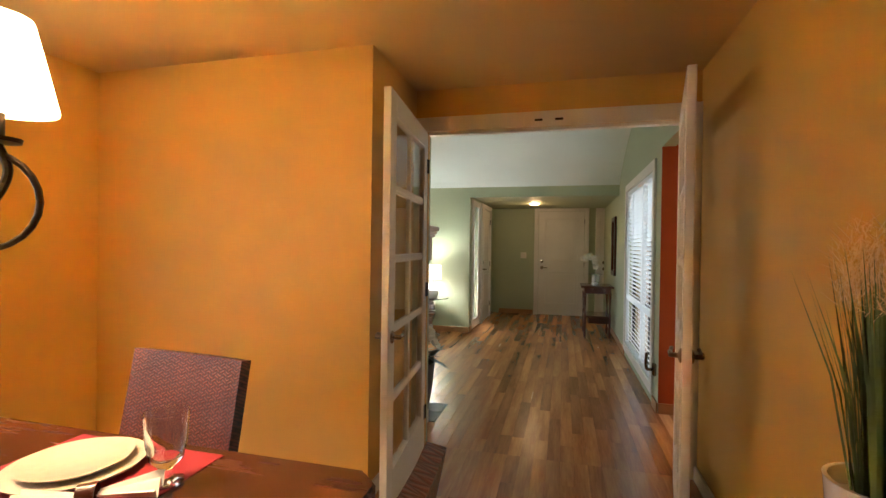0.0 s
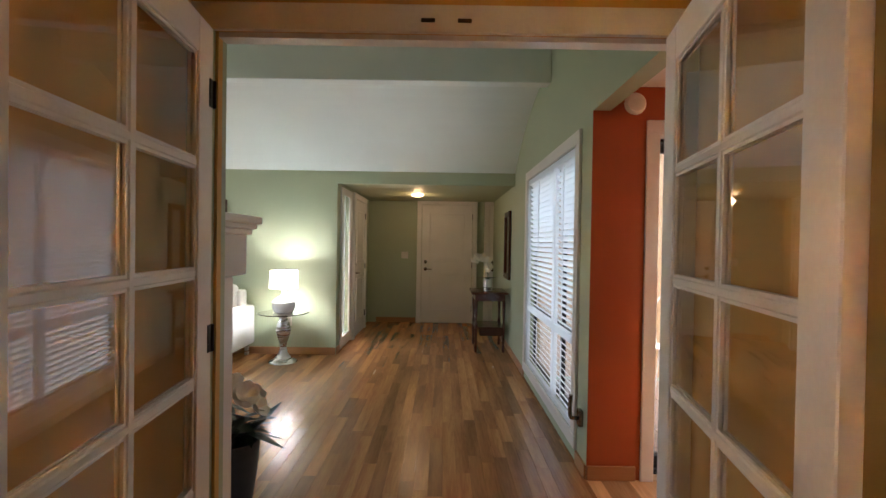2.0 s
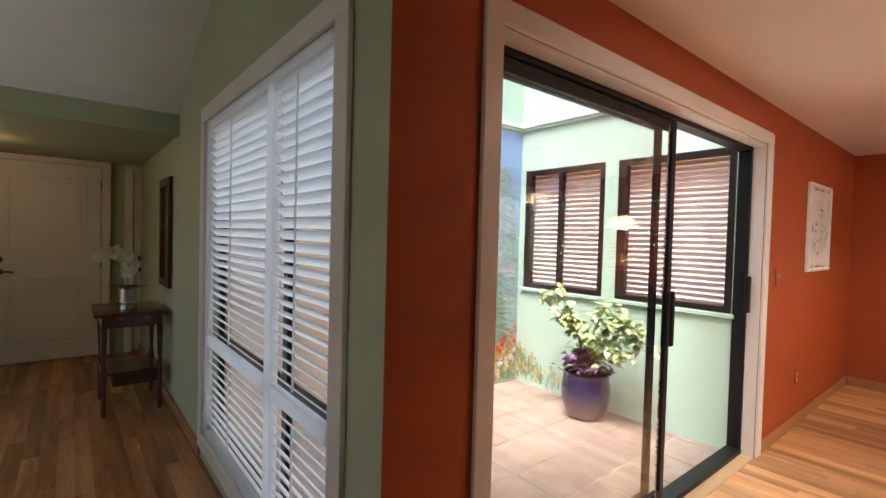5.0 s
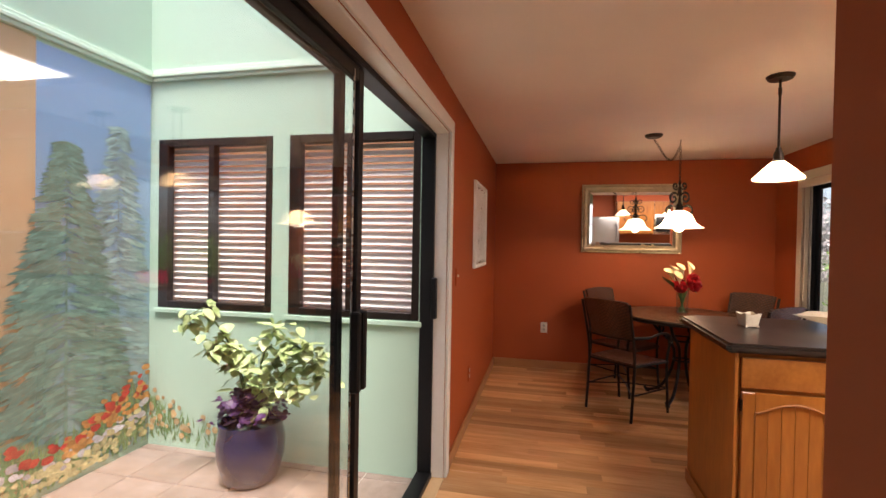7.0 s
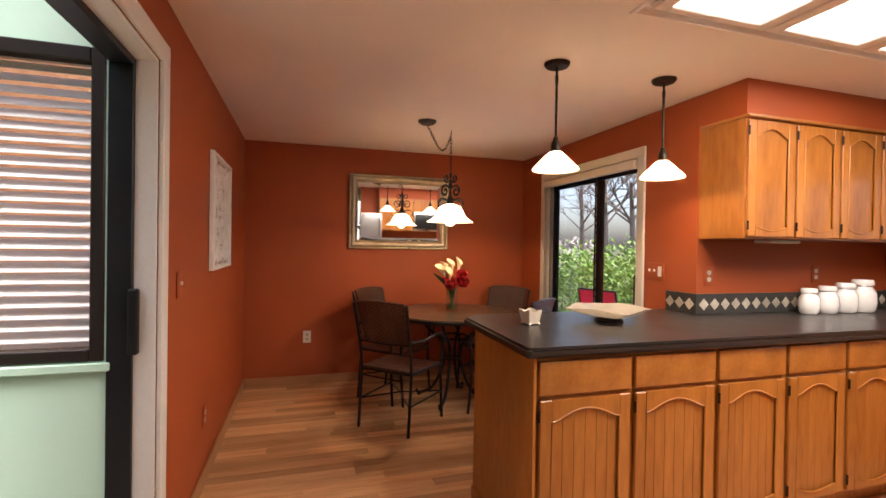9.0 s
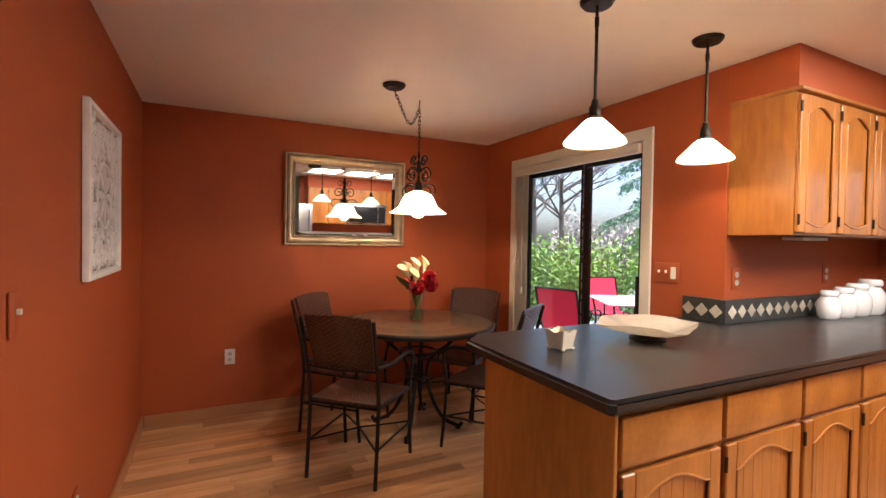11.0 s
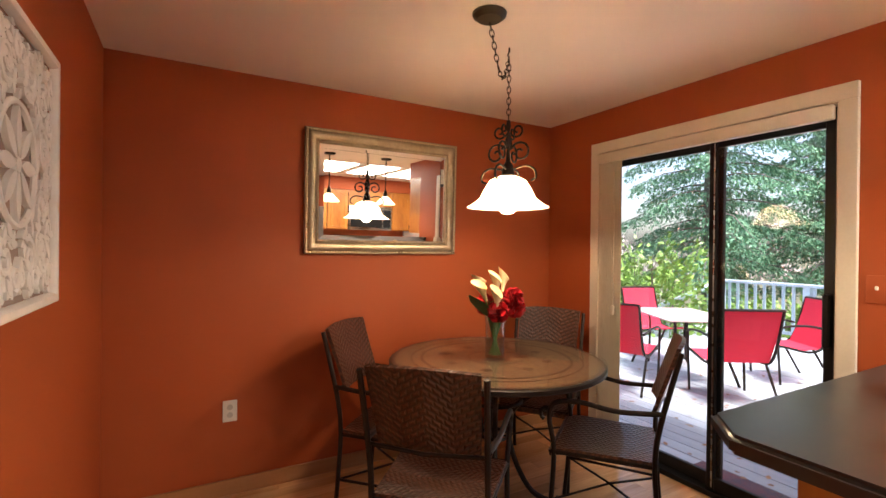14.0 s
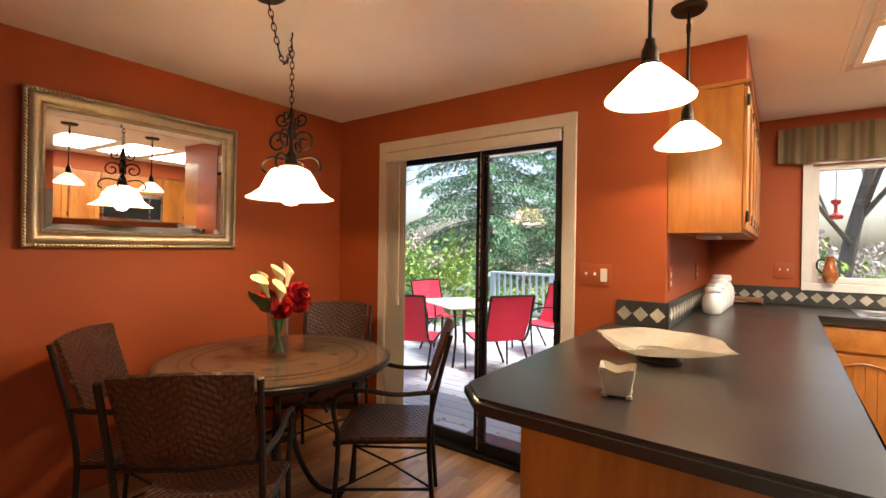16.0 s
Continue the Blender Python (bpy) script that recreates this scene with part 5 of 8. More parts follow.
def arched_door(parent, y, z0, z1, w, bead=True, low=False):
    """A raised frame door with an arched panel; stands in local x-z, its face towards local -y."""
    root = part("door", BM(), M_honey, parent)
    t, st = 0.020, 0.056
    bm = BM()
    rise = 0.046
    x0, x1, a0, a1 = -w / 2 + st, w / 2 - st, z0 + st, z1 - st * 0.75
    inner = arch_outline(x0, x1, a0, a1, rise)
    def wall_loop(pts, y0, y1):
        a = [bm.verts.new((p, y0, q)) for p, q in pts]
        b = [bm.verts.new((p, y1, q)) for p, q in pts]
        for i in range(len(pts)):
            j = (i + 1) % len(pts)
            bm.faces.new((a[i], a[j], b[j], b[i]))
    # stiles and rails
    rbx(bm, -w / 2, x0, -t, 0, z0, z1, 0.004, 1)
    rbx(bm, x1, w / 2, -t, 0, z0, z1, 0.004, 1)
    prism(bm, [(x1, z0), (x0, z0)] + inner[:15], 0, t, pose(0, 0, 0, 90, 0, 0))
    top = [(p, q) for p, q in inner[15:]] + [(x0, z1), (x1, z1)]
    prism(bm, [(p, q) for p, q in top], 0, t, pose(0, 0, 0, 90, 0, 0))
    wall_loop(inner, -t, -0.004)
    me = mesh_of("door", bm, M_honey)
    root.data = me
    n = 6 if bead else 1
    bw = (x1 - x0) / n
    for i in range(n):
        bm = BM()
        rbx(bm, x0 + bw * i + 0.0005, x0 + bw * (i + 1) - 0.0005, -0.010, -0.002, z0 + 0.012, z1 - 0.02, 0.0012, 1)
        part("board" if bead else "panel", bm, M_honey, root)
    bm = BM()
    tube(bm, [(p, -t + 0.001, q) for p, q in inner], 0.005, 6, True)
    part("moulding", bm, M_honey, root)
    for z in (z0 + 0.06, z1 - 0.06):
        bm = BM()
        tube(bm, [(-w / 2 - 0.004, -t - 0.001, z - 0.025), (-w / 2 - 0.004, -t - 0.001, z + 0.025)], 0.006, 6)
        part("hinge", bm, M_bronze, root)
    return root


def base_unit(m, w, depth, label, end=False):
    u = thing("base_cabinet", m, label, "cabinet", "base cabinets")
    bm = BM()
    bx(bm, -w / 2, w / 2, 0.0, depth, 0.10, 0.908)
    bx(bm, -w / 2, w / 2, 0.06, depth, 0.0, 0.10)
    part("body", bm, M_honey, u, smooth=0)
    bm = BM(); rbx(bm, -w / 2 + 0.012, w / 2 - 0.012, -0.020, 0, 0.750, 0.888, 0.005, 2); part("drawer_front", bm, M_honey_h, u)
    arched_door(u, 0, 0.115, 0.730, w - 0.028)
    return u


def top_unit(m, w, depth, z0, z1, label):
    u = thing("wall_cabinet", m, label, "cabinet", "wall cabinets")
    bm = BM(); bx(bm, -w / 2, w / 2, 0.0, depth, z0, z1); part("body", bm, M_honey, u, smooth=0)
    arched_door(u, 0, z0 + 0.012, z1 - 0.012, w - 0.016, False)
    return u


ys = [-1.43, -1.895, -2.36, -2.80, -3.22, -3.64, -4.0]
for a, b in zip(ys, ys[1:]):
    base_unit(pose(2.553, (a + b) / 2, 0, 0, 0, -90), a - b, 0.597, "honey maple base cabinet with an arched beadboard door and drawer")
pn = thing("peninsula_panelling", pose(0, 0, 0), "honey maple panelling round the peninsula", "panelling")
bm = BM(); rbx(bm, 2.535, 3.19, -1.428, -1.412, 0.0, 0.908, 0.003, 1)
part("end_panel", bm, M_honey, pn)
bm = BM(); rbx(bm, 2.553, 3.19, -1.410, -1.402, 0.0, 0.07, 0.003, 1)
part("toe_board", bm, M_honey_h, pn)
bm = BM(); rbx(bm, 3.152, 3.19, -2.835, -1.43, 0.0, 0.908, 0.003, 1)
part("back_panel", bm, M_honey, pn)
for xa, xb in ((2.50, 2.04), (2.04, 1.58), (1.58, 1.12)):
    base_unit(pose((xa + xb) / 2, -4.02, 0, 0, 0, 180), xa - xb, 0.52, "honey maple sink base cabinet with an arched door")
# worktop with a rolled front edge
bm = BM()
poly = [(2.507, -1.39), (2.525, -1.372), (3.31, -1.392), (3.412, -1.50), (3.412, -2.835), (3.125, -2.836), (3.125, -4.545), (1.0, -4.545), (1.0, -3.99), (2.505, -3.99)]
prism(bm, poly, 0.909, 0.953)
bmesh.ops.bevel(bm, geom=[e for e in bm.edges if abs(e.verts[0].co.z - e.verts[1].co.z) < 1e-5], offset=0.012, segments=3, affect="EDGES")
solo("worktop", bm, M_counter, "charcoal laminate worktop with a rolled edge", "worktop")
# tiled splash: dark band with pale diamonds
M_band = mat("dark_slate_splash", (0.045, 0.042, 0.036), (0.03, 0.03, 0.027), 0.4, scale=8, fine=60, bump=0.1)
M_diamond = mat("pale_stone_diamond", (0.50, 0.45, 0.36), (0.38, 0.34, 0.27), 0.45, scale=20, bump=0.1, per="object")
sp = thing("splash_tiles", pose(0, 0, 0), "dark splash tiles with a row of pale stone diamonds", "tiles")
bm = BM(); rbx(bm, 3.128, 3.355, -2.838, -2.820, 0.954, 1.081, 0.002, 1); rbx(bm, 3.110, 3.128, -4.546, -2.820, 0.954, 1.081, 0.002, 1); rbx(bm, 1.0, 3.110, -4.548, -4.53, 0.954, 1.081, 0.002, 1); part("band", bm, M_band, sp)
bm = BM(); prism(bm, [(0.036, 0), (0, 0.036), (-0.036, 0), (0, -0.036)], 0, 0.0025, pose(0, 0, 0, 90, 0, 0)); dme = mesh_of("diamond", bm, M_diamond, 0)
for k in range(3):
    d = new("diamond", dme); d.parent = sp; d.matrix_local = pose(3.16 + 0.078 * k, -2.8199, 1.016, 0, 0, 180)
for k in range(20):
    d = new("diamond", dme); d.parent = sp; d.matrix_local = pose(3.1099, -2.88 - 0.085 * k, 1.016, 0, 0, -90)
for k in range(24):
    d = new("diamond", dme); d.parent = sp; d.matrix_local = pose(3.06 - 0.085 * k, -4.5299, 1.016, 0, 0, 180)
zs0, zs1 = 1.42, 2.085
for a, b in zip([-2.845, -3.21, -3.575, -3.93, -4.24], [-3.21, -3.575, -3.93, -4.24, -4.545]):
    top_unit(pose(2.825, (a + b) / 2, 0, 0, 0, -90), a - b - 0.002, 0.302, zs0, zs1, "honey maple wall cabinet with an arched door")
bm = BM(); rbx(bm, 2.795, 3.128, -4.545, -2.836, 2.086, 2.105, 0.006, 2)
solo("cabinet_moulding", bm, M_honey_h, "honey maple moulding on top of the wall cabinets", "moulding")
bm = BM(); rbx(bm, 2.95, 3.05, -3.46, -3.20, 1.40, 1.418, 0.004, 1)
solo("under_cabinet_light", bm, M_outlet, "slim white light under the wall cabinet", "light fixture")


def canister(x, y, s):
    c = thing("canister", pose(x, y, 0.954), "white ceramic canister with a lid on the worktop", "canister", "white canisters")
    bm = BM(); lathe(bm, [(0, 0), (0.050 * s, 0), (0.062 * s, 0.015 * s), (0.068 * s, 0.06 * s), (0.064 * s, 0.115 * s), (0.047 * s, 0.145 * s), (0.044 * s, 0.155 * s), (0, 0.155 * s)], n=28, wob=0.03, k=4); part("jar", bm, M_porcelain, c)
    bm = BM(); lathe(bm, [(0, 0.156 * s), (0.052 * s, 0.156 * s), (0.055 * s, 0.164 * s), (0.052 * s, 0.182 * s), (0.046 * s, 0.19 * s), (0, 0.193 * s)], n=24); part("lid", bm, M_porcelain, c)
    bm = BM(); lathe(bm, [(0.0485 * s, 0.150 * s), (0.0495 * s, 0.152 * s), (0.0485 * s, 0.155 * s)], n=24); part("band", bm, M_steel, c)


for k, s in enumerate((0.86, 0.93, 1.03, 1.14)):
    canister(3.005, -3.62 - 0.165 * k, s)
bowl = thing("serving_bowl", pose(3.02, -2.13, 0.954), "cream glazed square serving bowl with a wavy rim", "bowl")
bm = BM()
def bowl_f(u, v):
    a = 2 * math.pi * u
    sq = 1 / max(abs(math.cos(a)), abs(math.sin(a))) ** 0.75
    r = (0.04 + 0.15 * v) * (1 + (sq - 1) * v) * (1 + 0.02 * math.sin(9 * a) * v)
    return (r * math.cos(a + 0.5), r * math.sin(a + 0.5), 0.022 + 0.054 * v ** 1.7 + 0.006 * math.cos(4 * a) * v)
t = BM(); grid(t, bowl_f, 56, 10, True); bmesh.ops.solidify(t, geom=t.faces[:], thickness=0.006); merge(bm, t)
M_cream_glaze = mat("cream_crackle_glaze", (0.72, 0.66, 0.55), (0.64, 0.55, 0.42), 0.22, scale=14, fine=60, coat=0.4, bump=0.05)
part("dish", bm, M_cream_glaze, bowl)
bm = BM(); lathe(bm, [(0, 0), (0.075, 0), (0.075, 0.008), (0.055, 0.027), (0, 0.029)], n=28); part("foot", bm, M_iron, bowl, "dark foot")
bm = BM()
for r in (0.052, 0.070):
    tube(bm, [(r * math.cos(a), r * math.sin(a), 0.0285 + 0.012 * (r - 0.04) / 0.15 + 0.004) for a in [i * 2 * math.pi / 32 for i in range(32)]], 0.002, 6, True)
part("painted_ring", bm, mat("olive_glaze", (0.20, 0.17, 0.09), None, 0.3), bowl)
cup = thing("candle_cup", pose(3.03, -1.655, 0.954, 0, 0, 12), "small square white ceramic cup with a scalloped rim", "cup")
bm = BM()
def cup_f(sc, z0):
    def f(u, v):
        a = 2 * math.pi * u + math.pi / 4
        sq = 1 / max(abs(math.cos(a)), abs(math.sin(a)))
        r = (0.034 + 0.012 * v) * sq * sc * (0.94 if sq > 1.3 else 1)
        return (r * math.cos(a), r * math.sin(a), z0 + (0.072 - z0) * v + 0.010 * v * (math.cos(4 * a) * -0.5))
    return f
grid(bm, cup_f(1, 0.006), 48, 6, True); grid(bm, cup_f(0.86, 0.02), 48, 6, True)
part("body", bm, M_cream_glaze, cup)
bm = BM(); bx(bm, -0.03, 0.03, -0.03, 0.03, 0.004, 0.03)
for sx in (-1, 1):
    for sy in (-1, 1):
        rbx(bm, sx * 0.03 - 0.008, sx * 0.03 + 0.008, sy * 0.03 - 0.008, sy * 0.03 + 0.008, 0, 0.01, 0.002, 1)
part("foot", bm, M_cream_glaze, cup, smooth=0)
bk = thing("bread_basket", pose(2.88, -4.40, 0.954), "small wooden rack of sticks on the worktop", "basket")
rng = random.Random(8)
for k in range(12):
    bm = BM(); a = rng.uniform(-0.4, 0.4); z = 0.012 + 0.012 * (k // 4); y = -0.05 + 0.03 * (k % 4)
    tube(bm, [(-0.11 * math.cos(a), y - 0.11 * math.sin(a), z), (0.11 * math.cos(a), y + 0.11 * math.sin(a), z + 0.006)], 0.0085, 6); part("stick", bm, mat("brown_stick", (0.25, 0.11, 0.05), None, 0.6), bk)
sk = thing("kitchen_sink", pose(1.90, -4.25, 0.954), "stainless steel drop-in sink under the window", "sink")
bm = BM()
for a0, a1, b0, b1 in ((-0.40, 0.40, 0.18, 0.22), (-0.40, 0.40, -0.22, -0.18), (-0.40, -0.36, -0.18, 0.18), (0.36, 0.40, -0.18, 0.18)):
    rbx(bm, a0, a1, b0, b1, 0, 0.008, 0.003, 2)
part("rim", bm, M_steel, sk)
bm = BM(); rbx(bm, -0.36, 0.36, -0.18, 0.18, 0.0, 0.003, 0.001, 1); part("basin", bm, M_steel, sk)
bm = BM(); tube(bm, smooth_path([(0, -0.20, 0), (0, -0.20, 0.22), (0, -0.12, 0.28), (0, -0.03, 0.22)]), 0.012, 8); part("faucet", bm, M_steel, sk)

# sink window, valance and what stands on its sill
casing("trim_window_sink", "y", -4.549, 1, 1.25, 2.50, 1.12, 1.95, 0.055, 0.03, "white window casing over the sink", True)
ws = thing("window_5", pose(0, 0, 0), "white framed window over the sink", "window"); ws["kind"] = "structure"
bm = BM()
for a0, a1, b0, b1 in ((1.25, 1.29, 1.12, 1.95), (2.46, 2.50, 1.12, 1.95), (1.29, 2.46, 1.91, 1.95), (1.29, 2.46, 1.12, 1.16), (1.855, 1.895, 1.16, 1.91)):
    rbx(bm, a0, a1, -4.63, -4.58, b0, b1, 0.003, 1)
part("window_frame", bm, M_white, ws)
bm = BM(); bx(bm, 1.29, 2.46, -4.605, -4.601, 1.16, 1.91); p = part("pane", bm, M_pane, ws, smooth=0); p.visible_shadow = False
va = thing("valance", pose(0, 0, 0), "olive and tan striped gathered valance over the sink window", "curtain")
def stripes():
    m = mat("striped_fabric", (0.20, 0.15, 0.08), (0.15, 0.11, 0.06), 0.9, fine=200, bump=0.2)
    nt = m.node_tree
    tc, sx, wv = nt.nodes.new("ShaderNodeTexCoord"), nt.nodes.new("ShaderNodeSeparateXYZ"), nt.nodes.new("ShaderNodeMath")
    nt.links.new(tc.outputs["Object"], sx.inputs[0])
    wv.operation, wv.inputs[1].default_value = "PINGPONG", 0.09
    nt.links.new(sx.outputs[0], wv.inputs[0])
    mr = nt.nodes.new("ShaderNodeMapRange")
    mr.inputs["From Max"].default_value = 0.09
    nt.links.new(wv.outputs[0], mr.inputs["Value"])
    rp = nt.nodes.new("ShaderNodeValToRGB")
    rp.color_ramp.interpolation = "CONSTANT"
    e = rp.color_ramp.elements
    e[0].color, e[1].color, e[1].position = (0.20, 0.14, 0.075, 1), (0.12, 0.10, 0.045, 1), 0.35
    q = e.new(0.6); q.color = (0.18, 0.125, 0.07, 1)
    q = e.new(0.85); q.color = (0.13, 0.08, 0.045, 1)
    nt.links.new(mr.outputs[0], rp.inputs["Fac"])
    nt.links.new(rp.outputs[0], nt.nodes["Principled BSDF"].inputs["Base Color"])
    return m
bm = BM(); grid(bm, lambda u, v: (1.08 + 1.62 * u, -4.49 + 0.014 * math.sin(u * 95) * (0.4 + 0.6 * v) + 0.004 * math.sin(u * 31), 2.21 - 0.25 * v + 0.008 * math.sin(u * 40) * v), 160, 5)
part("cloth", bm, stripes(), va, fix=False)
bm = BM(); rbx(bm, 1.09, 2.69, -4.547, -4.515, 2.17, 2.21, 0.004, 1); part("board", bm, M_white, va)
jug = thing("ceramic_jug", pose(2.40, -4.50, 1.127), "small painted red and yellow ceramic jug on the window sill", "jug")
bm = BM(); lathe(bm, [(0, 0), (0.028, 0), (0.042, 0.03), (0.045, 0.07), (0.030, 0.12), (0.022, 0.16), (0.026, 0.18), (0.020, 0.18), (0, 0.15)], n=22); part("body", bm, mat("painted_ceramic", (0.45, 0.20, 0.05), (0.30, 0.03, 0.02), 0.25, scale=26, fine=70, coat=0.3), jug)
bm = BM(); tube(bm, smooth_path([(0.026, 0, 0.16), (0.065, 0, 0.15), (0.07, 0, 0.10), (0.042, 0, 0.06)]), 0.006, 8); part("handle", bm, M_iron, jug)
fe = thing("hummingbird_ornament", pose(2.36, -4.72, 1.62), "red glass ornament hanging outside the sink window", "ornament")
bm = BM(); lathe(bm, [(0, -0.05), (0.04, -0.045), (0.045, -0.02), (0.012, 0.0), (0.010, 0.05), (0.03, 0.07), (0.03, 0.09), (0, 0.10)], n=16); part("globe", bm, mat("red_glass", (0.45, 0.02, 0.03), None, 0.1, coat=0.5), fe)
bm = BM(); tube(bm, [(0, 0, 0.09), (0, 0, 0.36)], 0.0025, 5); tube(bm, [(0, 0, 0.36), (0, 0.06, 0.40)], 0.0025, 5); part("wire", bm, M_iron, fe)

# ceiling light panels in the well
for k in range(3):
    yc = -2.12 - 0.595 * k
    lp = thing("ceiling_light", pose(1.77, yc, C + 0.012), "lit white ceiling light panel in the light well", "ceiling light", "ceiling light panels")
    bm = BM(); bx(bm, -0.585, 0.585, -0.23, 0.23, 0.0, 0.008); part("diffuser", bm, M_panel_glow, lp, smooth=0)
    bm = BM()
    for a0, a1, b0, b1 in ((-0.62, 0.62, 0.23, 0.29), (-0.62, 0.62, -0.29, -0.23), (-0.62, -0.585, -0.23, 0.23), (0.585, 0.62, -0.23, 0.23)):
        rbx(bm, a0, a1, b0, b1, -0.012, 0.012, 0.004, 1)
    part("frame", bm, M_ceiling, lp)
bm = BM()
for x0, x1, y0, y1 in ((1.10, 1.12, -3.64, -1.76), (2.42, 2.44, -3.64, -1.76), (1.12, 2.42, -1.78, -1.76), (1.12, 2.42, -3.64, -3.62)):
    rbx(bm, x0, x1, y0, y1, C - 0.008, C - 0.0005, 0.002, 1)
setting("trim_light_well", bm, M_ceiling, "thin off-white edge round the light well", "trim")

# range wall, seen in the mirror
M_fridge = mat("satin_steel", (0.40, 0.40, 0.40), (0.36, 0.36, 0.36), 0.36, 0.9, scale=2, fine=200, bump=0.02)
fr = thing("refrigerator", pose(0.36, -1.56, 0), "tall stainless steel refrigerator", "refrigerator")
bm = BM(); rbx(bm, 0, 0.79, -0.42, 0.42, 0.02, 1.76, 0.01, 2); part("body", bm, M_fridge, fr)
for z0, z1 in ((0.06, 0.62), (0.63, 1.75)):
    bm = BM(); rbx(bm, 0.792, 0.865, -0.415, 0.415, z0, z1, 0.012, 2); part("door", bm, M_fridge, fr)
    bm = BM(); tube(bm, [(0.862, -0.36, z0 + 0.08), (0.90, -0.36, z0 + 0.12), (0.90, -0.36, z1 - 0.12), (0.862, -0.36, z1 - 0.08)], 0.011, 8); part("handle", bm, M_fridge, fr)
for a, b in ((-2.0, -2.36), (-2.36, -2.72), (-3.50, -3.86)):
    top_unit(pose(0.66, (a + b) / 2, 0, 0, 0, 90), a - b - 0.004, 0.302, zs0, zs1, "honey maple wall cabinet with an arched door beside the microwave")
bm = BM(); bx(bm, 0.36, 0.66, -3.495, -2.725, 1.83, 2.085); solo("cabinet_over_microwave", bm, M_honey, "short honey maple cabinet over the microwave", "cabinet", smooth=0)
wall("wall_kitchen_soffit_range", "x", 0.35, 0.67, -3.87, -1.99, 2.09, C, [], M_red, "terracotta soffit over the range cabinets")
mw = thing("microwave", pose(0.36, -3.11, 1.42), "black and steel microwave over the range", "microwave")
bm = BM(); rbx(bm, 0, 0.34, -0.38, 0.38, 0, 0.40, 0.008, 2); part("body", bm, M_steel, mw)
bm = BM(); rbx(bm, 0.342, 0.36, -0.20, 0.36, 0.05, 0.35, 0.006, 2); part("door", bm, M_black_metal, mw, "black glass door")
bm = BM(); rbx(bm, 0.342, 0.356, -0.36, -0.22, 0.05, 0.35, 0.004, 1); part("control_panel", bm, M_black_metal, mw)
rg = thing("range", pose(0.36, -3.11, 0), "stainless steel range with a black back panel", "range")
bm = BM(); rbx(bm, 0, 0.62, -0.38, 0.38, 0.02, 0.92, 0.006, 1); part("body", bm, M_steel, rg)
bm = BM(); rbx(bm, 0.0, 0.06, -0.38, 0.38, 0.92, 1.10, 0.008, 1); part("back_panel", bm, M_steel, rg)
bm = BM(); rbx(bm, 0.061, 0.066, -0.20, 0.20, 0.96, 1.06, 0.002, 1); part("display", bm, M_black_metal, rg)
bm = BM(); rbx(bm, 0.622, 0.65, -0.36, 0.36, 0.22, 0.80, 0.008, 1); part("oven_door", bm, M_black_metal, rg)
bm = BM(); tube(bm, [(0.69, -0.32, 0.83), (0.69, 0.32, 0.83)], 0.012, 8); part("handle", bm, M_steel, rg)
for a, b in ((-1.97, -2.35), (-2.35, -2.725), (-3.495, -3.86)):
    base_unit(pose(0.95, (a + b) / 2, 0, 0, 0, 90), a - b, 0.59, "honey maple base cabinet with an arched door beside the range")
bm = BM(); rbx(bm, 0.352, 0.99, -2.724, -1.97, 0.909, 0.953, 0.01, 2)
solo("range_worktop", bm, M_counter, "charcoal laminate worktop beside the range", "worktop")
bm = BM(); rbx(bm, 0.352, 0.99, -3.87, -3.496, 0.909, 0.953, 0.01, 2)
solo("range_worktop", bm, M_counter, "short charcoal laminate worktop beside the range", "worktop")
bd = thing("bird_figurine", pose(0.62, -3.68, 0.954), "grey ceramic bird figurine on the worktop", "figurine")
bm = BM(); lathe(bm, [(0, 0), (0.05, 0), (0.045, 0.02), (0.06, 0.07), (0.04, 0.12), (0.018, 0.17), (0.02, 0.19), (0, 0.21)], n=18); part("body", bm, M_porcelain, bd)
panel_door("door_6", pose(0.40, -4.20, 0, 0, 0, 90), 0.50, 1.98, "white panel door in the kitchen wall", 1)

plate("wall_switch", pose(3.47, -2.838, 1.20, 0, 0, 180), ["toggle", "toggle", "rocker"], "terracotta painted switch plate with ivory switches", w=0.165, material=M_red)
plate("wall_outlet", pose(3.128, -2.93, 1.19, 0, 0, -90), ["outlet"], "terracotta painted outlet plate beside the cabinets", material=M_red)
plate("wall_outlet", pose(3.128, -3.85, 1.20, 0, 0, -90), ["outlet"], "terracotta painted outlet plate over the worktop", material=M_red)
plate("wall_outlet", pose(2.655, -4.548, 1.20, 0, 0, 180), ["toggle", "toggle"], "terracotta painted switch plate beside the sink window", w=0.116, material=M_red)
plate("wall_switch", pose(3.14, -0.002, 1.165), ["toggle"], "terracotta painted light switch beside the sliding door", material=M_red)
plate("wall_outlet", pose(3.72, -0.002, 0.38), ["outlet"], "terracotta painted outlet low on the wall", material=M_red)
plate("wall_outlet", pose(5.478, -0.568, 0.455, 0, 0, -90), ["outlet"], "ivory wall outlet on the terracotta wall")

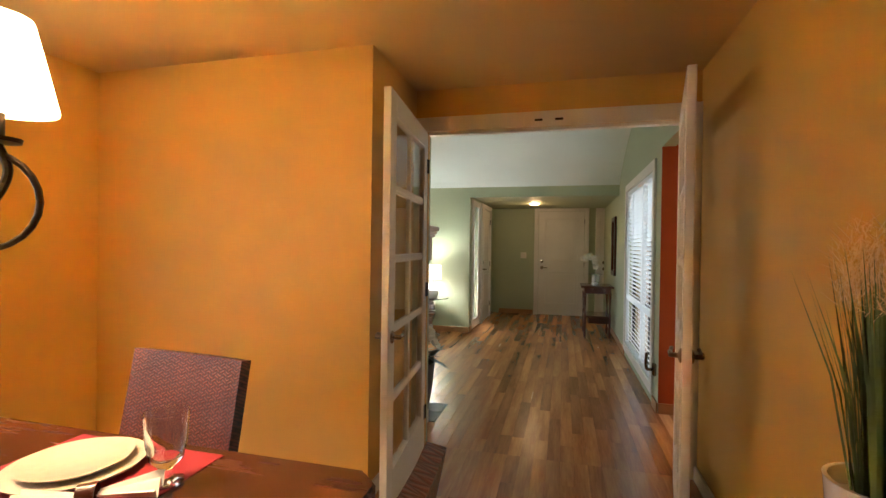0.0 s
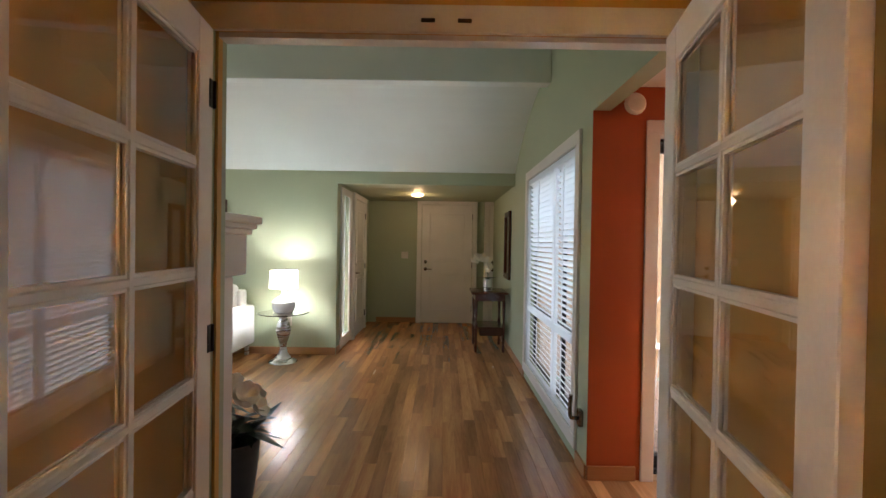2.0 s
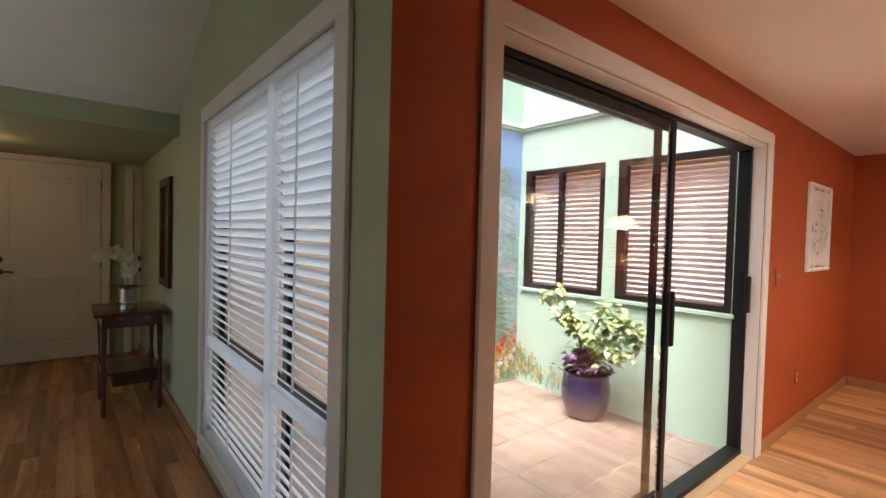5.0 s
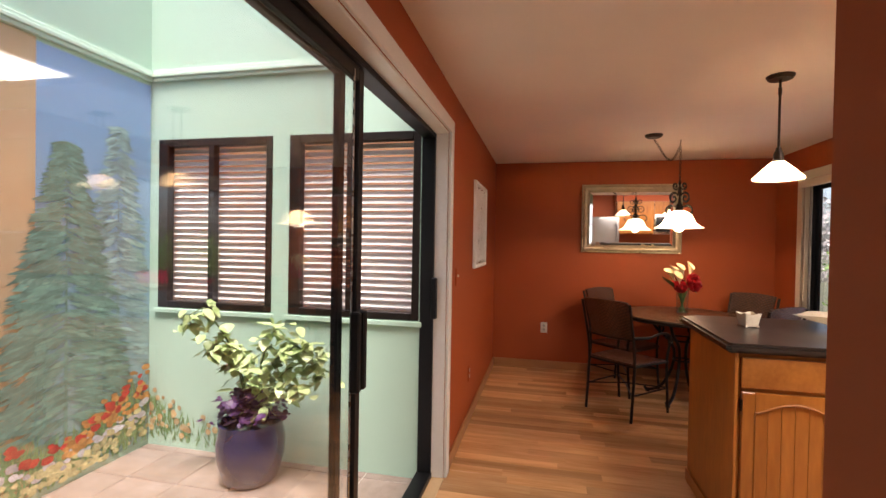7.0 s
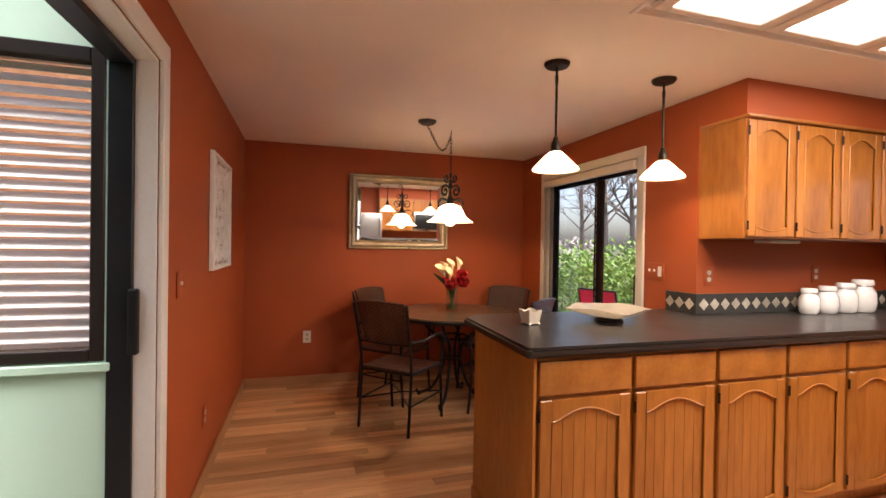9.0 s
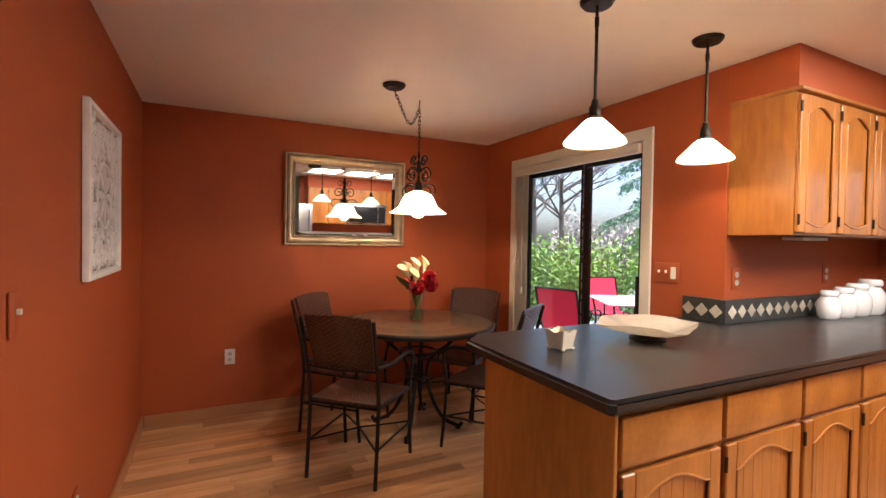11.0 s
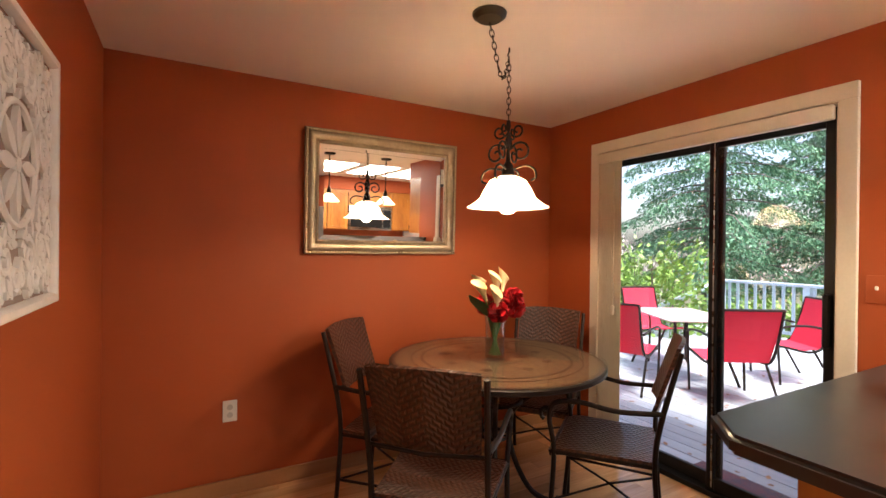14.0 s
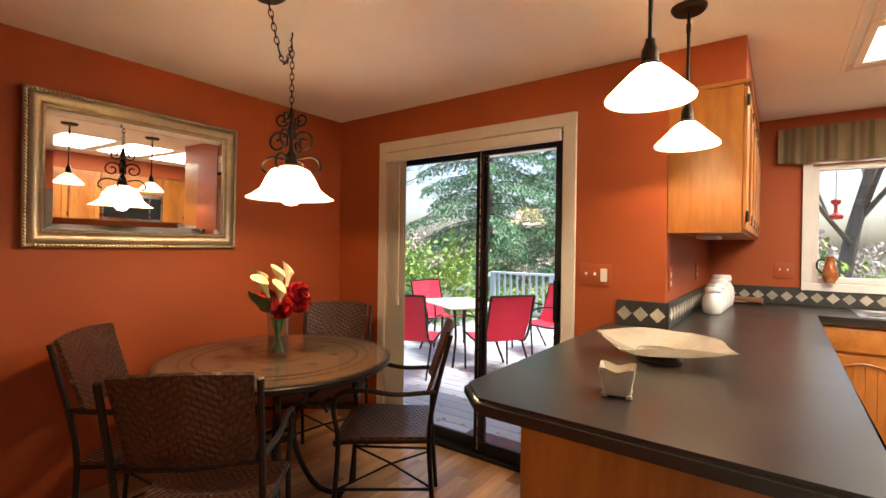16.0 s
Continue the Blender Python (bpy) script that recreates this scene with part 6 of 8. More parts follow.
# ---- breakfast nook ----
def nook_chair(m, label):
    ch = thing("nook_chair", m, label, "chair", "rattan nook chairs")
    w = 0.375
    # woven back, bowed and leaning; faces local +x
    def back(u, v):
        y = (u - 0.5) * (w + 0.03 * v)
        return (-0.205 - 0.10 * v - 0.035 * math.cos((u - 0.5) * 2.6) + 0.03, y, 0.645 + 0.30 * v + 0.012 * math.cos((u - 0.5) * 3.1) * v)
    part("backrest", uv_sheet(None, back, 12, 10, w, 0.305, -0.016), M_rattan, ch)
    def seat(u, v):
        return (-0.20 + 0.44 * u, (v - 0.5) * (0.42 + 0.05 * u), 0.452 - 0.012 * math.sin(math.pi * u) * math.sin(math.pi * v) - 0.03 * max(0, u - 0.85) * 4)
    part("seat", uv_sheet(None, seat, 10, 10, 0.44, 0.45, -0.028), M_rattan, ch)
    for s in (-1, 1):
        y = s * 0.215
        bm = BM(); tube(bm, smooth_path([(-0.235, y, 0), (-0.215, y, 0.25), (-0.205, y, 0.45), (-0.225, y * 1.01, 0.62), (-0.30, y * 1.04, 0.93)]), 0.0115, 8); part("back_post", bm, M_iron, ch)
        bm = BM(); tube(bm, smooth_path([(0.245, y * 1.08, 0), (0.225, y * 1.08, 0.22), (0.215, y * 1.08, 0.44), (0.235, y * 1.12, 0.58), (0.21, y * 1.14, 0.655), (0.10, y * 1.14, 0.675), (-0.05, y * 1.10, 0.655), (-0.235, y * 1.03, 0.665)]), 0.0115, 8); part("arm_leg", bm, M_iron, ch, "iron arm running down into the front leg")
        bm = BM(); tube(bm, [(0.25 + 0.025 * math.cos(a), y * 1.11, 0.60 + 0.028 * math.sin(a)) for a in [radians(200 - i * 27) for i in range(11)]], 0.009, 8); part("scroll", bm, M_iron, ch)
        bm = BM(); tube(bm, [(-0.225, y, 0.21), (0.228, y * 1.08, 0.21)], 0.007, 6); part("side_stretcher", bm, M_iron, ch)
    bm = BM(); tube(bm, [(-0.225, -0.215, 0.205), (0.0, 0, 0.222), (0.228, 0.232, 0.205)], 0.006, 6); tube(bm, [(-0.225, 0.215, 0.212), (0.0, 0, 0.229), (0.228, -0.232, 0.212)], 0.006, 6); part("cross_stretcher", bm, M_iron, ch)
    bm = BM(); tube(bm, [(-0.20, -0.21, 0.43), (0.225, -0.235, 0.43), (0.225, 0.235, 0.43), (-0.20, 0.21, 0.43)], 0.010, 8, True); part("seat_frame", bm, M_iron, ch)
    bm = BM(); tube(bm, [(-0.228, -0.218, 0.645), (-0.250, 0, 0.640), (-0.228, 0.218, 0.645)], 0.008, 6); part("back_rail", bm, M_iron, ch)
    return ch


TC = Vector((4.74, -1.80, 0))
nc = nook_chair(pose(4.33, -1.25, 0, 0, 0, -44), "dark woven rattan armchair with an iron frame at the round table")
copy_thing(nc, pose(4.96, -1.32, 0, 0, 0, -134))
copy_thing(nc, pose(4.28, -2.14, 0, 0, 0, 36))
copy_thing(nc, pose(4.94, -2.27, 0, 0, 0, 125))

rt = thing("round_table", pose(TC.x, TC.y, 0), "round mosaic table with a glass cover on a scrolled iron base", "table")
bm = BM(); lathe(bm, [(0, 0.735), (0.55, 0.735), (0.565, 0.745), (0.565, 0.762), (0.552, 0.768), (0, 0.768)], n=72); part("rim", bm, M_iron, rt)
def mosaic():
    m = mat("stone_mosaic", (0.21, 0.145, 0.08), (0.13, 0.085, 0.045), 0.35, scale=14, fine=70, bump=0.15, dist=0.001)
    nt = m.node_tree
    vo, tc = nt.nodes.new("ShaderNodeTexVoronoi"), nt.nodes.new("ShaderNodeTexCoord")
    vo.inputs["Scale"].default_value = 62
    nt.links.new(tc.outputs["Object"], vo.inputs["Vector"])
    hv, mr = nt.nodes.new("ShaderNodeHueSaturation"), nt.nodes.new("ShaderNodeMapRange")
    sp = nt.nodes.new("ShaderNodeSeparateColor")
    nt.links.new(vo.outputs["Color"], sp.inputs[0])
    mr.inputs["To Min"].default_value, mr.inputs["To Max"].default_value = 0.6, 1.25
    nt.links.new(sp.outputs[0], mr.inputs["Value"])
    bs = nt.nodes["Principled BSDF"]
    nt.links.new(bs.inputs["Base Color"].links[0].from_socket, hv.inputs["Color"])
    nt.links.new(mr.outputs[0], hv.inputs["Value"])
    nt.links.new(hv.outputs[0], bs.inputs["Base Color"])
    return m
M_mos = mosaic()
bm = BM(); lathe(bm, [(0, 0.7685), (0.552, 0.7685), (0.552, 0.771), (0, 0.771)], n=72); part("mosaic_top", bm, M_mos, rt)
M_mos_dark = mat("dark_mosaic", (0.06, 0.034, 0.022), (0.035, 0.02, 0.014), 0.4, scale=60, bump=0.1)
for r0, r1 in ((0.535, 0.552), (0.385, 0.40), (0.445, 0.452), (0.14, 0.146)):
    bm = BM(); lathe(bm, [(r0, 0.7712), (r1, 0.7712), (r1, 0.7722), (r0, 0.7722), (r0, 0.7712)], n=72); part("mosaic_ring", bm, M_mos_dark, rt)
for k in range(8):
    bm = BM()
    a = k * math.pi / 4
    for q in range(5):
        b = q * 2 * math.pi / 5
        lathe(bm, [(0, 0.7712), (0.011, 0.7712), (0.011, 0.7722), (0, 0.7722)], (0.27 * math.cos(a) + 0.017 * math.cos(b), 0.27 * math.sin(a) + 0.017 * math.sin(b), 0), 8)
    part("mosaic_rosette", bm, M_mos_dark, rt)
M_glass_top = glass("table_glass", slant=0.35)
bm = BM(); lathe(bm, [(0, 0.7735), (0.565, 0.7735), (0.567, 0.7765), (0.565, 0.7795), (0, 0.7795)], n=72); part("glass_cover", bm, M_glass_top, rt, "clear glass cover")
for k in range(4):
    a = radians(45 + 90 * k + 10)
    d = Vector((math.cos(a), math.sin(a), 0))
    bm = BM()
    tube(bm, smooth_path([d * 0.30 + Vector((0, 0, 0.73)), d * 0.24 + Vector((0, 0, 0.62)), d * 0.10 + Vector((0, 0, 0.50)), d * 0.075 + Vector((0, 0, 0.36)), d * 0.12 + Vector((0, 0, 0.20)), d * 0.20 + Vector((0, 0, 0.07)), d * 0.31 + Vector((0, 0, 0.02)), d * 0.34 + Vector((0, 0, 0.045))]), 0.014, 8)
    part("leg", bm, M_iron, rt)
    bm = BM(); lathe(bm, [(0, 0), (0.02, 0), (0.02, 0.012), (0, 0.014)], d * 0.31, 12); part("foot_pad", bm, M_iron, rt)
for z, r in ((0.36, 0.075), (0.55, 0.14), (0.73, 0.32)):
    bm = BM(); tube(bm, [(r * math.cos(a), r * math.sin(a), z) for a in [i * 2 * math.pi / 32 for i in range(32)]], 0.009, 8, True); part("base_ring", bm, M_iron, rt)

fv = thing("flower_vase", pose(TC.x - 0.02, TC.y + 0.02, 0.7798), "calla lilies and red flowers in a clear glass vase", "vase")
bm = BM(); lathe(bm, [(0, 0), (0.048, 0), (0.051, 0.006), (0.050, 0.10), (0.052, 0.18), (0.057, 0.225), (0.054, 0.225), (0.048, 0.18), (0.046, 0.10), (0.046, 0.012), (0, 0.010)], n=28); part("glass", bm, glass("vase_glass", (0.93, 0.96, 0.94)), fv)
rng = random.Random(14)
bm = BM()
for k in range(16):
    a = k * 2.4
    tube(bm, smooth_path([(0.03 * math.cos(a + 2.6), 0.03 * math.sin(a + 2.6), 0.014), (0.022 * math.cos(a), 0.022 * math.sin(a), 0.15), (0.05 * math.cos(a), 0.05 * math.sin(a), 0.30)], 4), 0.0036, 6)
part("stem", bm, M_leaf, fv, fix=False)
def calla(c, d, L):
    """A trumpet-shaped lily that opens along d."""
    c, d = Vector(c), Vector(d).normalized()
    u = d.orthogonal().normalized(); v = d.cross(u)
    bm = BM()
    def f(a, t):
        th = 2 * math.pi * a
        r = 0.008 + 0.027 * t ** 1.8 * (1 + 0.45 * math.cos(th))
        z = L * t + 0.030 * t ** 3 * math.cos(th)
        return c + d * z + u * (r * math.cos(th)) + v * (r * math.sin(th))
    grid(bm, f, 18, 8, True)
    return bm
for c, d in (((-0.02, 0.07, 0.30), (-0.15, 0.45, 0.9)), ((-0.03, 0.01, 0.33), (-0.1, 0.08, 1)), ((0.02, -0.06, 0.34), (0.0, -0.22, 1)), ((-0.07, 0.04, 0.26), (-0.3, 0.12, 0.9)), ((0.05, 0.03, 0.32), (0.3, 0.1, 0.95))):
    part("calla_lily", calla(c, d, 0.10), mat("cream_lily", (0.80, 0.70, 0.46), (0.74, 0.58, 0.32), 0.45, bump=0), fv, "cream calla lily", fix=False)
for c in ((-0.07, -0.065, 0.315), (-0.06, -0.085, 0.265), (-0.075, 0.035, 0.25), (0.0, -0.10, 0.27), (0.06, 0.02, 0.27)):
    bm = BM()
    for k in range(34):
        n = Vector((rng.gauss(0, 1), rng.gauss(0, 1), rng.gauss(0, 1))).normalized()
        petal_disc(bm, Vector(c) + n * 0.016, n, 0.044, 3, 0.5, 1.2)
    part("red_flower", bm, M_red_petal, fv, "red ruffled flower", fix=False)
for b0, t0, wd in (((0, 0.05, 0.22), (-0.04, 0.19, 0.36), 0.11), ((-0.02, -0.02, 0.24), (-0.09, -0.10, 0.22), 0.06), ((0.03, 0, 0.26), (0.16, 0.08, 0.33), 0.05)):
    bm = BM()
    leaf_blade(bm, b0, t0, wd, 0.02, 7)
    part("leaf", bm, M_leaf, fv, fix=False)


def scroll(p0, turns, r0, r1, axis_u, axis_v, a0=0.0, n=26):
    return [Vector(p0) + Vector(axis_u) * (math.cos(a0 + turns * 2 * math.pi * i / n) * (r0 + (r1 - r0) * i / n)) + Vector(axis_v) * (math.sin(a0 + turns * 2 * math.pi * i / n) * (r0 + (r1 - r0) * i / n)) for i in range(n + 1)]


HX, HY = 4.484, -1.675
sl = thing("swag_lamp", pose(HX, HY, 0), "iron scroll swag lamp with a lit frosted glass shade", "pendant lamp")
bm = BM(); lathe(bm, [(0, C - 0.028), (0.05, C - 0.026), (0.068, C - 0.012), (0.07, C - 0.001), (0, C - 0.0005)], (4.273 - HX, -1.414 - HY, 0), 28); part("canopy", bm, M_iron, sl)
bm = BM(); tube(bm, [(0, 0, C - 0.001), (0, 0, C - 0.02), (0.012, 0, C - 0.035), (0, 0, C - 0.045)], 0.004, 6); part("hook", bm, M_iron, sl)
def chain(path, pitch=0.026):
    out, acc = [], 0.0
    pts = [Vector(p) for p in path]
    prev, k = pts[0], 0
    bm = BM()
    for a, b in zip(pts, pts[1:]):
        seg = (b - a).length
        t = pitch - acc
        while t <= seg:
            c = a + (b - a) * (t / seg)
            d = (b - a).normalized()
            u = d.orthogonal().normalized()
            u = u if k % 2 else d.cross(u)
            tube(bm, [c + d * (0.018 * math.cos(q)) + u * (0.009 * math.sin(q)) for q in [i * math.pi / 5 for i in range(10)]], 0.0022, 5, True)
            k += 1
            t += pitch
        acc = seg - (t - pitch)
    return bm
swag = [(4.273 - HX, -1.414 - HY, C - 0.028)] + [((4.273 - HX) * (1 - t), (-1.414 - HY) * (1 - t), C - 0.04 - 0.24 * math.sin(math.pi * t ** 1.35) * 0.62) for t in [i / 14 for i in range(1, 14)]] + [(0, 0, C - 0.045)]
part("swag_chain", chain(swag), M_iron, sl)
part("drop_chain", chain([(0, 0, C - 0.045), (0, 0, 1.955)]), M_iron, sl)
bm = BM(); lathe(bm, [(0, 1.96), (0.008, 1.955), (0.012, 1.93), (0.006, 1.90), (0.016, 1.86), (0.007, 1.82), (0.012, 1.76), (0.024, 1.745), (0.028, 1.72), (0.032, 1.70), (0.045, 1.692), (0, 1.692)], n=16); part("stem", bm, M_iron, sl)
for k in range(4):
    a = k * math.pi / 2 + 0.5
    u, v = (math.cos(a), math.sin(a), 0), (0, 0, 1)
    U = Vector(u)
    bm = BM()
    tube(bm, scroll(U * 0.045 + Vector((0, 0, 1.905)), 1.2, 0.034, 0.008, u, v, 3.6), 0.005, 6)
    tube(bm, scroll(U * 0.062 + Vector((0, 0, 1.80)), -1.3, 0.052, 0.010, u, v, 2.6), 0.0055, 6)
    tube(bm, smooth_path([U * 0.012 + Vector((0, 0, 1.86)), U * 0.02 + Vector((0, 0, 1.82)), U * 0.018 + Vector((0, 0, 1.83))]), 0.005, 6)
    tube(bm, smooth_path([U * 0.03 + Vector((0, 0, 1.725)), U * 0.09 + Vector((0, 0, 1.735)), U * 0.13 + Vector((0, 0, 1.715)), U * 0.138 + Vector((0, 0, 1.68)), U * 0.115 + Vector((0, 0, 1.665))]), 0.0055, 6)
    part("scroll_arm", bm, M_iron, sl)
bm = BM(); lathe(bm, [(0.045, 1.69), (0.085, 1.672), (0.108, 1.635), (0.131, 1.588), (0.174, 1.556), (0.190, 1.549), (0.191, 1.545)], n=44); part("shade", bm, M_shade_glow, sl, "lit frosted glass bell shade")
bm = BM(); lathe(bm, [(0, 1.514), (0.026, 1.519), (0.042, 1.538), (0.044, 1.575), (0.02, 1.62), (0, 1.625)], n=20); part("bulb", bm, M_bulb, sl)


def pendant(x, y):
    p = thing("counter_pendant", pose(x, y, 0), "bronze rod pendant with a lit white glass cone shade", "pendant lamp", "counter pendants")
    bm = BM(); lathe(bm, [(0, C - 0.022), (0.055, C - 0.020), (0.064, C - 0.010), (0.066, C - 0.001), (0, C - 0.0005)], n=28); part("canopy", bm, M_bronze, p)
    bm = BM(); tube(bm, [(0, 0, C - 0.02), (0, 0, 1.89)], 0.0065, 8); lathe(bm, [(0, 2.24), (0.009, 2.235), (0.009, 2.20), (0, 2.195)], n=12); part("rod", bm, M_bronze, p)
    bm = BM(); lathe(bm, [(0, 1.925), (0.012, 1.92), (0.016, 1.90), (0.022, 1.89), (0.024, 1.855), (0.031, 1.85), (0.031, 1.84), (0, 1.84)], n=18); part("socket", bm, M_bronze, p)
    bm = BM(); lathe(bm, [(0.030, 1.845), (0.052, 1.826), (0.114, 1.763), (0.118, 1.755), (0.116, 1.750)], n=40); part("shade", bm, M_cone_glow, p, "lit white glass cone shade")
    bm = BM(); lathe(bm, [(0, 1.772), (0.02, 1.776), (0.026, 1.792), (0.018, 1.82), (0, 1.83)], n=16); part("bulb", bm, M_bulb, p)
    return p


pendant(2.985, -1.76)
pendant(2.99, -2.44)

# mirror with a beaded gilt frame
mi = thing("framed_mirror", pose(5.466, -1.453, 1.677, 1.3, 0, -90), "wide mirror in a champagne gilt frame on the terracotta wall", "mirror")
w, h, fw = 1.01, 0.735, 0.085
bm = BM()
def molding(bm, w, h, prof):
    """A mitred frame swept from a profile of (inset, depth)."""
    rows = []
    for ins, dep in prof:
        rows.append([bm.verts.new((sx * (w / 2 - ins), -dep, sz * (h / 2 - ins))) for sx, sz in ((-1, -1), (1, -1), (1, 1), (-1, 1))])
    for a, b in zip(rows, rows[1:]):
        for i in range(4):
            bm.faces.new((a[i], a[(i + 1) % 4], b[(i + 1) % 4], b[i]))
molding(bm, w, h, [(0, 0.002), (0, 0.030), (0.006, 0.034), (0.016, 0.030), (0.020, 0.036), (0.040, 0.040), (0.058, 0.030), (0.066, 0.022), (0.074, 0.026), (0.082, 0.022), (0.085, 0.010)])
part("frame", bm, M_gilt, mi, smooth=50)
bm = BM(); bx(bm, -w / 2 + fw, w / 2 - fw, -0.012, -0.004, -h / 2 + fw, h / 2 - fw); part("glass", bm, M_mirror, mi, smooth=0)
bm = BM()
molding(bm, w - 2 * fw, h - 2 * fw, [(0.0, 0.0125), (0.028, 0.0150)])
part("bevel", bm, M_mirror, mi, smooth=0)
bead = BM()
n1, n2 = 62, 45
for k in range(n1):
    for s in (-1, 1):
        lathe(bead, [(0, -0.006), (0.0055, -0.003), (0.0055, 0.003), (0, 0.006)], (-w / 2 + 0.011 + (w - 0.022) * k / (n1 - 1), -0.036, s * (h / 2 - 0.011)), 6)
for k in range(1, n2 - 1):
    for s in (-1, 1):
        lathe(bead, [(0, -0.006), (0.0055, -0.003), (0.0055, 0.003), (0, 0.006)], (s * (w / 2 - 0.011), -0.036, -h / 2 + 0.011 + (h - 0.022) * k / (n2 - 1)), 6)
b = part("beading", bead, mat("gilt_bead", (0.55, 0.44, 0.25), None, 0.3, 0.9), mi, "row of gilt beads")
b["kind"] = "stuff"

# carved white fretwork panel
ar = thing("carved_panel", pose(4.14, -0.003, 1.535), "white carved fretwork wall panel with a rosette", "wall decoration")
w, h = 0.67, 0.70
M_carved = mat("chalky_white_carving", (0.84, 0.83, 0.81), (0.76, 0.75, 0.72), 0.7, scale=12, fine=80, bump=0.25, dist=0.002)
bm = BM()
molding(bm, w, h, [(0, 0.001), (0, 0.022), (0.004, 0.026), (0.022, 0.026), (0.028, 0.018), (0.030, 0.006)])
part("frame", bm, M_carved, ar, smooth=50)
bm = BM(); bx(bm, -w / 2 + 0.03, w / 2 - 0.03, -0.004, -0.001, -h / 2 + 0.03, h / 2 - 0.03); part("backing", bm, mat("grey_backing", (0.36, 0.27, 0.23), None, 0.8), ar, smooth=0)
def leaf2d(bm, x, z, a, L, wd, dep=0.016):
    pts = []
    for i in range(9):
        t = i / 8
        pts.append((L * t, wd / 2 * math.sin(math.pi * t) ** 0.8))
    for i in range(7, 0, -1):
        t = i / 8
        pts.append((L * t, -wd / 2 * math.sin(math.pi * t) ** 0.8))
    ca, sa = math.cos(a), math.sin(a)
    prism(bm, [(x + p * ca - q * sa, z + p * sa + q * ca) for p, q in pts], 0.003, dep, pose(0, 0, 0, 90, 0, 0))
iw, ih = w - 0.05, h - 0.05
for k in range(8):
    bm = BM()
    leaf2d(bm, 0.018 * math.cos(k * math.pi / 4), 0.018 * math.sin(k * math.pi / 4), k * math.pi / 4, 0.118, 0.036)
    part("petal", bm, M_carved, ar)
bm = BM()
lathe_c = BM(); lathe(lathe_c, [(0, 0.018), (0.018, 0.016), (0.022, 0.003), (0, 0.003)], n=18); bmesh.ops.transform(lathe_c, matrix=pose(0, 0, 0, 90, 0, 0), verts=lathe_c.verts); merge(bm, lathe_c)
part("boss", bm, M_carved, ar)
bm = BM()
for r in (0.142,):
    tube(bm, [(r * math.cos(a), -0.010, r * math.sin(a)) for a in [i * 2 * math.pi / 40 for i in range(40)]], 0.009, 6, True)
part("ring", bm, M_carved, ar)
rng = random.Random(4)
bm = BM()
for sx in (-1, 1):
    for sz in (-1, 1):
        for k, (x, z, r0, t, a0) in enumerate(((0.20, 0.20, 0.065, 1.4, 0.4), (0.205, 0.075, 0.045, -1.3, 2.0), (0.085, 0.215, 0.05, 1.3, 4.0), (0.245, 0.265, 0.028, 1.2, 1.0), (0.02, 0.265, 0.03, 1.2, 1.6), (0.13, 0.275, 0.028, -1.2, 0.5), (0.255, 0.14, 0.024, 1.2, 2.6), (0.255, 0.015, 0.028, 1.2, 0.0))):
            sc = [(sx * p.x, -0.010, sz * p.z) for p in scroll((x, 0, z), t, r0, 0.012, (1, 0, 0), (0, 0, 1), a0, 22)]
            tube(bm, sc, 0.0085, 6)
        for k in range(120):
            x, z = rng.uniform(0.01, iw / 2 - 0.02), rng.uniform(0.01, ih / 2 - 0.02)
            if math.hypot(x, z) < 0.165:
                continue
            a, L = rng.uniform(0, 6.28), rng.uniform(0.03, 0.055)
            ex, ez = x + L * math.cos(a), z + L * math.sin(a)
            if not (0 < ex < iw / 2 and 0 < ez < ih / 2):
                a += math.pi
            leaf2d(bm, sx * x, sz * z, math.atan2(sz * math.sin(a), sx * math.cos(a)), L, L * 0.46, 0.013 + 0.004 * rng.random())
o = part("scrollwork", bm, M_carved, ar, "interlaced leaves and scrolls")
o["kind"] = "stuff"

# ---- dining room things ----
M_tablecloth = mat("red_placemat", (0.30, 0.012, 0.02), (0.22, 0.008, 0.014), 0.85, fine=300, bump=0.3)
dt = thing("dining_table", pose(0, 0, 0), "dark mahogany dining table set for a meal", "table")
bm = BM()
poly = [(-1.20 - 0.06, -2.93), (-1.20, -2.99), (-1.20, -4.0), (-1.26, -4.06), (-3.0, -4.06), (-3.06, -4.0), (-3.06, -2.99), (-3.0, -2.93)]
t = BM(); prism(t, poly, 0.715, 0.75); bmesh.ops.bevel(t, geom=t.edges[:], offset=0.008, segments=2, affect="EDGES"); merge(bm, t)
part("tabletop", bm, M_dark_wood, dt)
bm = BM(); rbx(bm, -2.95, -1.31, -3.94, -3.05, 0.63, 0.714, 0.004, 1); part("apron", bm, M_dark_wood, dt)
for x in (-1.36, -2.90):
    for y in (-3.10, -3.89):
        bm = BM(); lathe(bm, [(0, 0), (0.022, 0), (0.028, 0.10), (0.036, 0.45), (0.045, 0.55), (0.045, 0.63), (0, 0.63)], (x, y, 0), 14); part("leg", bm, M_dark_wood, dt)


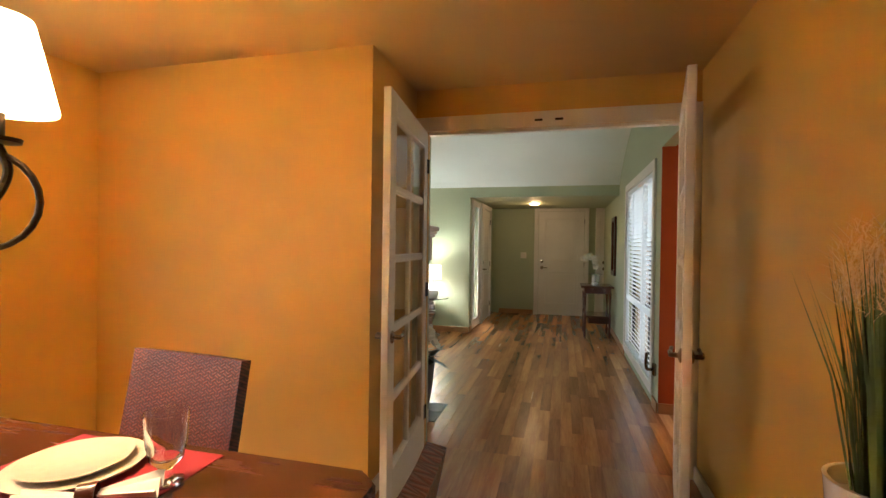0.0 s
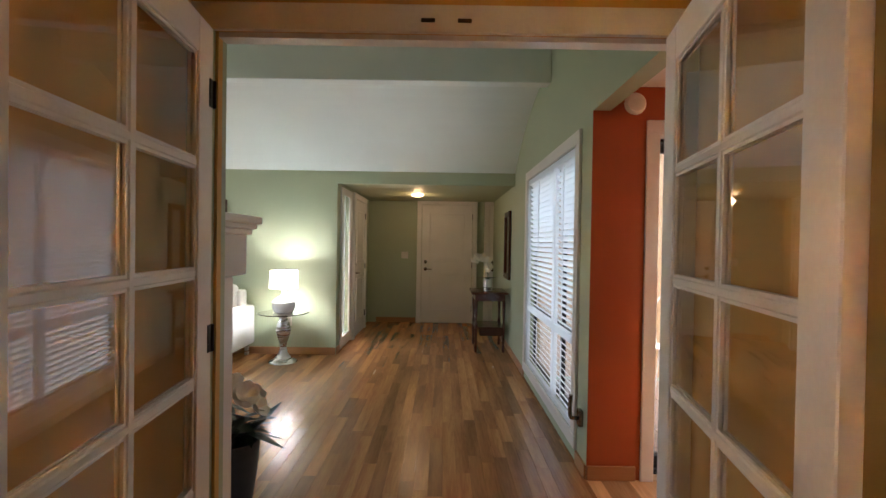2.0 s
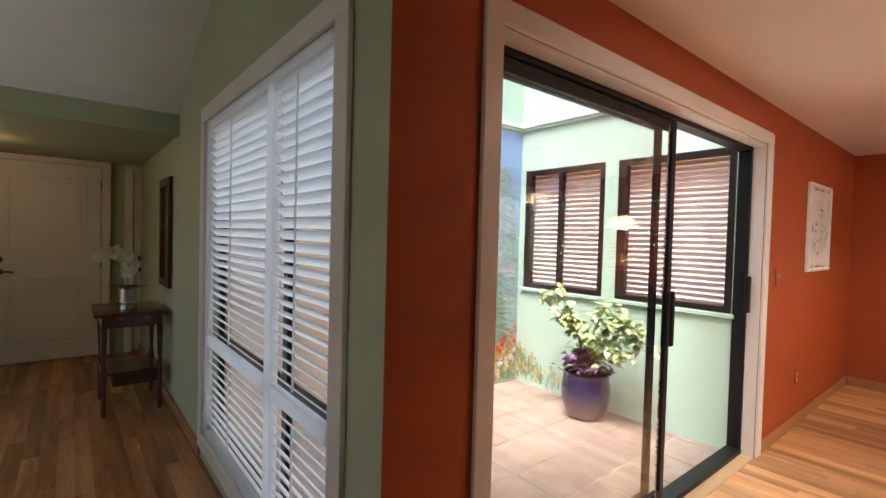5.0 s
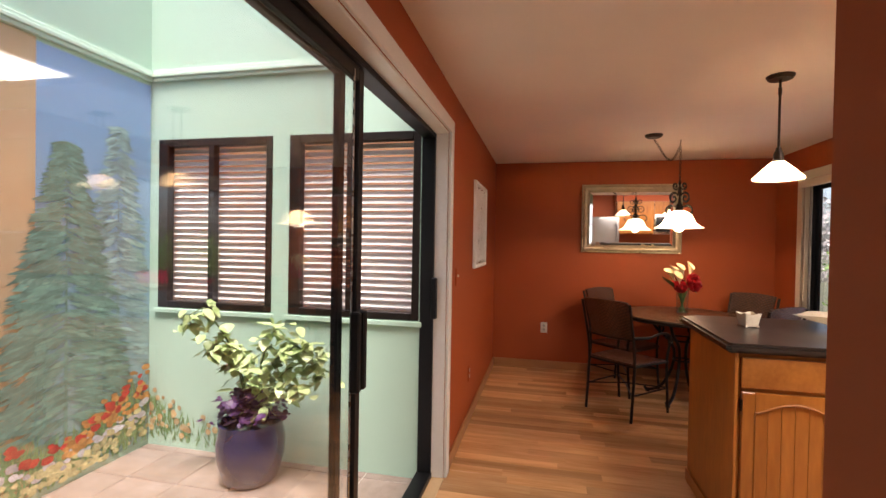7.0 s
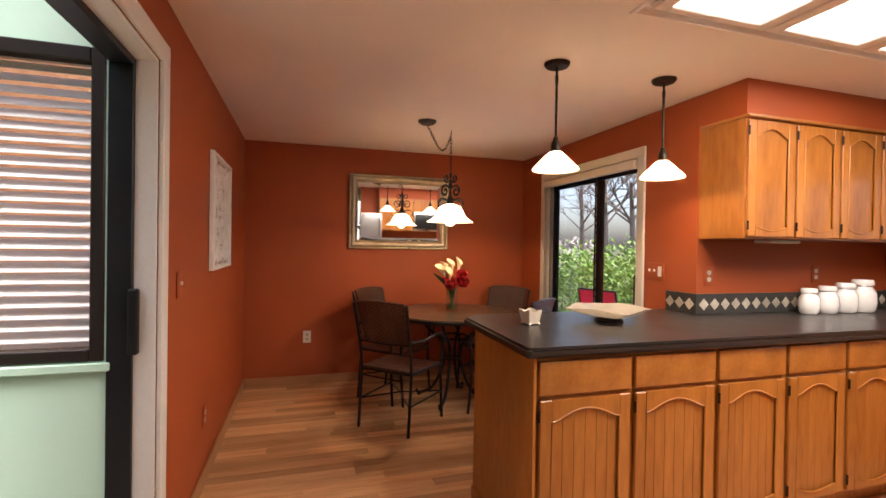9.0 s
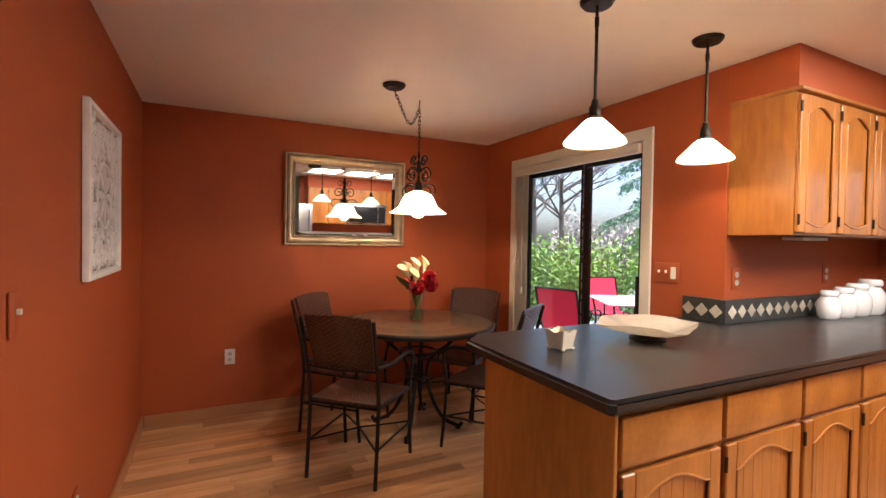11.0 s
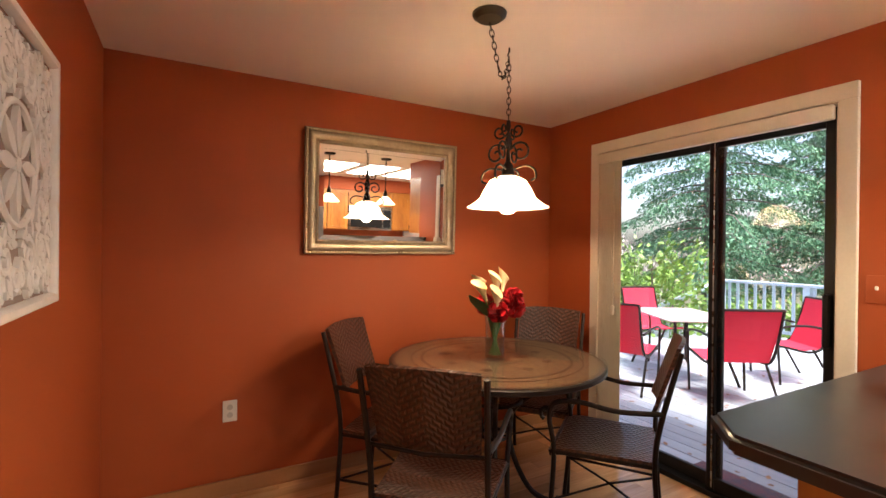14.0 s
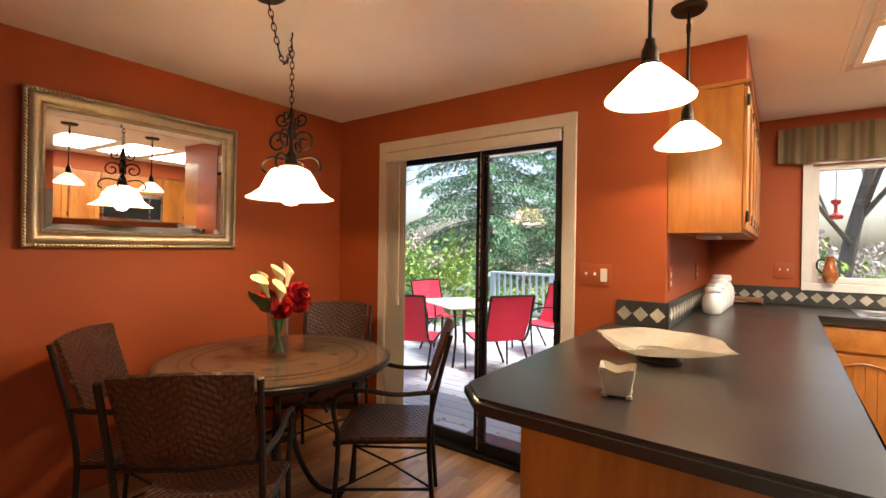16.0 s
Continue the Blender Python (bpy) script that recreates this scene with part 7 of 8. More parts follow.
def parsons_chair(m, label):
    ch = thing("dining_chair", m, label, "chair", "rattan dining chairs")
    w = 0.56
    t = uv_sheet(None, lambda u, v: ((u - 0.5) * w, -0.20 - 0.09 * v - 0.015 * math.cos((u - 0.5) * 3.1), 0.42 + 0.47 * v), 10, 10, w, 0.47, -0.045)
    part("backrest", t, M_rattan_red, ch)
    t = uv_sheet(None, lambda u, v: ((u - 0.5) * w, -0.21 + 0.43 * v, 0.455 + 0.012 * math.sin(v * 3.1)), 8, 8, w, 0.43, -0.06)
    part("seat", t, M_rattan_red, ch)
    for sx in (-1, 1):
        for y in (-0.19, 0.19):
            bm = BM(); rbx(bm, sx * 0.20 - 0.02, sx * 0.20 + 0.02, y - 0.02, y + 0.02, 0, 0.40, 0.004, 1); part("leg", bm, M_dark_wood, ch)
    return ch


ch = parsons_chair(pose(-2.21, -2.80, 0, 0, 0, 180 - 5), "reddish woven rattan dining chair at the mahogany table")
copy_thing(ch, pose(-1.30, -3.33, 0, 0, 0, 90))

M_plate = mat("cream_porcelain", (0.68, 0.60, 0.50), (0.62, 0.54, 0.44), 0.15, bump=0.0, coat=0.4)


def setting_at(x, y):
    bm = BM(); rbx(bm, x - 0.25, x + 0.25, y - 0.17, y + 0.17, 0.7505, 0.7535, 0.001, 1)
    solo("placemat", bm, M_tablecloth, "red woven placemat on the mahogany table", "placemat")
    bm = BM(); lathe(bm, [(0, 0.002), (0.10, 0), (0.150, 0.012), (0.155, 0.018), (0.148, 0.018), (0.10, 0.008), (0, 0.008)], (x - 0.05, y, 0.754), 40)
    solo("charger_plate", bm, M_plate, "cream porcelain charger on the red placemat", "plate")
    bm = BM(); lathe(bm, [(0, 0.002), (0.075, 0), (0.118, 0.016), (0.124, 0.022), (0.117, 0.022), (0.075, 0.008), (0, 0.008)], (x - 0.05, y, 0.7625), 40)
    solo("dinner_plate", bm, M_plate, "cream porcelain dinner plate on the charger", "plate")


setting_at(-1.91, -3.14)
gl = thing("water_glass", pose(-1.69, -3.13, 0.754), "clear cut glass goblet on the red placemat", "glass")
bm = BM(); lathe(bm, [(0, 0), (0.038, 0), (0.039, 0.004), (0.012, 0.014), (0.014, 0.034), (0.036, 0.056), (0.046, 0.10), (0.050, 0.172), (0.048, 0.172), (0.044, 0.10), (0.033, 0.064), (0, 0.058)], n=24, wob=0.02, k=12); part("bowl", bm, M_clear, gl)
nap = thing("napkin", pose(-1.77, -3.26, 0.756, 0, 0, 35), "white linen napkin in a dark ring on the placemat", "napkin")
bm = BM()
for s in (-1, 1):
    grid(bm, lambda u, v: (s * (0.02 + 0.12 * u), (v - 0.5) * (0.03 + 0.09 * u), 0.016 + 0.012 * math.sin(v * 14 + s) * (0.4 + u) + 0.006), 8, 14)
part("cloth", bm, M_linen, nap, fix=False)
bm = BM(); lathe(bm, [(0.021, -0.018), (0.024, -0.018), (0.025, 0.018), (0.022, 0.018), (0.021, -0.018)], n=20); bmesh.ops.transform(bm, matrix=pose(0, 0, 0.024, 0, 90, 0), verts=bm.verts); part("ring", bm, M_dark_wood, nap)

chan = thing("chandelier", pose(-2.30, -3.38, -0.04), "bronze scroll chandelier with four lit fabric shades", "chandelier")
bm = BM(); tube(bm, [(0, 0, 1.62), (0, 0, CD + 0.01)], 0.009, 8); lathe(bm, [(0, 1.36), (0.03, 1.38), (0.022, 1.44), (0.035, 1.54), (0.018, 1.62), (0, 1.62)], n=16); part("stem", bm, M_bronze, chan)
bm = BM(); lathe(bm, [(0, CD + 0.01), (0.06, CD + 0.012), (0.065, CD + 0.034), (0, CD + 0.038)], n=24); part("canopy", bm, M_bronze, chan)
for k in range(4):
    a = radians(32 + 90 * k)
    d = Vector((math.cos(a), math.sin(a), 0))
    bm = BM()
    tube(bm, smooth_path([Vector((0, 0, 1.50)), d * 0.10 + Vector((0, 0, 1.40)), d * 0.22 + Vector((0, 0, 1.43)), d * 0.28 + Vector((0, 0, 1.53)), d * 0.26 + Vector((0, 0, 1.61))]), 0.010, 8)
    cp = [d * (0.225 + 0.12 * math.cos(q)) + Vector((0, 0, 1.47 + 0.12 * math.sin(q))) for q in [i * 2 * math.pi / 24 for i in range(24)]]
    tube(bm, cp, 0.008, 8, True)
    part("arm", bm, M_bronze, chan)
    bm = BM(); lathe(bm, [(0, 1.605), (0.045, 1.61), (0.048, 1.62), (0.014, 1.622), (0.014, 1.68), (0, 1.68)], d * 0.26, 16); part("candle_cup", bm, M_bronze, chan)
    bm = BM(); lathe(bm, [(0.115, 1.69), (0.117, 1.695), (0.068, 1.905), (0.066, 1.91)], d * 0.26, 28); part("shade", bm, M_fabric_glow, chan, "lit cream fabric shade")

sb = thing("side_console", pose(-0.16, -3.15, 0), "narrow dark wood side console under the plant", "console")
bm = BM(); rbx(bm, -0.15, 0.14, -0.40, 0.40, 0.69, 0.72, 0.004, 1); part("top", bm, M_dark_wood, sb)
for sx in (-0.13, 0.12):
    for sy in (-0.37, 0.37):
        bm = BM(); rbx(bm, sx - 0.018, sx + 0.018, sy - 0.018, sy + 0.018, 0, 0.69, 0.003, 1); part("leg", bm, M_dark_wood, sb)
gp = thing("potted_grass", pose(-0.225, -3.08, 0.72), "tall green ornamental grass with pale plumes in a white pot", "plant")
bm = BM(); lathe(bm, [(0, 0), (0.062, 0), (0.07, 0.02), (0.082, 0.20), (0.084, 0.215), (0.076, 0.215), (0.07, 0.18), (0, 0.175)], n=28); part("pot", bm, M_porcelain, gp)
rng = random.Random(11)
bm, bp = BM(), BM()
for k in range(150):
    a, r = rng.uniform(0, 6.28), rng.uniform(0, 0.05)
    b = Vector((math.cos(a) * r, math.sin(a) * r, 0.175))
    L, sp = rng.uniform(0.28, 0.46), abs(rng.gauss(0.0, 0.026)) + 0.008
    tip = b + Vector((math.cos(a) * sp * 1.4, math.sin(a) * sp * 1.4, L))
    if tip.x > 0.16:
        tip.x = 0.16
    mid = b.lerp(tip, 0.55) - Vector((math.cos(a), math.sin(a), 0)) * sp * 0.25
    s = Vector((-math.sin(a), math.cos(a), 0)) * rng.uniform(0.002, 0.0038)
    v = [bm.verts.new(p) for p in (b - s, b + s, mid + s, mid - s, tip)]
    bm.faces.new(v[:4]); bm.faces.new((v[3], v[2], v[4]))
part("blade", bm, mat("grass_blade", (0.10, 0.15, 0.045), (0.05, 0.085, 0.025), 0.5, per="island"), gp, fix=False)
for k in range(9):
    a = k * 0.7
    b = Vector((0.05 * math.cos(a), 0.06 * math.sin(a), 0.50 + 0.02 * (k % 3)))
    for q in range(150):
        o = Vector((rng.gauss(0, 0.012), rng.gauss(0, 0.012), rng.uniform(0, 0.12)))
        e = b + o + Vector((rng.gauss(0, 0.02), rng.gauss(0, 0.02), rng.uniform(0.01, 0.035)))
        s = Vector((rng.uniform(-1, 1), rng.uniform(-1, 1), 0)) * 0.0012
        bp.faces.new([bp.verts.new(p) for p in (b + o - s, b + o + s, e)])
part("plume", bp, mat("pale_plume", (0.80, 0.62, 0.42), (0.7, 0.5, 0.32), 0.8, bump=0), gp, fix=False)
# dining window
casing("trim_window_dining", "x", -3.549, 1, -4.6, -2.62, 0.5, 2.05, 0.085, 0.02, "cream window casing", True, M_cream)
bm = BM(); bx(bm, -3.62, -3.61, -4.6, -2.62, 0.5, 2.05)
wd = thing("window_2", pose(0, 0, 0), "dining room window with closed white blinds", "window"); wd["kind"] = "structure"
part("pane", bm, M_pane, wd, smooth=0)
bm = BM(); rbx(bm, -0.024, 0.024, 0, 1.96, -0.0015, 0.0015, 0.001, 1, pose(0, 0, 0, 0, -35, 0)); me = mesh_of("slat", bm, M_shutter)
for k in range(34):
    s = new("slat", me); s.parent = wd; s.location = (-3.58, -4.59, 0.53 + 0.0445 * k)

# ---- outside: deck, garden and trees ----
ZD = -0.13
M_deck = mat("grey_deck_paint", (0.41, 0.44, 0.48), (0.31, 0.34, 0.38), 0.6, scale=3, fine=40, stretch=(0.5, 5, 1), bump=0.2, per="object")
M_rail = mat("blue_grey_rail_paint", (0.50, 0.58, 0.66), (0.42, 0.50, 0.58), 0.55)
dk = thing("deck", pose(0, 0, 0), "grey painted board deck outside the patio door", "deck")
dk["kind"] = "structure"
bm = BM(); bx(bm, 3.26, 8.2, -9.3, -2.97, -0.66, ZD - 0.04); part("joists", bm, M_deck, dk, smooth=0)
bm = BM(); rbx(bm, 3.26, 8.2, 0, 0.138, -0.03, 0, 0.004, 1); dme = mesh_of("board", bm, M_deck)
for k in range(44):
    b = new("board", dme); b.parent = dk; b.location = (0, -9.28 + 0.1435 * k, ZD)
rng = random.Random(41)
bm = BM()
for k in range(420):
    p = Vector((rng.uniform(3.5, 7.8), rng.uniform(-8.8, -3.2), ZD + 0.004 + 0.01 * rng.random()))
    a = rng.uniform(0, 6.28)
    leaf_blade(bm, p, p + Vector((math.cos(a), math.sin(a), 0.1)) * rng.uniform(0.03, 0.07), 0.035, 0.0, 3)
lf = solo("fallen_leaves", bm, mat("dry_leaf", (0.36, 0.22, 0.12), (0.22, 0.11, 0.05), 0.8, per="island", bump=0), "dry brown leaves scattered over the deck boards", "leaves", fix=False)
lf["kind"] = "stuff"
rl = thing("deck_railing", pose(0, -9.05, ZD), "blue-grey painted deck railing with square balusters", "railing")
bm = BM(); rbx(bm, 3.4, 7.7, -0.06, 0.06, 0.90, 0.95, 0.006, 1); part("top_rail", bm, M_rail, rl)
bm = BM(); rbx(bm, 3.4, 7.7, -0.02, 0.02, 0.10, 0.15, 0.004, 1); part("bottom_rail", bm, M_rail, rl)
for x in (3.45, 4.9, 6.3, 7.65):
    bm = BM(); rbx(bm, x - 0.05, x + 0.05, -0.05, 0.05, 0, 0.90, 0.004, 1); part("post", bm, M_rail, rl)
bm = BM(); rbx(bm, -0.02, 0.02, -0.02, 0.02, 0.15, 0.90, 0.003, 1); bme = mesh_of("baluster", bm, M_rail)
for k in range(29):
    if k % 10 != 0:
        b = new("baluster", bme); b.parent = rl; b.location = (3.45 + 0.145 * k, 0, 0)
sr = thing("stair_railing", pose(7.7, -9.05, ZD), "blue-grey sloping stair railing beside the deck", "railing")
for dz in (0.90, 0.12):
    bm = BM(); bx(bm, -0.03, 0.03, 0, 2.6, -0.03, 0.03, Matrix.Translation((0, 0, dz)) @ Euler((radians(-17), 0, radians(-12))).to_matrix().to_4x4()); part("sloping_rail", bm, M_rail, sr, smooth=0)
for k in range(8):
    bm = BM(); y = 0.25 + 0.3 * k; rbx(bm, 0.055 * (y / 0.26) - 0.02, 0.055 * (y / 0.26) + 0.02, y - 0.02, y + 0.02, -0.5, 0.88 - 0.29 * y, 0.003, 1); part("baluster", bm, M_rail, sr)

M_sling = glow("red_sling_fabric", (0.78, 0.045, 0.10), 0.0, 0.7, 0.45)
def patio_chair(m, label):
    ch = thing("patio_chair", m, label, "chair", "red patio chairs")
    t = uv_sheet(None, lambda u, v: (-0.20 - 0.18 * v - 0.02 * math.sin(math.pi * v), (u - 0.5) * 0.52, 0.40 + 0.52 * v), 6, 8, 1, 1, -0.006); part("back_sling", t, M_sling, ch)
    t = uv_sheet(None, lambda u, v: (-0.20 + 0.44 * v, (u - 0.5) * 0.52, 0.40 + 0.03 * v - 0.03 * math.sin(math.pi * v)), 6, 8, 1, 1, -0.006); part("seat_sling", t, M_sling, ch)
    for s in (-1, 1):
        y = s * 0.275
        bm = BM(); tube(bm, smooth_path([(-0.395, y, 0.93), (-0.20, y, 0.40), (0.25, y, 0.43)]), 0.014, 8); part("side_rail", bm, M_iron, ch)
        bm = BM(); tube(bm, smooth_path([(-0.27, y * 1.04, 0.62), (-0.05, y * 1.1, 0.66), (0.20, y * 1.1, 0.64), (0.25, y * 1.06, 0.52), (0.22, y * 1.04, 0.0)]), 0.013, 8); part("arm", bm, M_iron, ch)
        bm = BM(); tube(bm, [(-0.12, y, 0.40), (-0.34, y * 1.04, 0.0)], 0.013, 8); part("leg", bm, M_iron, ch)
    bm = BM(); tube(bm, [(-0.395, -0.275, 0.93), (-0.395, 0.275, 0.93)], 0.013, 8); part("top_bar", bm, M_iron, ch)
    return ch


pc = patio_chair(pose(5.38, -5.17, ZD, 0, 0, -32), "red sling patio chair with a dark frame on the deck")
copy_thing(pc, pose(6.15, -4.55, ZD, 0, 0, -70))
copy_thing(pc, pose(6.85, -6.05, ZD, 0, 0, 165))
copy_thing(pc, pose(5.45, -6.45, ZD, 0, 0, 55))
pt = thing("patio_table", pose(6.15, -5.55, ZD, 0, 0, -30), "pale glass-topped patio table on the deck", "table")
bm = BM(); rbx(bm, -0.56, 0.56, -0.40, 0.40, 0.70, 0.72, 0.008, 2); part("tabletop", bm, mat("pale_frosted_top", (0.60, 0.47, 0.47), (0.5, 0.4, 0.4), 0.25), pt)
for sx in (-1, 1):
    for sy in (-1, 1):
        bm = BM(); tube(bm, smooth_path([(sx * 0.5, sy * 0.32, 0.70), (sx * 0.46, sy * 0.28, 0.35), (sx * 0.55, sy * 0.36, 0)]), 0.016, 8); part("leg", bm, M_iron, pt)
bm = BM(); rbx(bm, 4.3 - 0.55, 4.3 + 0.35, -3.52, -3.06, ZD, ZD + 0.012, 0.004, 1)
solo("door_mat", bm, mat("patterned_mat", (0.20, 0.06, 0.07), (0.06, 0.07, 0.10), 0.95, scale=14, fine=120, bump=0.5), "patterned red and blue mat on the deck", "door mat")


def leaves_mesh(name, pts, size, material, parent, rng, flat=0.0, label="", stretch=2.2):
    verts, faces = [], []
    for p, d in pts:
        a = Vector((rng.gauss(0, 1), rng.gauss(0, 1), rng.gauss(0, 1) * (1 - flat)))
        a = (d * 1.3 + a * 0.7).normalized()
        b = a.cross(Vector((rng.gauss(0, 1), rng.gauss(0, 1), rng.gauss(0, 1) + flat * 3))).normalized()
        s = size * rng.uniform(0.55, 1.25)
        o = len(verts)
        verts += [p - a * s * 0.2, p + a * s * 0.45 * stretch / 2 + b * s * 0.38, p + a * s * stretch * 0.8, p + a * s * 0.45 * stretch / 2 - b * s * 0.38]
        faces.append((o, o + 1, o + 2, o + 3))
    me = bpy.data.meshes.new(name)
    me.from_pydata([tuple(v) for v in verts], [], faces)
    me.materials.append(material)
    ob = new(name, me)
    ob.parent = parent
    ob["kind"] = "stuff"
    if label:
        ob["label"] = label
    return ob


M_needle = mat("conifer_needles", (0.17, 0.35, 0.19), (0.09, 0.21, 0.115), 0.7, scale=1.2, per="island", bump=0)
M_hedge = mat("bright_hedge_leaf", (0.26, 0.40, 0.07), (0.12, 0.24, 0.04), 0.5, scale=2, per="island", bump=0)
M_bark = mat("grey_bark", (0.19, 0.16, 0.14), (0.11, 0.09, 0.08), 0.9, scale=6, fine=30, stretch=(1, 1, 0.3), bump=0.6, dist=0.02)


def conifer(x, y, h, r, seed, label):
    rng = random.Random(seed)
    t = thing("conifer", pose(x, y, -0.65), label, "tree")
    bm = BM(); tube(bm, [(0, 0, 0), (0.03, 0, h * 0.3), (-0.03, 0.02, h * 0.7), (0, 0, h)], 0.26, 10, False, 0.03); part("trunk", bm, M_bark, t)
    limbs, pts = BM(), []
    n = 90
    for k in range(n):
        z = h * (0.10 + 0.88 * k / n)
        a = k * 2.399 + rng.uniform(-0.3, 0.3)
        L = r * (1 - 0.82 * (k / n) ** 1.2) * rng.uniform(0.6, 1.1)
        d = Vector((math.cos(a), math.sin(a), 0))
        path = [d * (L * q) + Vector((0, 0, z + 0.12 * L * q - 0.34 * L * q * q)) for q in (0, 0.3, 0.6, 1)]
        tube(limbs, path, 0.035 * (1 - 0.6 * k / n), 5, False, 0.006)
        for q in range(int(100 + 290 * L)):
            u = rng.uniform(0.12, 1)
            c = d * (L * u) + Vector((0, 0, z + 0.12 * L * u - 0.34 * L * u * u))
            side = Vector((-math.sin(a), math.cos(a), 0)) * rng.gauss(0, 0.30 * (1.15 - u * 0.6) * min(1, L * 0.6))
            pts.append((c + side + Vector((0, 0, -abs(rng.gauss(0, 0.16)) - 0.25 * side.length)), (d * 0.5 + side * 0.8 + Vector((0, 0, -0.75)))))
    part("limb", limbs, M_bark, t)
    leaves_mesh("crown", pts, 0.058, M_needle, t, rng, 0.2, "drooping dark green sprays")
    return t


conifer(10.1, -12.9, 12.5, 3.4, 2, "tall dark green conifer with drooping branches")
conifer(8.2, -15.4, 11.0, 2.6, 6, "tall conifer standing behind the deck")


def bush(name, cx, cy, sx, sy, h, n, size, material, seed, label, base=-0.65, category="hedge"):
    rng = random.Random(seed)
    t = thing(name, pose(cx, cy, base), label, category)
    stems = BM()
    for k in range(10):
        p = Vector((rng.uniform(-sx, sx) * 0.8, rng.uniform(-sy, sy) * 0.7, 0))
        tube(stems, [p, p + Vector((rng.gauss(0, 0.1), rng.gauss(0, 0.1), h * 0.8))], 0.02, 5, False, 0.006)
    part("stem", stems, M_bark, t)
    pts = []
    for k in range(n):
        u, v, w = rng.uniform(-1, 1), rng.uniform(-1, 1), rng.random()
        q = max(abs(u), abs(v))
        f = rng.random() ** 0.35
        top = h * (0.86 + 0.10 * math.sin(u * 7 + seed) + 0.06 * math.sin(u * 17 + v * 5))
        pts.append((Vector((u * sx, v * sy * (0.8 + 0.2 * math.sin(w * 9)), top * (1 - (1 - w) ** 1.0 * 1) if w < 0.9 else top * f)), Vector((u, v, 0.6))))
    leaves_mesh("foliage", pts, size, material, t, rng, 0.0, "", 1.6)
    return t


bush("hedge", 9.0, -7.9, 1.6, 0.7, 2.35, 5200, 0.085, M_hedge, 1, "bright green leafy hedge beside the deck")
bush("hedge", 12.2, -8.3, 1.7, 0.8, 2.2, 4200, 0.10, M_hedge, 2, "yellow-green leafy hedge in the garden")
bush("shrub", 5.6, -10.2, 2.6, 0.6, 1.25, 3600, 0.09, M_hedge, 3, "yellow-green shrubs behind the deck railing", category="shrub")
bush("shrub", 1.2, -7.6, 3.0, 0.6, 2.3, 7500, 0.075, M_hedge, 4, "bright green shrubs outside the sink window", category="shrub")


def bare_tree(x, y, h, seed, label, lean=0.0):
    rng = random.Random(seed)
    t = thing("bare_tree", pose(x, y, -0.65), label, "tree")
    trunk, br = BM(), BM()
    tw = []
    tube(trunk, [(0, 0, 0), (lean * 0.4, 0, h * 0.3), (lean, 0.1, h * 0.62)], 0.16, 9, False, 0.06)
    def grow(p, d, L, r, depth):
        e = p + d * L
        mid = p + d * (L * 0.5) + Vector((rng.gauss(0, 0.06), rng.gauss(0, 0.06), 0)) * L
        tube(br, [p, mid, e], r, 5, False, r * 0.5)
        if depth:
            for k in range(3):
                nd = (d + Vector((rng.gauss(0, 0.55), rng.gauss(0, 0.55), rng.gauss(0.12, 0.35)))).normalized()
                grow(p.lerp(e, rng.uniform(0.45, 1)), nd, L * rng.uniform(0.55, 0.8), r * 0.55, depth - 1)
        else:
            tw.append((e, d))
    for k in range(8):
        z = h * rng.uniform(0.22, 0.62)
        a = k * 2.4
        grow(Vector((lean * z / h / 0.62, 0, z)), Vector((math.cos(a), math.sin(a), rng.uniform(0.5, 1.2))).normalized(), h * 0.22, 0.05, 3)
    part("trunk", trunk, M_bark, t)
    part("branch", br, M_bark, t)
    pts = [(e + Vector((rng.gauss(0, 0.15), rng.gauss(0, 0.15), rng.gauss(0, 0.15))), d) for e, d in tw for k in range(3)]
    leaves_mesh("bud", pts, 0.05, mat("pink_buds", (0.42, 0.22, 0.22), (0.30, 0.15, 0.14), 0.8, per="island", bump=0), t, rng)
    return t


bare_tree(17.5, -12.8, 8.5, 3, "bare budding tree beyond the hedge")
bare_tree(21.0, -14.0, 9.0, 4, "bare budding tree beyond the hedge")
bare_tree(14.6, -11.8, 7.0, 9, "bare slender tree beyond the hedge")
bare_tree(1.95, -11.5, 8.0, 5, "leaning bare tree outside the sink window", -0.9)
bare_tree(3.9, -17.0, 8.5, 7, "bare tree at the back of the garden")
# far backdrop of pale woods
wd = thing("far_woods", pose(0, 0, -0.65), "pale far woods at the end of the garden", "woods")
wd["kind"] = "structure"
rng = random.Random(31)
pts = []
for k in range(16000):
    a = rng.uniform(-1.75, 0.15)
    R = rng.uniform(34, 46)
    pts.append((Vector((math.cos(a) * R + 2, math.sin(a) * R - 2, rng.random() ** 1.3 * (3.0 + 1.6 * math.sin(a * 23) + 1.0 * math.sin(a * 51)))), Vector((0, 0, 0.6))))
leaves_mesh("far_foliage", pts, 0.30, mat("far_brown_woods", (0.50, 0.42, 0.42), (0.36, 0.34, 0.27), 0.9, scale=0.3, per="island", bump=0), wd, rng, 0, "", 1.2)

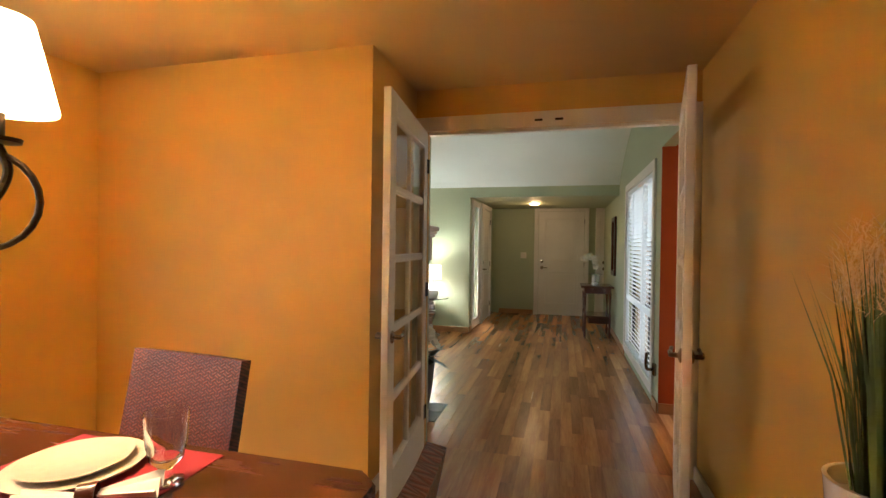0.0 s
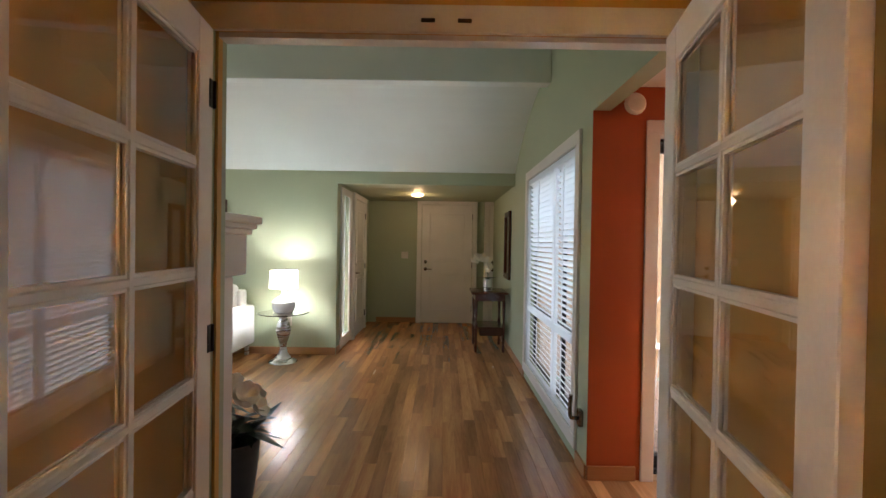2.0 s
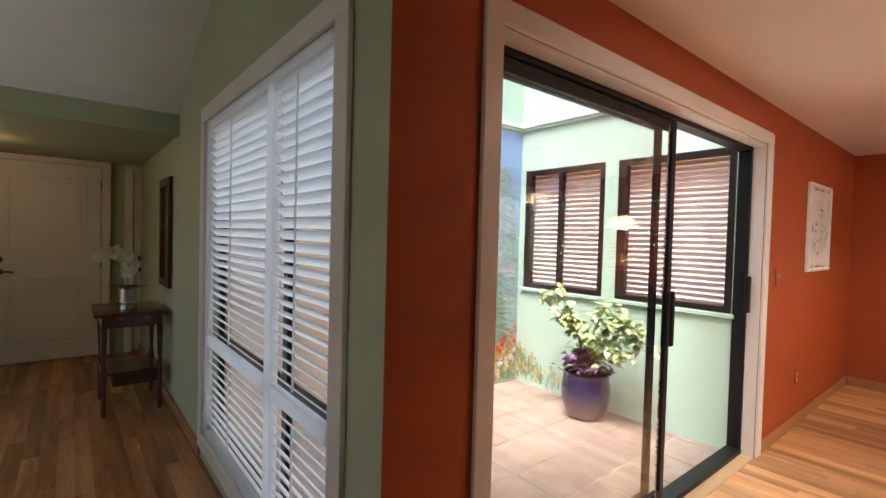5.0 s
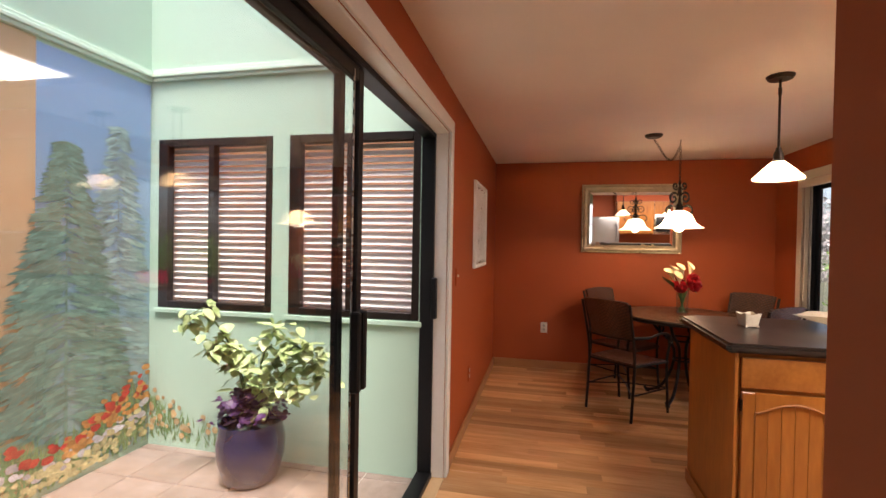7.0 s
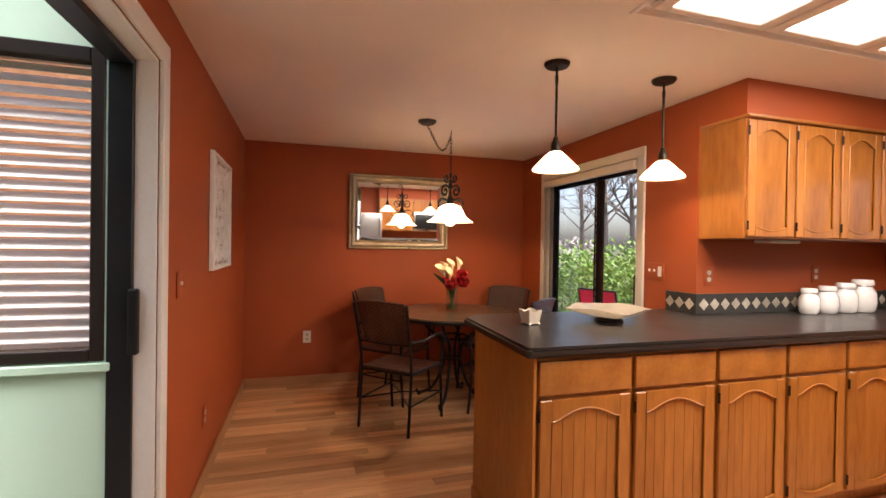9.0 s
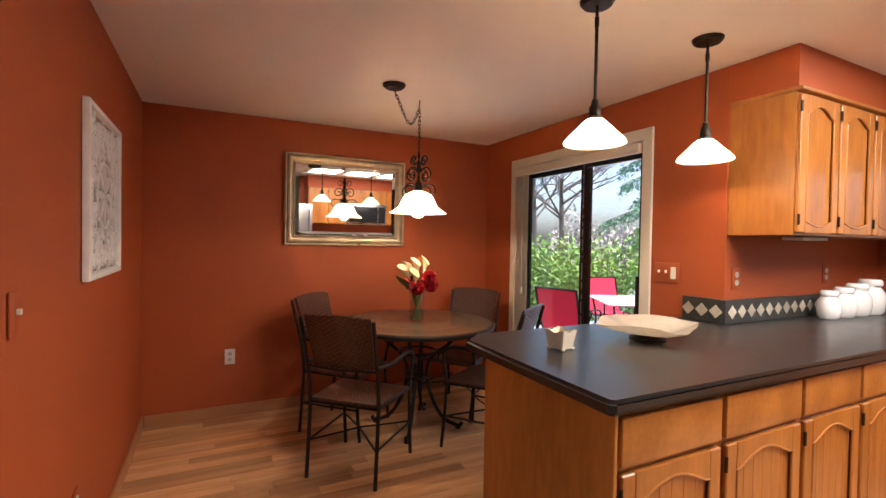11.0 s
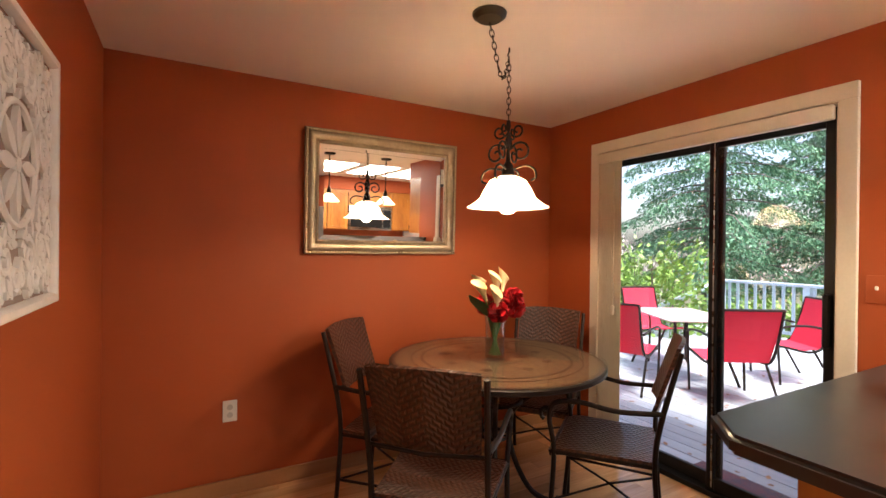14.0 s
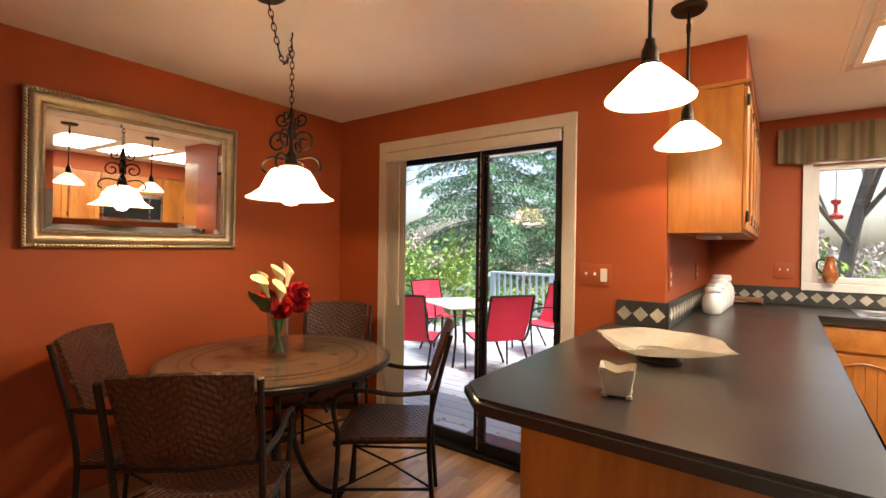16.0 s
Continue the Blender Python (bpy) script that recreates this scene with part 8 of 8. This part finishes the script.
# ---- floors, plank by plank ----
def planks(x0, x1, y0, y1, seed, near=None, w=0.082):
    """Boards along y: lists of (x, y, length); those in the near stretch apart."""
    rng = random.Random(seed)
    far, close = [], []
    i = 0
    x = x0
    while x < x1 - 1e-6:
        wx = min(w, x1 - x)
        y = y0
        first = True
        while y < y1 - 1e-6:
            L = rng.choice((0.45, 0.6, 0.75, 0.9, 1.05, 1.2)) * (rng.uniform(0.2, 1) if first else 1)
            first = False
            if y1 - (y + L) < 0.25:
                L = y1 - y
            (close if near and near[0] <= x < near[1] and near[2] <= y < near[3] and wx > w - 1e-6 else far).append((x, y, wx, L))
            y += L
        x += wx
        i += 1
    return far, close


def board_mesh(wx, L):
    g, b, h = 0.0002, 0.0006, 0.0
    bm = BM()
    v = [bm.verts.new(c) for c in ((g, g, -0.011), (wx - g, g, -0.011), (wx - g, L - g, -0.011), (g, L - g, -0.011),
                                   (g, g, h - b), (wx - g, g, h - b), (wx - g, L - g, h - b), (g, L - g, h - b),
                                   (g + b, g + b, h), (wx - g - b, g + b, h), (wx - g - b, L - g - b, h), (g + b, L - g - b, h))]
    for k in range(4):
        j = (k + 1) % 4
        bm.faces.new((v[k], v[j], v[4 + j], v[4 + k]))
        bm.faces.new((v[4 + k], v[4 + j], v[8 + j], v[8 + k]))
    bm.faces.new(v[8:])
    return bm


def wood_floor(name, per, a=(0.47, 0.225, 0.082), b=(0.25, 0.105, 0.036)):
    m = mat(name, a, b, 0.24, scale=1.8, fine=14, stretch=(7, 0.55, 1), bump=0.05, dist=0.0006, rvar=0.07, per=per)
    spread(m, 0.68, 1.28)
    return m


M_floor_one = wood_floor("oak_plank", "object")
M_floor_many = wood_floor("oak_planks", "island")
# same oak; daylight on the kitchen boards is put into this lighter colour
M_floor_daylit = wood_floor("daylit_oak_planks", "island", (0.71, 0.42, 0.205), (0.49, 0.255, 0.105))
M_under = mat("subfloor", (0.05, 0.025, 0.012), None, 0.9)
for nm, (x0, x1, y0, y1), near in (("floor_living", (-5.6, 0.0, D0, 5.24), (-1.5, -0.05, -0.9, 4.0)), ("floor_kitchen", (0.0, 5.48, -2.9, 0.0), None), ("floor_kitchen_sink", (0.35, 3.13, -4.55, -2.9), None), ("floor_dining", (-3.55, 0.0, -6.2, D0), None)):
    bm = BM()
    bx(bm, x0, x1, y0, y1, -0.12, -0.012)
    fl = setting(nm, bm, M_under, "honey oak strip floor with a satin finish", "floor")
    far, close = planks(x0, x1, y0, y1, len(nm) * 7, near)
    verts, faces = [], []
    for x, y, wx, L in far:
        t = board_mesh(wx, L)
        o = len(verts)
        verts += [(v.co.x + x, v.co.y + y, v.co.z) for v in t.verts]
        t.verts.index_update()
        faces += [[o + v.index for v in f.verts] for f in t.faces]
        t.free()
    me = bpy.data.meshes.new("planks")
    me.from_pydata(verts, [], faces)
    me.materials.append(M_floor_daylit if "kitchen" in nm else M_floor_many)
    ob = new("planks", me)
    ob.parent = fl
    ob["kind"] = "stuff"
    shared = {}
    for x, y, wx, L in close[:300]:
        key = (round(wx, 3), round(L, 2))
        if key not in shared:
            shared[key] = mesh_of("plank", board_mesh(wx, L), M_floor_one, 0)
        p = new("plank", shared[key])
        p.location = (x, y, 0)
        p.parent = fl
    for x, y, wx, L in close[300:]:
        p = new("plank", mesh_of("plank", board_mesh(wx, L), M_floor_one, 0))
        p.location = (x, y, 0)
        p.parent = fl
